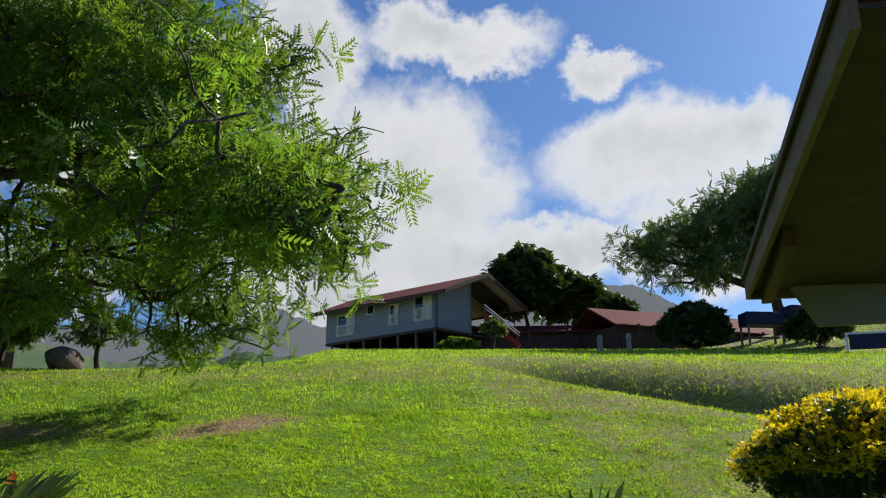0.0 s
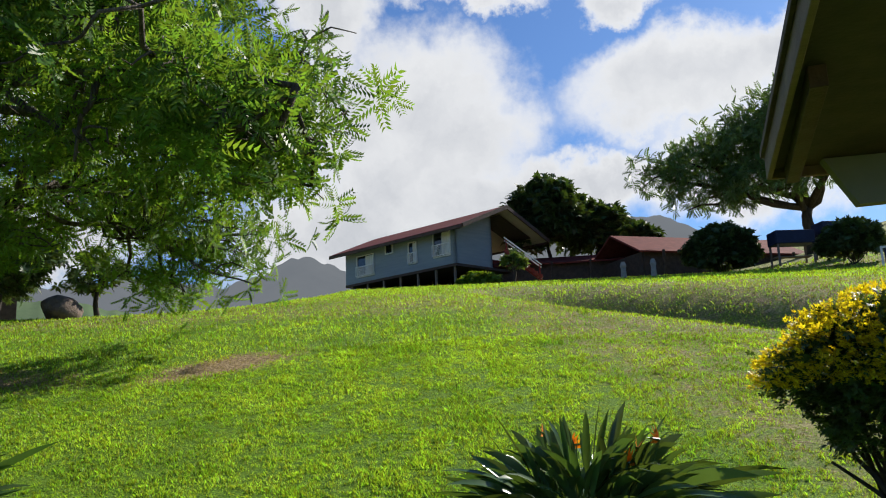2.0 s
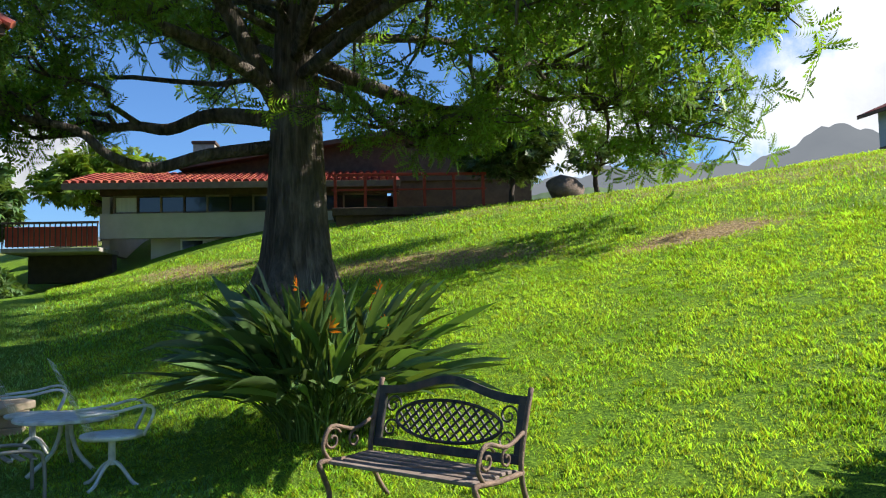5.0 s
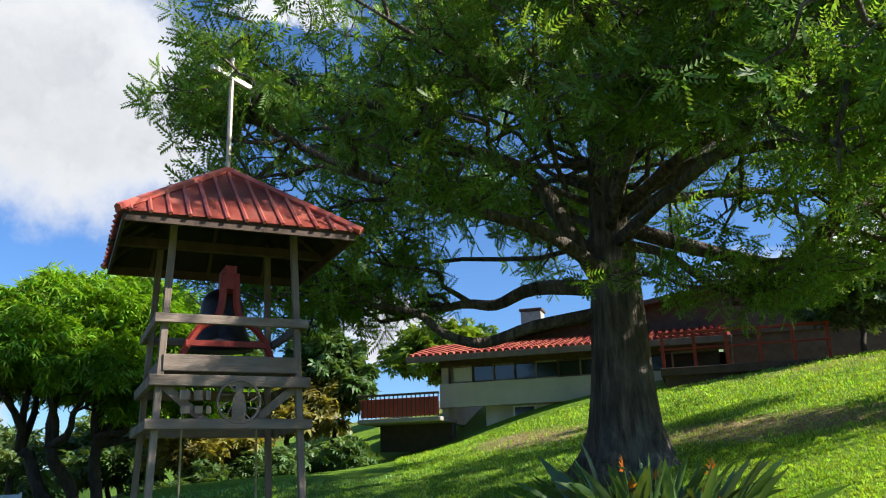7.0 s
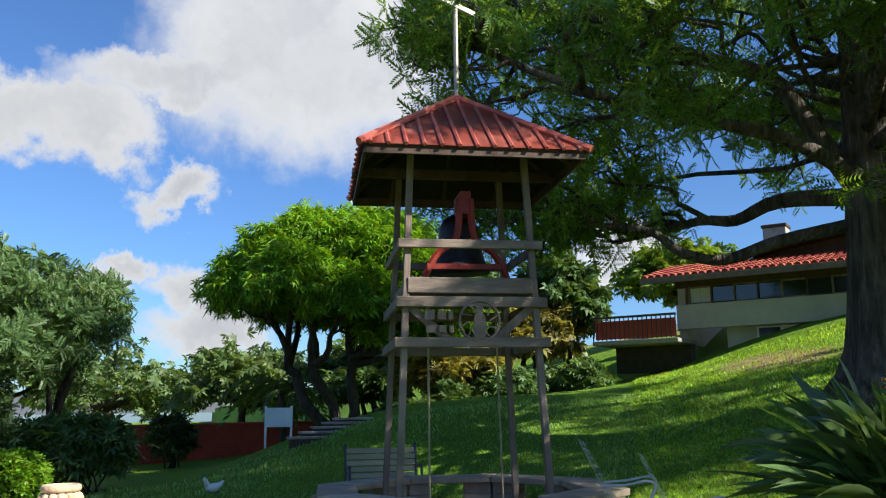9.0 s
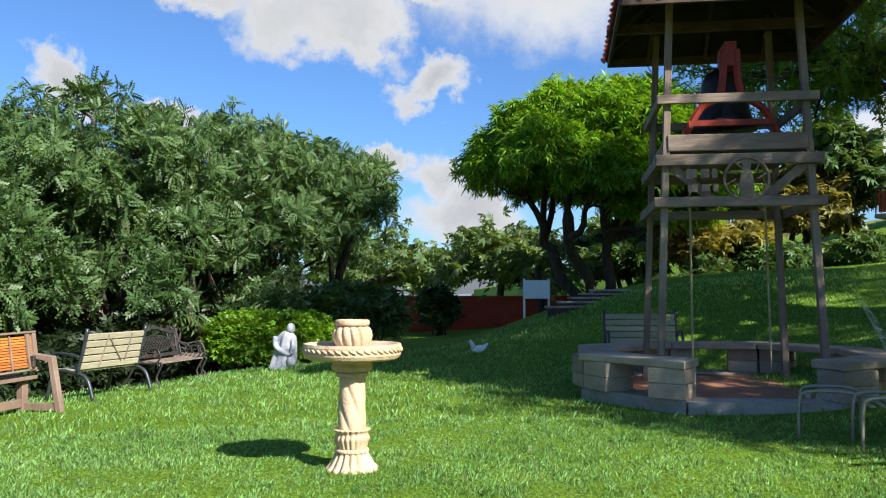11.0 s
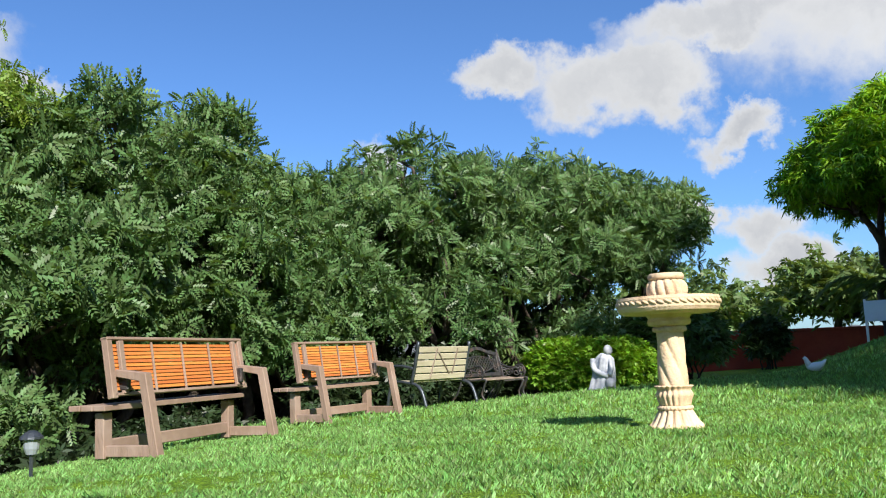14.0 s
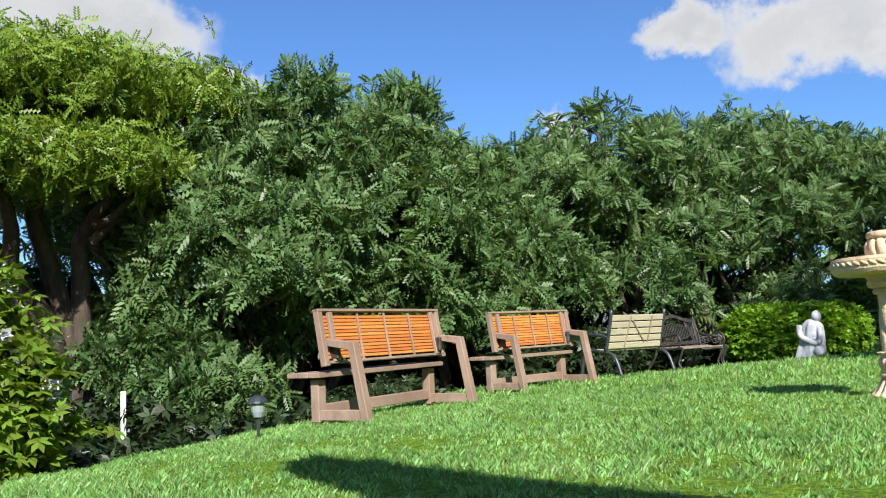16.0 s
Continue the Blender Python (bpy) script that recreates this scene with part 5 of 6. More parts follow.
# ---- cream house on the hillside ----
def cream_house():
    # local x runs along the windowed front from its far west end towards the hill
    ax, ay = -24.06, 17.4
    t = thing("hill_house", pose(ax + 0.1, ay + 0.1, 2.9, 0, 0, 42), "cream house with a red tiled roof and a long window band", "house")
    L, D = 9.6, 7.0
    part("wall", boxed((L, 0.25, 0.8), (L / 2, 0.12, 1.53)), M_CREAMWALL, t)
    part("wall", boxed((L - 1.5, 0.25, 1.7), (L / 2 + 0.75, 0.5, 0.3)), M_CREAMWALL, t, "recessed cream lower wall")
    part("wall", boxed((L, 0.25, 0.22), (L / 2, 0.12, 2.62)), M_BROWNTRIM, t, "dark lintel above the windows")
    part("wall", boxed((0.25, D, 2.2), (0.12, D / 2 + 0.25, 1.75)), M_CREAMWALL, t)
    part("wall", boxed((L, 0.2, 2.4), (L / 2, D, 1.6)), M_BROWNTRIM, t)
    part("wall", boxed((0.2, D - 0.4, 2.4), (L - 0.1, D / 2 + 0.1, 1.6)), M_BROWNTRIM, t, "dark red-brown end wall")
    part("interior_wall", boxed((L - 0.4, 0.1, 1.0), (L / 2, 1.6, 2.1)), M_BROWNTRIM, t)
    n = 12
    for k in range(n):
        win = new("window")
        win.parent, win.matrix_local = t, pose(0.4 + (L - 0.8) * (k + 0.5) / n, 0.12, 2.22)
        w = (L - 0.8) / n
        bm = bmesh.new()
        box(bm, (0.06, 0.12, 0.58), (-w / 2 + 0.03, 0, 0))
        box(bm, (w - 0.06, 0.12, 0.05), (0.03, 0, 0.265))
        box(bm, (w - 0.06, 0.12, 0.05), (0.03, 0, -0.265))
        part("frame", bm, M_BROWNTRIM if k % 2 else M_GREYWOOD, win)
        part("pane", boxed((w - 0.06, 0.02, 0.48), (0.03, 0.02, 0), bevel=0), M_GLASS if k else M_CURTAIN, win)
    low = new("window")
    low.parent, low.matrix_local = t, pose(3.2, 0.36, 0.8)
    part("frame", boxed((1.5, 0.06, 0.6), bevel=0.004), M_WHITE, low)
    part("pane", boxed((0.65, 0.04, 0.5), (-0.36, -0.03, 0), bevel=0), M_GLASS, low)
    part("pane", boxed((0.6, 0.04, 0.5), (0.36, -0.03, 0), bevel=0), M_CURTAIN, low)
    # lower roof with rolls of tile
    for (x0, x1, yy, zz, deep, pitch, nm) in ((-0.9, 9.6, -0.8, 2.72, 3.2, 14, "roof"),):
        rf = part("roof", boxed((x1 - x0, deep, 0.08), ((x0 + x1) / 2, yy + deep / 2, zz + 0.4), (pitch, 0, 0)), M_TILE, t)
        tile = bmesh.new()
        tube(tile, [(0, 0, 0), (0, 0.42, 0.0)], [0.105, 0.085], 7)
        me = bpy.data.meshes.new("tile")
        tile.to_mesh(me)
        tile.free()
        me.materials.append(M_TILE)
        cols = int((x1 - x0) / 0.24)
        for i in range(cols):
            for j in range(8):
                ob = new("tile", me)
                ob.parent = rf
                yj = j * 0.4
                ob.matrix_local = pose(x0 + 0.12 + i * 0.24, yy + yj * math.cos(radians(pitch)), zz + 0.07 + (yj) * math.sin(radians(pitch)) + 0.01, pitch - 1.5, 0, 0)
    part("fascia", boxed((10.5, 0.06, 0.2), (4.35, -0.83, 2.7)), M_FASCIA, t, "brown fascia under the tiles")
    # upper gable with the red timber and chimney
    bm = bmesh.new()
    prism(bm, [(2.4, 0), (14.5, 0), (14.5, 0.9), (10.2, 1.75), (2.4, 0.5)], 0, 0.2)
    bmesh.ops.transform(bm, matrix=pose(0, 2.2, 3.2, 90, 0, 0), verts=bm.verts)
    part("upper_wall", bm, M_BROWNTRIM, t)
    bm = bmesh.new()
    box(bm, (8.8, 4.5, 0.16), (6.5, 3.6, 4.35), (0, -9, 0))
    part("upper_roof", bm, M_BROWNTRIM, t)
    ch = part("chimney", boxed((0.8, 0.75, 2.0), (2.5, 4.5, 4.0), bevel=0.02), M_CONCRETE, t, "grey concrete chimney")
    part("chimney_cap", boxed((0.9, 0.85, 0.12), (2.5, 4.5, 5.06), bevel=0.02), M_BROWNTRIM, ch)
    # red balcony on the west side
    bal = new("balcony")
    bal.parent, bal.matrix_local = t, pose(-1.15, -0.6, 0.7)
    part("deck", boxed((2.9, 2.0, 0.14), (0.1, 0.3, 0), bevel=0.02), M_CONCRETE, bal)
    part("red_panel", boxed((2.7, 0.05, 0.6), (0.1, -0.6, 0.42)), M_REDWALL, bal)
    for k in range(19):
        part("baluster", boxed((0.03, 0.03, 0.75), (-1.3 + k * 0.155, -0.7, 0.45), bevel=0), M_BROWNTRIM, bal)
    part("handrail", boxed((2.85, 0.07, 0.07), (0.1, -0.7, 0.83)), M_BROWNTRIM, bal)
    # a dark block stands for the shade below the thin deck
    part("support", boxed((2.6, 0.5, 0.9), (0.2, 1.0, -0.5)), M_SOFFIT_SHADE, bal, "dark block for the shade under the deck")
    part("wall", boxed((4.9, 0.2, 2.4), (12.0, 2.2, 2.2)), M_BROWNTRIM, t, "dark wall behind the terrace")
    # terrace and red rail east of the windows
    ter = new("terrace")
    ter.parent, ter.matrix_local = t, pose(9.6, -1.2, 1.55)
    part("deck", boxed((4.6, 3.4, 0.25), (0.2, 0, 0), bevel=0.02), M_BROWNTRIM, ter)
    part("wall", boxed((4.4, 0.2, 2.6), (0.2, -1.5, -1.4)), M_BROWNTRIM, ter)
    for k in range(6):
        part("rail_post", boxed((0.09, 0.09, 1.0), (-2.0 + k * 0.88, -1.6, 0.6)), M_REDPAINT, ter)
    part("handrail", boxed((4.6, 0.08, 0.08), (0.2, -1.6, 1.1)), M_REDPAINT, ter)
    part("handrail", boxed((4.6, 0.05, 0.05), (0.2, -1.6, 0.65)), M_REDPAINT, ter)


cream_house()


# ---- bell tower in its ring ----
TX, TY, TURN_T = -9.78, 5.76, -6.6


def bell_tower():
    t = thing("bell_tower", pose(TX, TY, 0.14, 0, 0, TURN_T), "weathered timber bell tower with a red metal roof", "bell tower")
    top, bot, zt = 0.74, 0.93, 4.72
    at = lambda z: bot + (top - bot) * z / zt
    for sx in (-1, 1):
        for sy in (-1, 1):
            bm = bmesh.new()
            w = 0.042
            lo = [bm.verts.new((sx * bot + a * w, sy * bot + b * w, -0.02)) for a, b in ((-1, -1), (1, -1), (1, 1), (-1, 1))]
            hi = [bm.verts.new((sx * top + a * w, sy * top + b * w, zt)) for a, b in ((-1, -1), (1, -1), (1, 1), (-1, 1))]
            bm.faces.new(lo[::-1]), bm.faces.new(hi)
            for i in range(4):
                bm.faces.new((lo[i], lo[(i + 1) % 4], hi[(i + 1) % 4], hi[i]))
            bmesh.ops.bevel(bm, geom=bm.edges[:], offset=0.008, segments=1, affect="EDGES")
            part("post", bm, M_GREYWOOD, t)
    for z, hh in ((2.24, 0.12), (2.74, 0.13), (3.47, 0.11)):
        k = at(z) + 0.05
        for s in (-1, 1):
            part("beam", boxed((0.06, 2 * k + 0.16, hh), (s * (k + 0.04), 0, z), bevel=0.008), M_GREYBEAM, t)
            part("beam", boxed((2 * k + 0.1, 0.06, hh), (0, s * (k + 0.04), z), bevel=0.008), M_GREYBEAM, t)
    part("platform", boxed((1.75, 1.6, 0.2), (0, 0, 2.95), bevel=0.01), M_GREYBEAM, t)
    for s in (-1, 1):
        bm = bmesh.new()
        box(bm, (0.05, 0.9, 0.1), (0.82, s * 0.55, 2.5), (s * 40, 0, 0))
        part("brace", bm, M_GREYWOOD, t)
    # roof: four ribbed planes
    e, ze, za = 1.42, 4.58, 5.7
    roof = new("roof")
    roof.parent = t
    for k in range(4):
        turn = pose(0, 0, 0, 0, 0, 90 * k)
        bm = bmesh.new()
        a, b, c = bm.verts.new((e, -e, ze)), bm.verts.new((e, e, ze)), bm.verts.new((0, 0, za))
        bm.faces.new((a, b, c))
        bmesh.ops.solidify(bm, geom=bm.faces[:], thickness=0.015)
        part("sheet", bm, M_REDMETAL, roof).matrix_local = turn
        # dark sheet added below each plane for the shade under the roof
        bm = bmesh.new()
        bm.faces.new((bm.verts.new((e - 0.03, -e + 0.03, ze - 0.03)), bm.verts.new((e - 0.03, e - 0.03, ze - 0.03)), bm.verts.new((0, 0, za - 0.05))))
        bmesh.ops.solidify(bm, geom=bm.faces[:], thickness=0.012)
        part("lining", bm, M_SOFFIT_SHADE, roof, "dark sheet for the shade under the roof").matrix_local = turn
        n = Vector((za - ze, 0, e)).normalized()
        for i in range(13):
            y = -e + 0.12 + i * (2 * e - 0.24) / 12
            f = 1 - abs(y) / e
            p, q = Vector((e + 0.02, y, ze - 0.012)), Vector((e - e * f, y, ze + (za - ze) * f))
            if (q - p).length > 0.12:
                part("rib", tube(bmesh.new(), [p + n * 0.012, q + n * 0.012], 0.026, 5), M_REDMETAL, roof).matrix_local = turn
        part("hip_cap", tube(bmesh.new(), [Matrix.Rotation(radians(90 * k), 3, "Z") @ Vector((e + 0.02, e + 0.02, ze + 0.01)), (0, 0, za + 0.03)], 0.05, 6), M_REDMETAL, roof)
        part("eave_board", boxed((0.04, 2 * e - 0.1, 0.12), (Matrix.Rotation(radians(90 * k), 3, "Z") @ Vector((e - 0.06, 0, ze - 0.05)))[:], (0, 0, 90 * k)), M_BROWNTRIM, roof)
        for yy in (-0.8, 0, 0.8):
            v0, v1 = Vector((e - 0.08, yy, ze - 0.02)), Vector((0.12 + abs(yy) * 0.9, yy * 0.95, za - 0.12 - abs(yy) * 0.75))
            part("rafter", tube(bmesh.new(), [v0, v1], 0.035, 4), M_BROWNTRIM, roof).matrix_local = turn
    part("eave_board", boxed((0.1, 2.9, 0.12), (0, 0, ze + 0.02)), M_BROWNTRIM, roof)
    # cross
    cr = new("cross")
    cr.parent, cr.matrix_local = t, pose(0, 0, za)
    part("upright", tube(bmesh.new(), [(0, 0, 0), (0, 0, 1.72)], 0.035, 8), M_GREYMETAL, cr)
    part("crossbar", boxed((0.07, 0.8, 0.075), (0, 0, 1.42), (0, 0, 38)), M_WHITEMETAL, cr)
    # bell, its red yoke and wheel
    bell = new("bell")
    bell.parent, bell.matrix_local = t, pose(0, 0, 3.14)
    bm = bmesh.new()
    lathe(bm, [(0.42, 0.1), (0.41, 0.15), (0.34, 0.28), (0.29, 0.5), (0.27, 0.7), (0.22, 0.82), (0.1, 0.9)], 28)
    part("bell_body", bm, M_BELL, bell, "dark bronze bell", True)
    bm = bmesh.new()
    for s in (-1, 1):
        tube(bm, smooth_line([(0.52, s * 0.58, -0.28), (0.52, s * 0.52, 0.0), (0.52, s * 0.36, 0.28), (0.52, s * 0.12, 0.48), (0.52, s * 0.07, 1.0)], 4), 0.05, 6)
    box(bm, (0.09, 1.02, 0.07), (0.52, 0, 0.1))
    box(bm, (0.09, 0.34, 0.06), (0.52, 0, -0.08))
    box(bm, (0.5, 0.14, 0.3), (0.3, 0, 0.95))
    part("yoke", bm, M_REDPAINT, bell, "red painted iron yoke")
    # round cut-out emblem on the front
    em = new("emblem")
    em.parent, em.matrix_local = t, pose(at(2.5) + 0.12, 0.08, 2.5)
    part("ring", tube(bmesh.new(), [(0, 0.25 * math.cos(a), 0.25 * math.sin(a)) for a in (2 * math.pi * k / 24 for k in range(25))], 0.018, 5), M_GREYBEAM, em)
    for k in range(10):
        a = 2 * math.pi * k / 10
        part("spoke", tube(bmesh.new(), [(0, 0.12 * math.cos(a), 0.12 * math.sin(a)), (0, 0.25 * math.cos(a + 0.3), 0.25 * math.sin(a + 0.3))], 0.011, 4), M_GREYBEAM, em)
    bm = bmesh.new()
    lathe(bm, [(0.08, -0.22), (0.09, -0.08), (0.065, 0.07), (0.04, 0.1), (0.055, 0.16), (0.025, 0.22)], 10)
    bmesh.ops.scale(bm, vec=(0.2, 1, 1), verts=bm.verts)
    part("figure_plate", bm, M_GREYBEAM, em)
    for y, w in ((-0.62, 0.12), (-0.47, 0.1), (-0.36, 0.06)):
        part("sign_bar", boxed((0.02, w, 0.11), (0, y, 0.07), bevel=0.002), M_GREYWOOD, em)
        part("sign_bar", boxed((0.02, w * 0.9, 0.09), (0, y + 0.01, -0.1), bevel=0.002), M_GREYWOOD, em)
    part("rope", tube(bmesh.new(), [(0.55, -0.5, 0.2), (0.5, -0.5, 2.9)], 0.015, 5), M_ROPE, t)
    part("rope", tube(bmesh.new(), [(-0.3, 0.6, 0.2), (-0.3, 0.55, 2.9)], 0.015, 5), M_ROPE, t)


bell_tower()


def ring_bench():
    z0 = 0.02
    cx, cy, R, N = -10.0, 5.88, 2.05, 8
    t = thing("stone_ring", pose(cx, cy, z0, 0, 0, -30), "eight-sided ring of buff stone bench wall round the bell tower", "stone bench")
    slab = lambda r0, r1, a0, a1: [(r1 * math.cos(a0), r1 * math.sin(a0)), (r1 * math.cos(a1), r1 * math.sin(a1)), (r0 * math.cos(a1), r0 * math.sin(a1)), (r0 * math.cos(a0), r0 * math.sin(a0))]
    bm = bmesh.new()
    prism(bm, [((R - 0.1) * math.cos(2 * math.pi * k / N), (R - 0.1) * math.sin(2 * math.pi * k / N)) for k in range(N)], -0.3, 0.1)
    part("floor", bm, M_PAVER, t, "terracotta paved floor")
    for k in range(N):
        a0, a1 = 2 * math.pi * k / N, 2 * math.pi * (k + 1) / N
        bm = bmesh.new()
        prism(bm, slab(R - 0.42, R + 0.02, a0 + 0.006, a1 - 0.006), -0.35, 0.13)
        part("kerb", bm, M_CONCRETE, t)
        if k == 0:
            continue  # the way in
        bm = bmesh.new()
        prism(bm, slab(R - 0.5, R + 0.06, a0 + 0.004, a1 - 0.004), 0.47, 0.56)
        bmesh.ops.bevel(bm, geom=bm.edges[:], offset=0.012, segments=1, affect="EDGES")
        part("seat_slab", bm, M_RINGSTONE, t)
        for j, (f0, f1) in enumerate(((0.0, 0.34), (0.7, 1.0))):
            for zz in (0.13, 0.3):
                bm = bmesh.new()
                prism(bm, slab(R - 0.42, R, a0 + (a1 - a0) * f0 + 0.01, a0 + (a1 - a0) * f1 - 0.01), zz, zz + 0.168)
                bmesh.ops.bevel(bm, geom=bm.edges[:], offset=0.01, segments=1, affect="EDGES")
                part("block", bm, M_RINGSTONE, t)


ring_bench()


# ---- birdbath ----
def birdbath():
    t = thing("birdbath", pose(-5.41, 1.61, h(-5.41, 1.61) - 0.005), "sand-coloured carved stone birdbath with a fluted urn on top", "birdbath")

    def carved(n, deep, twist=0.0):
        return lambda a, z: 1 - deep * (1 - abs(math.sin(n * a / 2 + twist * z))) ** 2

    def rows(pts, k=4):
        return [tuple(p) for p in smooth_line([(r, 0, z) for r, z in pts], k)]

    def turned(name, pts, wave, parent, label="", sides=96, k=4):
        return part(name, lathe(bmesh.new(), [(p[0], p[2]) for p in rows(pts, k)], sides, wave), M_STONE, parent, label, True)

    turned("base", [(0.2, 0), (0.2, 0.02), (0.175, 0.045), (0.145, 0.09), (0.12, 0.135)], carved(16, 0.22), t)
    turned("ring", [(0.115, 0.13), (0.13, 0.14), (0.13, 0.155), (0.115, 0.165)], carved(30, 0.1, 60), t)
    turned("collar", [(0.112, 0.165), (0.122, 0.2), (0.135, 0.24), (0.122, 0.27), (0.125, 0.285), (0.142, 0.305), (0.118, 0.31)], carved(20, 0.17), t)
    turned("shaft", [(0.108, 0.3), (0.107, 0.4), (0.104, 0.5), (0.1, 0.6), (0.098, 0.7)], carved(5, 0.16, 11), t, "spirally twisted stone shaft", k=8)
    turned("neck", [(0.098, 0.695), (0.122, 0.705), (0.122, 0.73), (0.105, 0.74)], carved(24, 0.1, 50), t)
    part("capital", lathe(bmesh.new(), [(0.115, 0.738), (0.15, 0.75), (0.158, 0.775), (0.15, 0.8), (0.17, 0.83)], 48), M_STONE, t)
    bm = bmesh.new()
    lathe(bm, [(0.15, 0.828), (0.33, 0.832), (0.355, 0.845), (0.37, 0.87), (0.37, 0.9), (0.375, 0.93), (0.368, 0.95), (0.345, 0.95), (0.3, 0.915), (0.02, 0.9)], 64)
    bowl = part("bowl", bm, M_STONE, t, "round stone bowl with a rope edge")
    bm = bmesh.new()
    for k in range(44):
        a = 2 * math.pi * k / 44
        p = Vector((0.372 * math.cos(a), 0.372 * math.sin(a), 0.905))
        d = Vector((-math.sin(a), math.cos(a), -0.55)) * 0.026
        tube(bm, [p - d, p - d * 0.5, p + d * 0.5, p + d], [0.004, 0.012, 0.012, 0.004], 6)
    part("rope_edge", bm, M_STONE, bowl, smooth=True)
    urn = turned("urn", [(0.105, 0.91), (0.125, 0.935), (0.148, 0.98), (0.152, 1.02), (0.14, 1.06), (0.112, 1.085)], carved(13, 0.2, 9), t, "squat fluted stone urn", 120)
    part("urn_rim", lathe(bmesh.new(), [(0.105, 1.08), (0.126, 1.085), (0.132, 1.1), (0.13, 1.12), (0.12, 1.13), (0.1, 1.13), (0.095, 1.1)], 40), M_STONE, urn, smooth=True)


birdbath()


# ---- benches ----
def flip_bench(a, b, label):
    """A bench whose slatted back tips over into a table; a, b: the two near feet."""
    ax, ay = a
    L = math.hypot(b[0] - ax, b[1] - ay)
    turn = math.degrees(math.atan2(b[1] - ay, b[0] - ax))
    z = min(h(*a), h(*b))
    t = thing("slatted_bench", pose(ax, ay, z - 0.01, math.degrees(0), -math.degrees(math.atan2(h(*b) - h(*a), L)), turn), label, "bench", "slatted benches")
    # local x along the bench, +y away from the lawn (to the seat)
    for x in (0.06, L - 0.06):
        bm = bmesh.new()
        v = [(0.0, 0), (0.08, 0), (0.19, 0.6), (0.42, 0.64), (0.42, 0.7), (0.13, 0.665)]
        prism(bm, v, -0.04, 0.04)
        bmesh.ops.transform(bm, matrix=Matrix(((0, 0, 1, x), (1, 0, 0, 0), (0, 1, 0, 0), (0, 0, 0, 1))), verts=bm.verts)
        bmesh.ops.recalc_face_normals(bm, faces=bm.faces)
        bmesh.ops.bevel(bm, geom=bm.edges[:], offset=0.006, segments=1, affect="EDGES")
        part("leg_and_arm", bm, M_BROWNPLASTIC, t)
        part("rear_post", boxed((0.1, 0.09, 0.36), (x, 0.56, 0.18), bevel=0.006), M_BROWNPLASTIC, t)
        part("foot_rail", boxed((0.06, 0.5, 0.09), (x, 0.3, 0.06), bevel=0.006), M_BROWNPLASTIC, t)
        part("hinge", boxed((0.05, 0.1, 0.14), (x + (0.05 if x < 1 else -0.05), 0.4, 0.6), bevel=0.01), M_IRON, t)
    part("stretcher", boxed((L - 0.1, 0.06, 0.1), (L / 2, 0.56, 0.1), bevel=0.006), M_BROWNPLASTIC, t)
    seat = new("seat")
    seat.parent, seat.matrix_local = t, pose(0, 0, 0)
    for k in range(3):
        part("board", boxed((L + 0.12, 0.11, 0.045), (L / 2, 0.5 + k * 0.125, 0.4), bevel=0.005), M_BROWNPLASTIC, seat)
    back = new("backrest")
    back.parent, back.matrix_local = t, pose(0, 0.42, 0.5, -9, 0, 0)
    hb, n = 0.43, 12
    for k in range(n):
        part("slat", boxed((L - 0.02, 0.025, hb / n - 0.011), (L / 2, 0.012, 0.03 + (k + 0.5) * (hb - 0.05) / n), bevel=0.002), M_SLAT, back)
    for x in (0.0, L):
        part("end_board", boxed((0.06, 0.06, hb + 0.06), (x, 0, hb / 2), bevel=0.005), M_BROWNPLASTIC, back)
    for x in (0.12, L - 0.12):
        part("batten", boxed((0.055, 0.035, hb), (x, -0.025, hb / 2), bevel=0.005), M_BROWNPLASTIC, back)
    for f in (0.28, 0.5, 0.72):
        part("batten", boxed((0.016, 0.02, hb - 0.02), (L * f, -0.018, hb / 2), bevel=0.003), M_BROWNPLASTIC, back)
    part("top_rail", boxed((L + 0.06, 0.07, 0.025), (L / 2, 0, hb + 0.02), bevel=0.004), M_BROWNPLASTIC, back)
    part("bottom_rail", boxed((L, 0.06, 0.025), (L / 2, 0, 0.0), bevel=0.004), M_BROWNPLASTIC, back)


flip_bench((-4.22, -2.12), (-6.05, -2.22), "brown bench with an orange varnished slat back, on the lawn")
flip_bench((-7.55, -2.58), (-9.0, -2.3), "brown bench with an orange varnished slat back beside a grey bench")


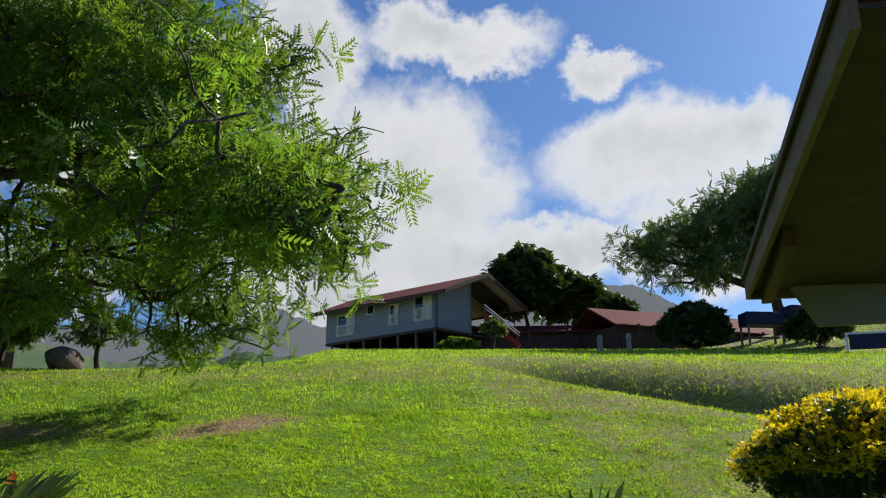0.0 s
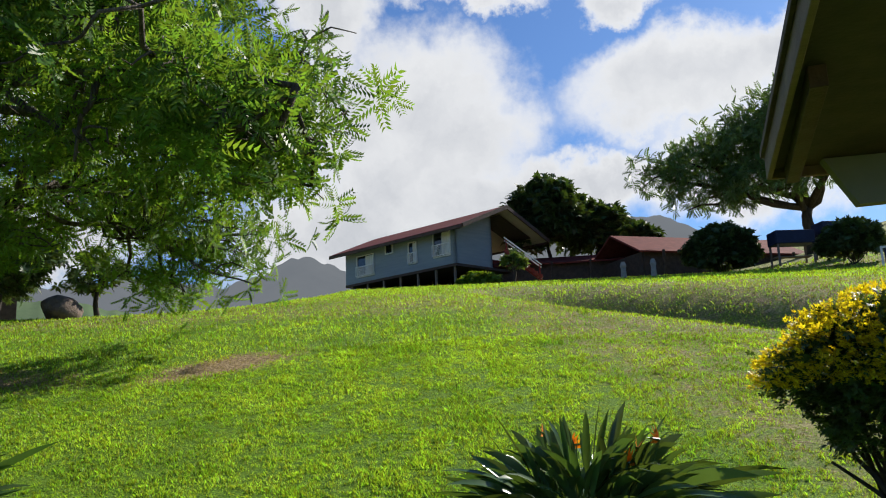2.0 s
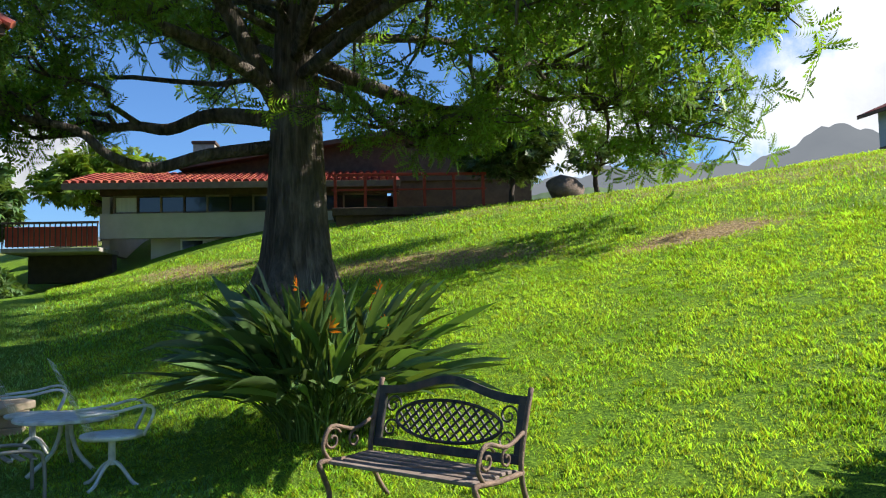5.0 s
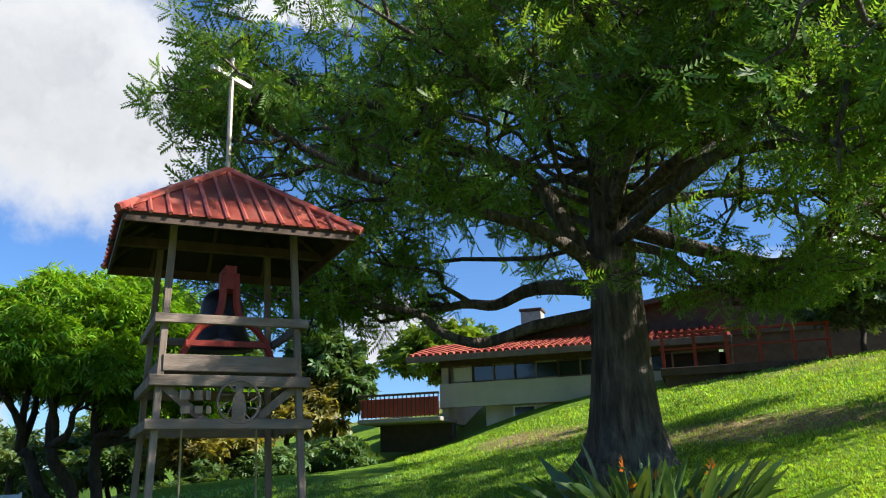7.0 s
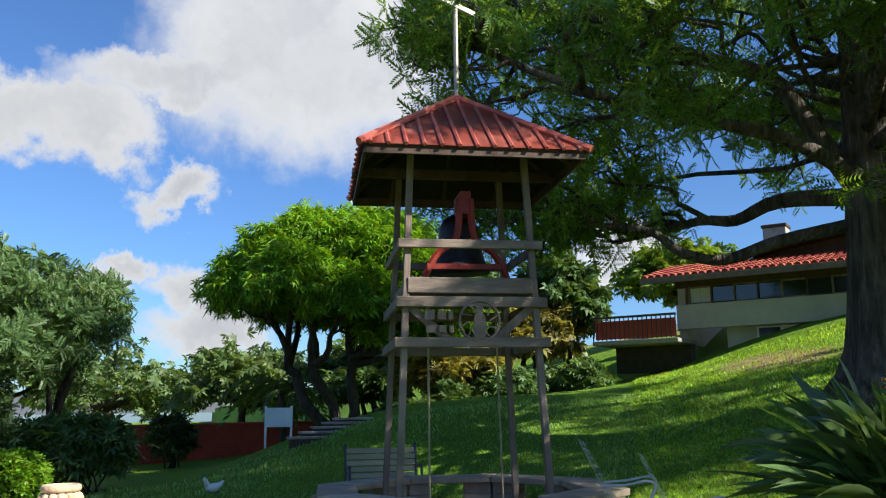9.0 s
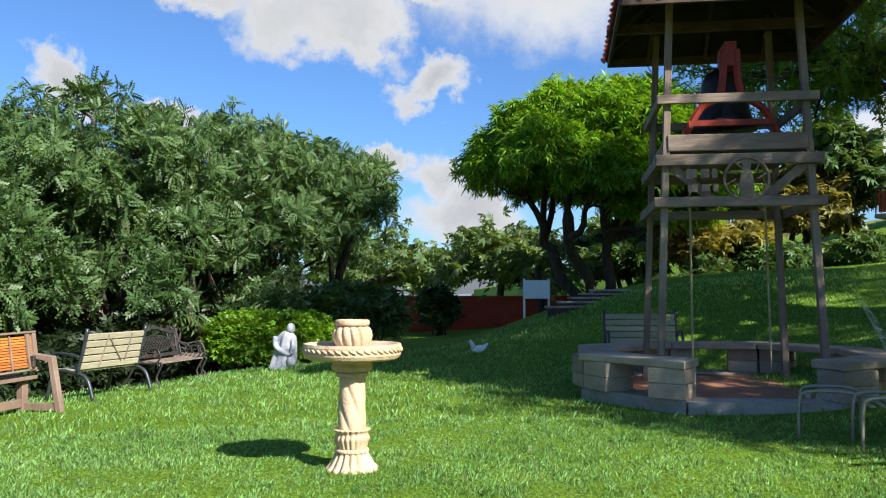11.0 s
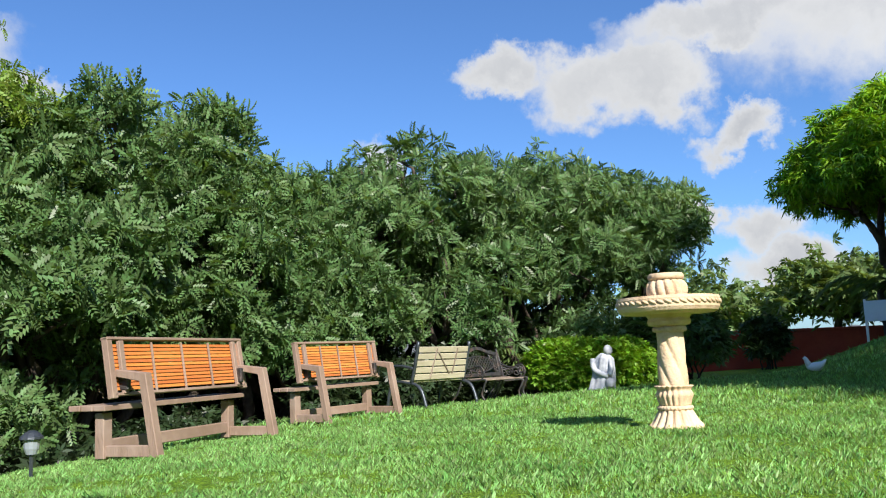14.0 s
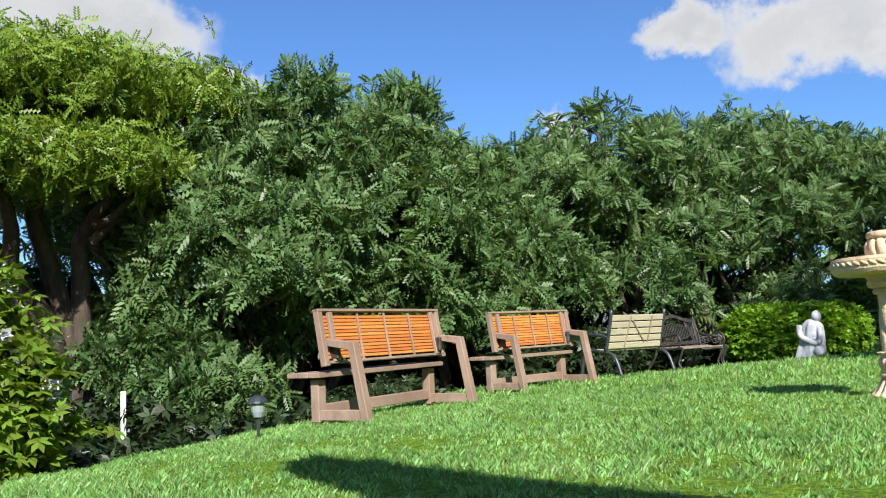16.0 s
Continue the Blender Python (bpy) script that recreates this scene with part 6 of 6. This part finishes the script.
def slat_bench():
    ax, ay, bx, by = -10.0, -2.55, -11.1, -2.2
    L = math.hypot(bx - ax, by - ay)
    t = thing("park_bench", pose(ax, ay, h(ax, ay) - 0.01, 0, 0, math.degrees(math.atan2(by - ay, bx - ax))), "bleached wooden slat bench with grey iron ends", "bench")
    back = new("backrest")
    back.parent, back.matrix_local = t, pose(0, 0.1, 0.4, 14, 0, 0)
    for k in range(5):
        part("slat", boxed((L, 0.03, 0.08), (L / 2, 0, 0.06 + k * 0.1), bevel=0.004), M_PALEWOOD, back)
    bm = bmesh.new()
    tube(bm, [(L * 0.3, -0.02, 0.05), (L * 0.36, -0.02, 0.48)], 0.012, 5)
    tube(bm, [(L * 0.72, -0.02, 0.1), (L * 0.76, -0.02, 0.48)], 0.012, 5)
    tube(bm, [(L * 0.4, -0.02, 0.42), (L * 0.66, -0.02, 0.1)], 0.012, 5)
    part("brace", bm, M_GREYWOOD, back)
    seat = new("seat")
    seat.parent, seat.matrix_local = t, pose(0, 0, 0.4)
    for k in range(4):
        part("slat", boxed((L, 0.09, 0.03), (L / 2, 0.16 + k * 0.105, 0), bevel=0.004), M_PALEWOOD, seat)
    for x in (0.0, L):
        bm = bmesh.new()
        tube(bm, smooth_line([(x, -0.16, 0), (x, -0.04, 0.3), (x, 0.2, 0.38), (x, 0.5, 0.36), (x, 0.62, 0.0)], 5), 0.026, 7)
        tube(bm, smooth_line([(x, 0.12, 0.36), (x, 0.02, 0.7), (x, -0.04, 0.96)], 4), 0.026, 7)
        tube(bm, smooth_line([(x, 0.06, 0.58), (x, 0.3, 0.62), (x, 0.52, 0.6), (x, 0.56, 0.36)], 4), 0.022, 7)
        part("iron_end", bm, M_LAMP, t, "grey curved iron end frame", True)
    return t


park = slat_bench()
far_bench = copy_thing(park, pose(-13.0, 5.9, h(-13.0, 5.9) - 0.01, 0, 0, 268))
tagged(far_bench, "bleached slat bench with curved iron ends beyond the stone ring", "bench")


def iron_bench():
    # local x from its east end to the west, +y towards the sitter's back
    L = 1.2
    t = thing("iron_bench", pose(-3.08, 6.98, h(-2.5, 7.0) - 0.03, 0, 1.5, 0), "black cast-iron garden bench with a lattice back and scrolled arms", "bench")
    back = new("backrest")
    back.parent, back.matrix_local = t, pose(0, 0.06, 0.42, -12, 0, 0)
    top = lambda x: 0.38 + 0.1 * math.exp(-((x / L - 0.5) / 0.24) ** 2)
    bm = bmesh.new()
    n = 22
    rows = []
    for i in range(n + 1):
        x = L * i / n
        rows.append([bm.verts.new((x, y, top(x) + d)) for y, d in ((-0.02, 0), (0.02, 0), (0.02, 0.055), (-0.02, 0.055))])
    for a, b in zip(rows, rows[1:]):
        for j in range(4):
            bm.faces.new((a[j], a[(j + 1) % 4], b[(j + 1) % 4], b[j]))
    bm.faces.new(rows[0]), bm.faces.new(rows[-1])
    bmesh.ops.recalc_face_normals(bm, faces=bm.faces)
    part("top_rail", bm, M_IRON, back)
    part("lower_rail", boxed((L, 0.04, 0.06), (L / 2, 0, 0.05), bevel=0.006), M_IRON, back)
    for x in (0.03, L - 0.03):
        part("stile", boxed((0.06, 0.035, 0.34), (x, 0, 0.22), bevel=0.006), M_IRON, back)
    bm = bmesh.new()
    hz = lambda x: 0.135 * math.sqrt(max(0, 1 - ((x - L / 2) / 0.43) ** 2))
    mid = 0.235
    ring = [(L / 2 + 0.43 * math.cos(a), 0, mid + 0.135 * math.sin(a)) for a in (2 * math.pi * k / 32 for k in range(33))]
    tube(bm, ring, 0.012, 5)
    for k in range(-9, 10):
        for s in (-1, 1):
            pts = []
            for j in range(-20, 21):
                q = j * 0.011
                x, zz = L / 2 + k * 0.075 + s * q, q
                if abs(zz) <= hz(x):
                    pts.append((x, 0, mid + zz))
            if len(pts) > 2:
                tube(bm, [pts[0], pts[-1]], 0.009, 4)
    for cx in (0.13, L - 0.13):
        for cz in (0.15, 0.31):
            tube(bm, [(p[1], 0, p[2]) for p in spiral(cx, cz, 0.07, 0.015, 0, 8, 18)], 0.008, 4)
    part("lattice", bm, M_IRON, back, "cast-iron lattice with scrolls")
    seat = new("seat")
    seat.parent, seat.matrix_local = t, pose(0, 0, 0.4)
    for k in range(7):
        part("slat", boxed((L - 0.04, 0.05, 0.022), (L / 2, 0.03 - k * 0.068, 0.012 * math.sin(k)), bevel=0.004), M_GREYBEAM, seat)
    for x in (-0.01, L + 0.01):
        bm = bmesh.new()
        tube(bm, smooth_line([(x, 0.3, 0.0), (x, 0.12, 0.2), (x, 0.04, 0.42), (x, 0.1, 0.7), (x, 0.17, 0.9)], 5), 0.018, 6)
        tube(bm, smooth_line([(x, -0.48, 0.0), (x, -0.36, 0.16), (x, -0.42, 0.32), (x, -0.44, 0.4), (x, -0.2, 0.39), (x, 0.06, 0.4)], 5), 0.018, 6)
        tube(bm, smooth_line([(x, -0.36, 0.4), (x, -0.42, 0.5), (x, -0.34, 0.62), (x, -0.12, 0.58), (x, 0.07, 0.64)], 5), 0.014, 6)
        tube(bm, [(x, p[1], p[2]) for p in spiral(-0.33, 0.53, 0.085, 0.015, 0.5, 9, 22)], 0.01, 5)
        tube(bm, [(x, p[1], p[2]) for p in spiral(-0.12, 0.51, 0.06, 0.012, 1.5, 9, 20)], 0.009, 5)
        part("end_frame", bm, M_RUST, t, "rusty scrolled cast-iron end", True)
    return t


iron = iron_bench()
for x, y, turn in ((-11.9, -2.6, 165), (-13.3, -2.5, 195)):
    other = copy_thing(iron, pose(x, y, h(x, y) - 0.02, 0, 0, turn))
    for piece in other.children:
        if piece.data and piece.name.startswith("end_frame"):
            piece.data = piece.data.copy()
            piece.data.materials[0] = M_IRON
    tagged(other, "dark cast-iron bench standing in the shade of the trees", "bench", "iron benches in the shade")


# ---- white garden furniture ----
def curved_chair(x, y, turn, label, z=None):
    t = thing("garden_chair", pose(x, y, h(x, y) - 0.01 if z is None else z, 0, 0, turn), label, "chair", "white garden furniture")
    # faces local +x
    bm = bmesh.new()
    n, rows = 12, 8
    grid = []
    for j in range(rows):
        u = j / (rows - 1)
        w = 0.25 * (1 - 0.25 * u ** 3)
        grid.append([bm.verts.new((-0.2 - 0.3 * u + 0.06 * (i / (n - 1) * 2 - 1) ** 2, w * (i / (n - 1) * 2 - 1), 0.44 + 0.6 * u + 0.05 * u * (1 - (i / (n - 1) * 2 - 1) ** 2))) for i in range(n)])
    for a, b in zip(grid, grid[1:]):
        for i in range(n - 1):
            bm.faces.new((a[i], a[i + 1], b[i + 1], b[i]))
    bmesh.ops.wireframe(bm, faces=bm.faces[:], thickness=0.012, use_replace=True)
    part("backrest", bm, M_WHITEMETAL, t, "open white metal mesh back")
    bm = bmesh.new()
    lathe(bm, [(0.24, 0.4), (0.26, 0.42), (0.25, 0.44), (0.1, 0.45)], 24)
    part("seat", bm, M_WHITEMETAL, t, smooth=True)
    for s in (-1, 1):
        part("armrest", tube(bmesh.new(), smooth_line([(-0.26, s * 0.24, 0.62), (0.0, s * 0.29, 0.64), (0.22, s * 0.28, 0.68), (0.3, s * 0.26, 0.62), (0.22, s * 0.25, 0.43)], 5), 0.014, 6), M_WHITEMETAL, t, smooth=True)
    part("stem", tube(bmesh.new(), [(0, 0, 0.18), (0, 0, 0.41)], 0.03, 8), M_WHITEMETAL, t)
    for k in range(4):
        a = math.pi / 4 + k * math.pi / 2
        c, s = math.cos(a), math.sin(a)
        part("leg", tube(bmesh.new(), smooth_line([(0, 0, 0.22), (0.1 * c, 0.1 * s, 0.16), (0.2 * c, 0.2 * s, 0.05), (0.28 * c, 0.28 * s, 0.01)], 4), 0.016, 6), M_WHITEMETAL, t, smooth=True)


def white_table(x, y, label):
    t = thing("garden_table", pose(x, y, h(x, y) - 0.01, 0, 0, 20), label, "table", "white garden furniture")
    bm = bmesh.new()
    lathe(bm, [(0.42, 0.47), (0.45, 0.48), (0.45, 0.5), (0.43, 0.515), (0.2, 0.51)], 32)
    part("tabletop", bm, M_WHITEMETAL, t, smooth=False)
    for k in range(3):
        a = 2 * math.pi * k / 3
        c, s = math.cos(a), math.sin(a)
        part("leg", tube(bmesh.new(), smooth_line([(0.05 * c, 0.05 * s, 0.48), (0.06 * c, 0.06 * s, 0.34), (0.14 * c, 0.14 * s, 0.17), (0.34 * c, 0.34 * s, 0.0)], 5), 0.02, 6), M_WHITEMETAL, t, smooth=True)


def tube_stool(x, y, turn, label):
    t = thing("tube_stool", pose(x, y, h(x, y) - 0.01, 0, 0, turn), label, "stool", "grey tube stools")
    for s in (-1, 1):
        part("leg_hoop", tube(bmesh.new(), smooth_line([(-0.26, s * 0.22, 0), (-0.25, s * 0.22, 0.32), (-0.18, s * 0.22, 0.42), (0.18, s * 0.22, 0.42), (0.25, s * 0.22, 0.32), (0.26, s * 0.22, 0)], 5), 0.016, 7), M_GREYMETAL, t, smooth=True)
    for k in range(5):
        part("bar", boxed((0.045, 0.46, 0.015), (-0.18 + k * 0.09, 0, 0.36), bevel=0.003), M_GREYMETAL, t)


curved_chair(-7.45, 6.9, 60, "white mesh-backed metal chair on the shaded lawn")
curved_chair(-5.65, 6.65, 64, "white mesh-backed swivel chair beside a flowering clump")
white_table(-6.55, 6.75, "round white metal garden table in the shade")
tube_stool(-6.75, 5.75, 68, "grey tubular metal stool on the lawn")
tube_stool(-6.15, 6.0, 75, "grey tubular metal stool on the lawn")


# ---- bird-of-paradise clumps ----
def paddle(bm, length, wide, lean, a, rs, foot):
    """One leaf on its stalk."""
    c, s = math.cos(a), math.sin(a)
    roll = rs.normal(0, 1.0)
    droop = rs.uniform(-0.05, 0.22)
    ct, st = math.cos(roll), math.sin(roll)
    prev = None
    n = 10
    for i in range(n + 1):
        u = i / n
        r = length * (lean * u ** 1.5)
        z = length * (u - 0.4 * lean * u * u - droop * u ** 4)
        k = max(0.0, (u - 0.5) / 0.5)
        w = 0.007 + wide * 1.9 * k ** 0.7 * (1 - k) ** 0.85 if k < 1 else 0.001
        p = Vector((foot[0] + c * r, foot[1] + s * r, z))
        side = Vector((-s * ct - c * st * 0.5, c * ct - s * st * 0.5, st)) * w
        fold = Vector((c * -0.3, s * -0.3, 0.35)) * w
        row = [bm.verts.new(p - side + fold), bm.verts.new(p), bm.verts.new(p + side + fold)]
        if prev:
            bm.faces.new((prev[0], row[0], row[1], prev[1]))
            bm.faces.new((prev[1], row[1], row[2], prev[2]))
        prev = row


def strelitzia(x, y, radius, tall, leaves, seed, flowers, label):
    rs = np.random.RandomState(seed)
    t = thing("bird_of_paradise", pose(x, y, h(x, y) - 0.03), label, "flowering plant", "bird-of-paradise clumps")
    bm = bmesh.new()
    for k in range(leaves):
        a, f = rs.uniform(0, 2 * math.pi), rs.rand() ** 0.5
        foot = (math.cos(a) * radius * 0.28 * f, math.sin(a) * radius * 0.28 * f)
        low = rs.rand() < 0.35
        ln = tall * (rs.uniform(0.55, 0.8) if low else rs.uniform(0.75, 1.12))
        lean = (0.95 if low else rs.uniform(0.1, 0.75)) * (0.5 + 0.5 * f) * radius / tall * 1.3
        paddle(bm, ln, rs.uniform(0.032, 0.066), lean, a + rs.normal(0, 0.9), rs, foot)
    part("leaves", bm, M_STRELITZIA, t, smooth=True)
    for k in range(flowers):
        a = rs.uniform(0, 2 * math.pi)
        r = radius * rs.uniform(0.15, 0.6)
        top = Vector((r * math.cos(a), r * math.sin(a), tall * rs.uniform(0.6, 0.85)))
        fl = new("flower")
        fl.parent = t
        part("stalk", tube(bmesh.new(), [(top.x * 0.4, top.y * 0.4, 0.1), (top.x * 0.8, top.y * 0.8, top.z * 0.6), top], 0.009, 5), M_STRELITZIA, fl)
        bm = bmesh.new()
        b = rs.uniform(0, 6.28)
        for j in range(5):
            d = Vector((math.cos(b) * (0.4 + 0.22 * j), math.sin(b) * (0.4 + 0.22 * j), 1.1 - 0.32 * j)).normalized()
            q = d.cross(Vector((-math.sin(b), math.cos(b), 0.2))).normalized() * 0.018
            v = [bm.verts.new(top), bm.verts.new(top + d * 0.05 + q), bm.verts.new(top + d * 0.13), bm.verts.new(top + d * 0.05 - q)]
            bm.faces.new(v)
        part("petals", bm, M_ORANGE, fl, "bright orange petals")
        part("beak", tube(bmesh.new(), [top, top + Vector((math.cos(b), math.sin(b), 0.15)) * 0.16], [0.014, 0.003], 6), M_STRELITZIA, fl)


strelitzia(1.35, 8.5, 1.35, 1.15, 430, 3, 7, "bird-of-paradise clump with dark paddle leaves and orange flowers")
strelitzia(-4.6, 8.1, 1.5, 1.6, 520, 5, 9, "large bird-of-paradise clump behind the iron bench, orange flowers")


# ---- small garden things ----
def statue(x, y):
    """A draped, bowed figure in one plain mesh."""
    bm = bmesh.new()
    lathe(bm, [(0.27, 0.0), (0.27, 0.04), (0.23, 0.07), (0.22, 0.2), (0.19, 0.38), (0.18, 0.5), (0.165, 0.6), (0.1, 0.68), (0.06, 0.71)], 40,
          lambda a, z: 1 + (0.11 * math.sin(5 * a + 4 * z) + 0.06 * math.sin(11 * a - 3 * z)) * (z > 0.05))
    for v in bm.verts:
        v.co.y += 0.1 * math.sin(v.co.z * 2.2)
        v.co.x *= 0.9
    head = bmesh.ops.create_icosphere(bm, subdivisions=2, radius=0.085, matrix=pose(0.03, 0.17, 0.75))["verts"]
    for v in head:
        v.co.z += 0.3 * max(0, v.co.z - 0.75)
    tube(bm, smooth_line([(0.05, -0.12, 0.6), (0.14, -0.08, 0.42), (0.2, 0.1, 0.32), (0.17, 0.17, 0.3)], 4), 0.05, 8)
    tube(bm, smooth_line([(0.06, 0.2, 0.58), (0.15, 0.24, 0.42), (0.19, 0.2, 0.3)], 4), 0.045, 8)
    bmesh.ops.create_icosphere(bm, subdivisions=2, radius=0.1, matrix=pose(0.16, 0.2, 0.16))
    me = bpy.data.meshes.new("statue")
    bm.to_mesh(me)
    bm.free()
    ob = link("statue", me, M_STATUE, smooth=True)
    ob.matrix_world = pose(x, y, h(x, y) - 0.02)
    tagged(ob, "bluish white stone statue of a draped bowed figure on the lawn", "statue")


statue(-14.6, -0.95)


def garden_bird(x, y):
    bm = bmesh.new()
    bmesh.ops.create_icosphere(bm, subdivisions=2, radius=0.13)
    for v in bm.verts:
        v.co.x *= 0.7
        v.co.z = v.co.z * 0.62 + 0.1 + (0.12 * max(0, v.co.y - 0.05) / 0.08 if v.co.y > 0.06 else 0)
        v.co.y *= 1.35
    tube(bm, [(0, -0.12, 0.12), (0, -0.17, 0.24), (0, -0.2, 0.27)], [0.06, 0.035, 0.03], 8)
    me = bpy.data.meshes.new("bird_ornament")
    bm.to_mesh(me)
    bm.free()
    ob = link("bird_ornament", me, M_WHITE, smooth=True)
    ob.matrix_world = pose(x, y, h(x, y))
    tagged(ob, "small white garden bird ornament on the shaded lawn", "ornament")


garden_bird(-15.4, 2.72)


def path_lamp(x, y, turn=0):
    t = thing("path_lamp", pose(x, y, h(x, y)), "small grey solar path lamp in the grass", "garden lamp", "path lamps")
    part("stake", tube(bmesh.new(), [(0, 0, -0.05), (0, 0, 0.16)], 0.014, 6), M_LAMP, t)
    part("glass", lathe(bmesh.new(), [(0.035, 0.16), (0.05, 0.2), (0.055, 0.26), (0.05, 0.27)], 12), M_LAMPGLASS, t)
    part("cap", lathe(bmesh.new(), [(0.08, 0.265), (0.078, 0.28), (0.05, 0.31), (0.02, 0.325)], 12), M_LAMP, t)


path_lamp(-3.4, -2.5)
path_lamp(-9.3, -3.0)


def notice_board(x, y):
    t = thing("notice_board", pose(x, y, h(x, y), 0, 0, 88), "pale blue notice board on two posts by the path", "sign")
    part("board", boxed((0.72, 0.05, 0.5), (0, 0, 0.7), bevel=0.01), M_BLUESIGN, t)
    for s in (-1, 1):
        part("post", boxed((0.06, 0.06, 1.15), (s * 0.33, 0.02, 0.42), bevel=0.006), M_WHITE, t)


notice_board(-21.9, 4.35)


def red_wall():
    t = thing("wall_west", pose(-28.0, 2.8, -0.6, 0, 0, 114), "long low red painted garden wall", "wall", kind="structure")
    part("wall_body", boxed((11, 0.25, 2.7), (0.8, 0, 0.35), bevel=0.02), M_REDWALL, t)
    part("coping", boxed((11.1, 0.35, 0.1), (0.8, 0, 1.72), bevel=0.02), M_REDWALL, t)


red_wall()


def garden_steps():
    t = thing("garden_steps", pose(-27.0, 6.0, 0, 0, 0, 20), "grey concrete steps set into the grass slope", "steps", kind="structure")
    inv = t.matrix_world.inverted()
    for k in range(5):
        x, y = -17.9 - 0.36 * k, 4.7 + 0.3 * k
        z = h(x, y) + 0.1
        part("tread", boxed((0.36, 0.95, 0.05), (inv @ Vector((x, y, z)))[:], (0, 0, -12), bevel=0.01), M_CONCRETE, t)
        part("riser", boxed((0.08, 0.9, 0.24), (inv @ Vector((x + 0.12, y, z - 0.14)))[:], (0, 0, -12), bevel=0.01), M_BROWNTRIM, t, "dark timber riser")


garden_steps()

stub = thing("marker_post", pose(-4.6, -6.0, h(-4.6, -6.0)), "thin white wooden marker post below the lawn", "post")
part("stick", boxed((0.045, 0.045, 0.95), (0, 0, 0.46), bevel=0.004), M_WHITE, stub)

for x, y, tall, label in ((8.6, 46.0, 0.9, "small pale stone ornament on the upper lawn"), (10.3, 46.5, 1.0, "short pale post on the upper lawn")):
    post = thing("garden_post", pose(x, y, h(x, y)), label, "garden post", "posts on the upper lawn")
    part("shaft", lathe(bmesh.new(), [(0.2, 0), (0.16, 0.1), (0.13, tall * 0.6), (0.18, tall * 0.75), (0.1, tall)], 10), M_CONCRETE, post)

# golden tips of the bush by the eave; their yellow paints its backlit rim
rs = np.random.RandomState(5)
p, d = crown_points([((0, 0, 1.88 - h(3.76, 7.85)), (0.99, 0.92, 0.57))], 7000, rs, 0.97, 0.35, 5, 0.03)
v, f = scatter(whorl(6, 0.03, 0.014, 0.1, 5), p, d + np.array([0, 0, 0.6]), rs, tilt=0.5)
tagged(raw("tip_foliage", v, f, M_LEAF_YELLOW, gold, "golden yellow tips for the backlit rim"), kind="stuff")
p, d = crown_points([((0, 0, 0.2 - h(-1.75, -3.7)), (0.75, 0.65, 0.9)), ((0.2, -0.1, 0.85 - h(-1.75, -3.7)), (0.6, 0.55, 0.65))], 520, rs, 0.95, -0.4, 6, 0.03)
v, f = scatter(whorl(5, 0.055, 0.04, 0.05, 5), p, d, rs, tilt=0.8)
raw("blossom", v, f, M_PURPLE, plum, "pale lilac flower heads")
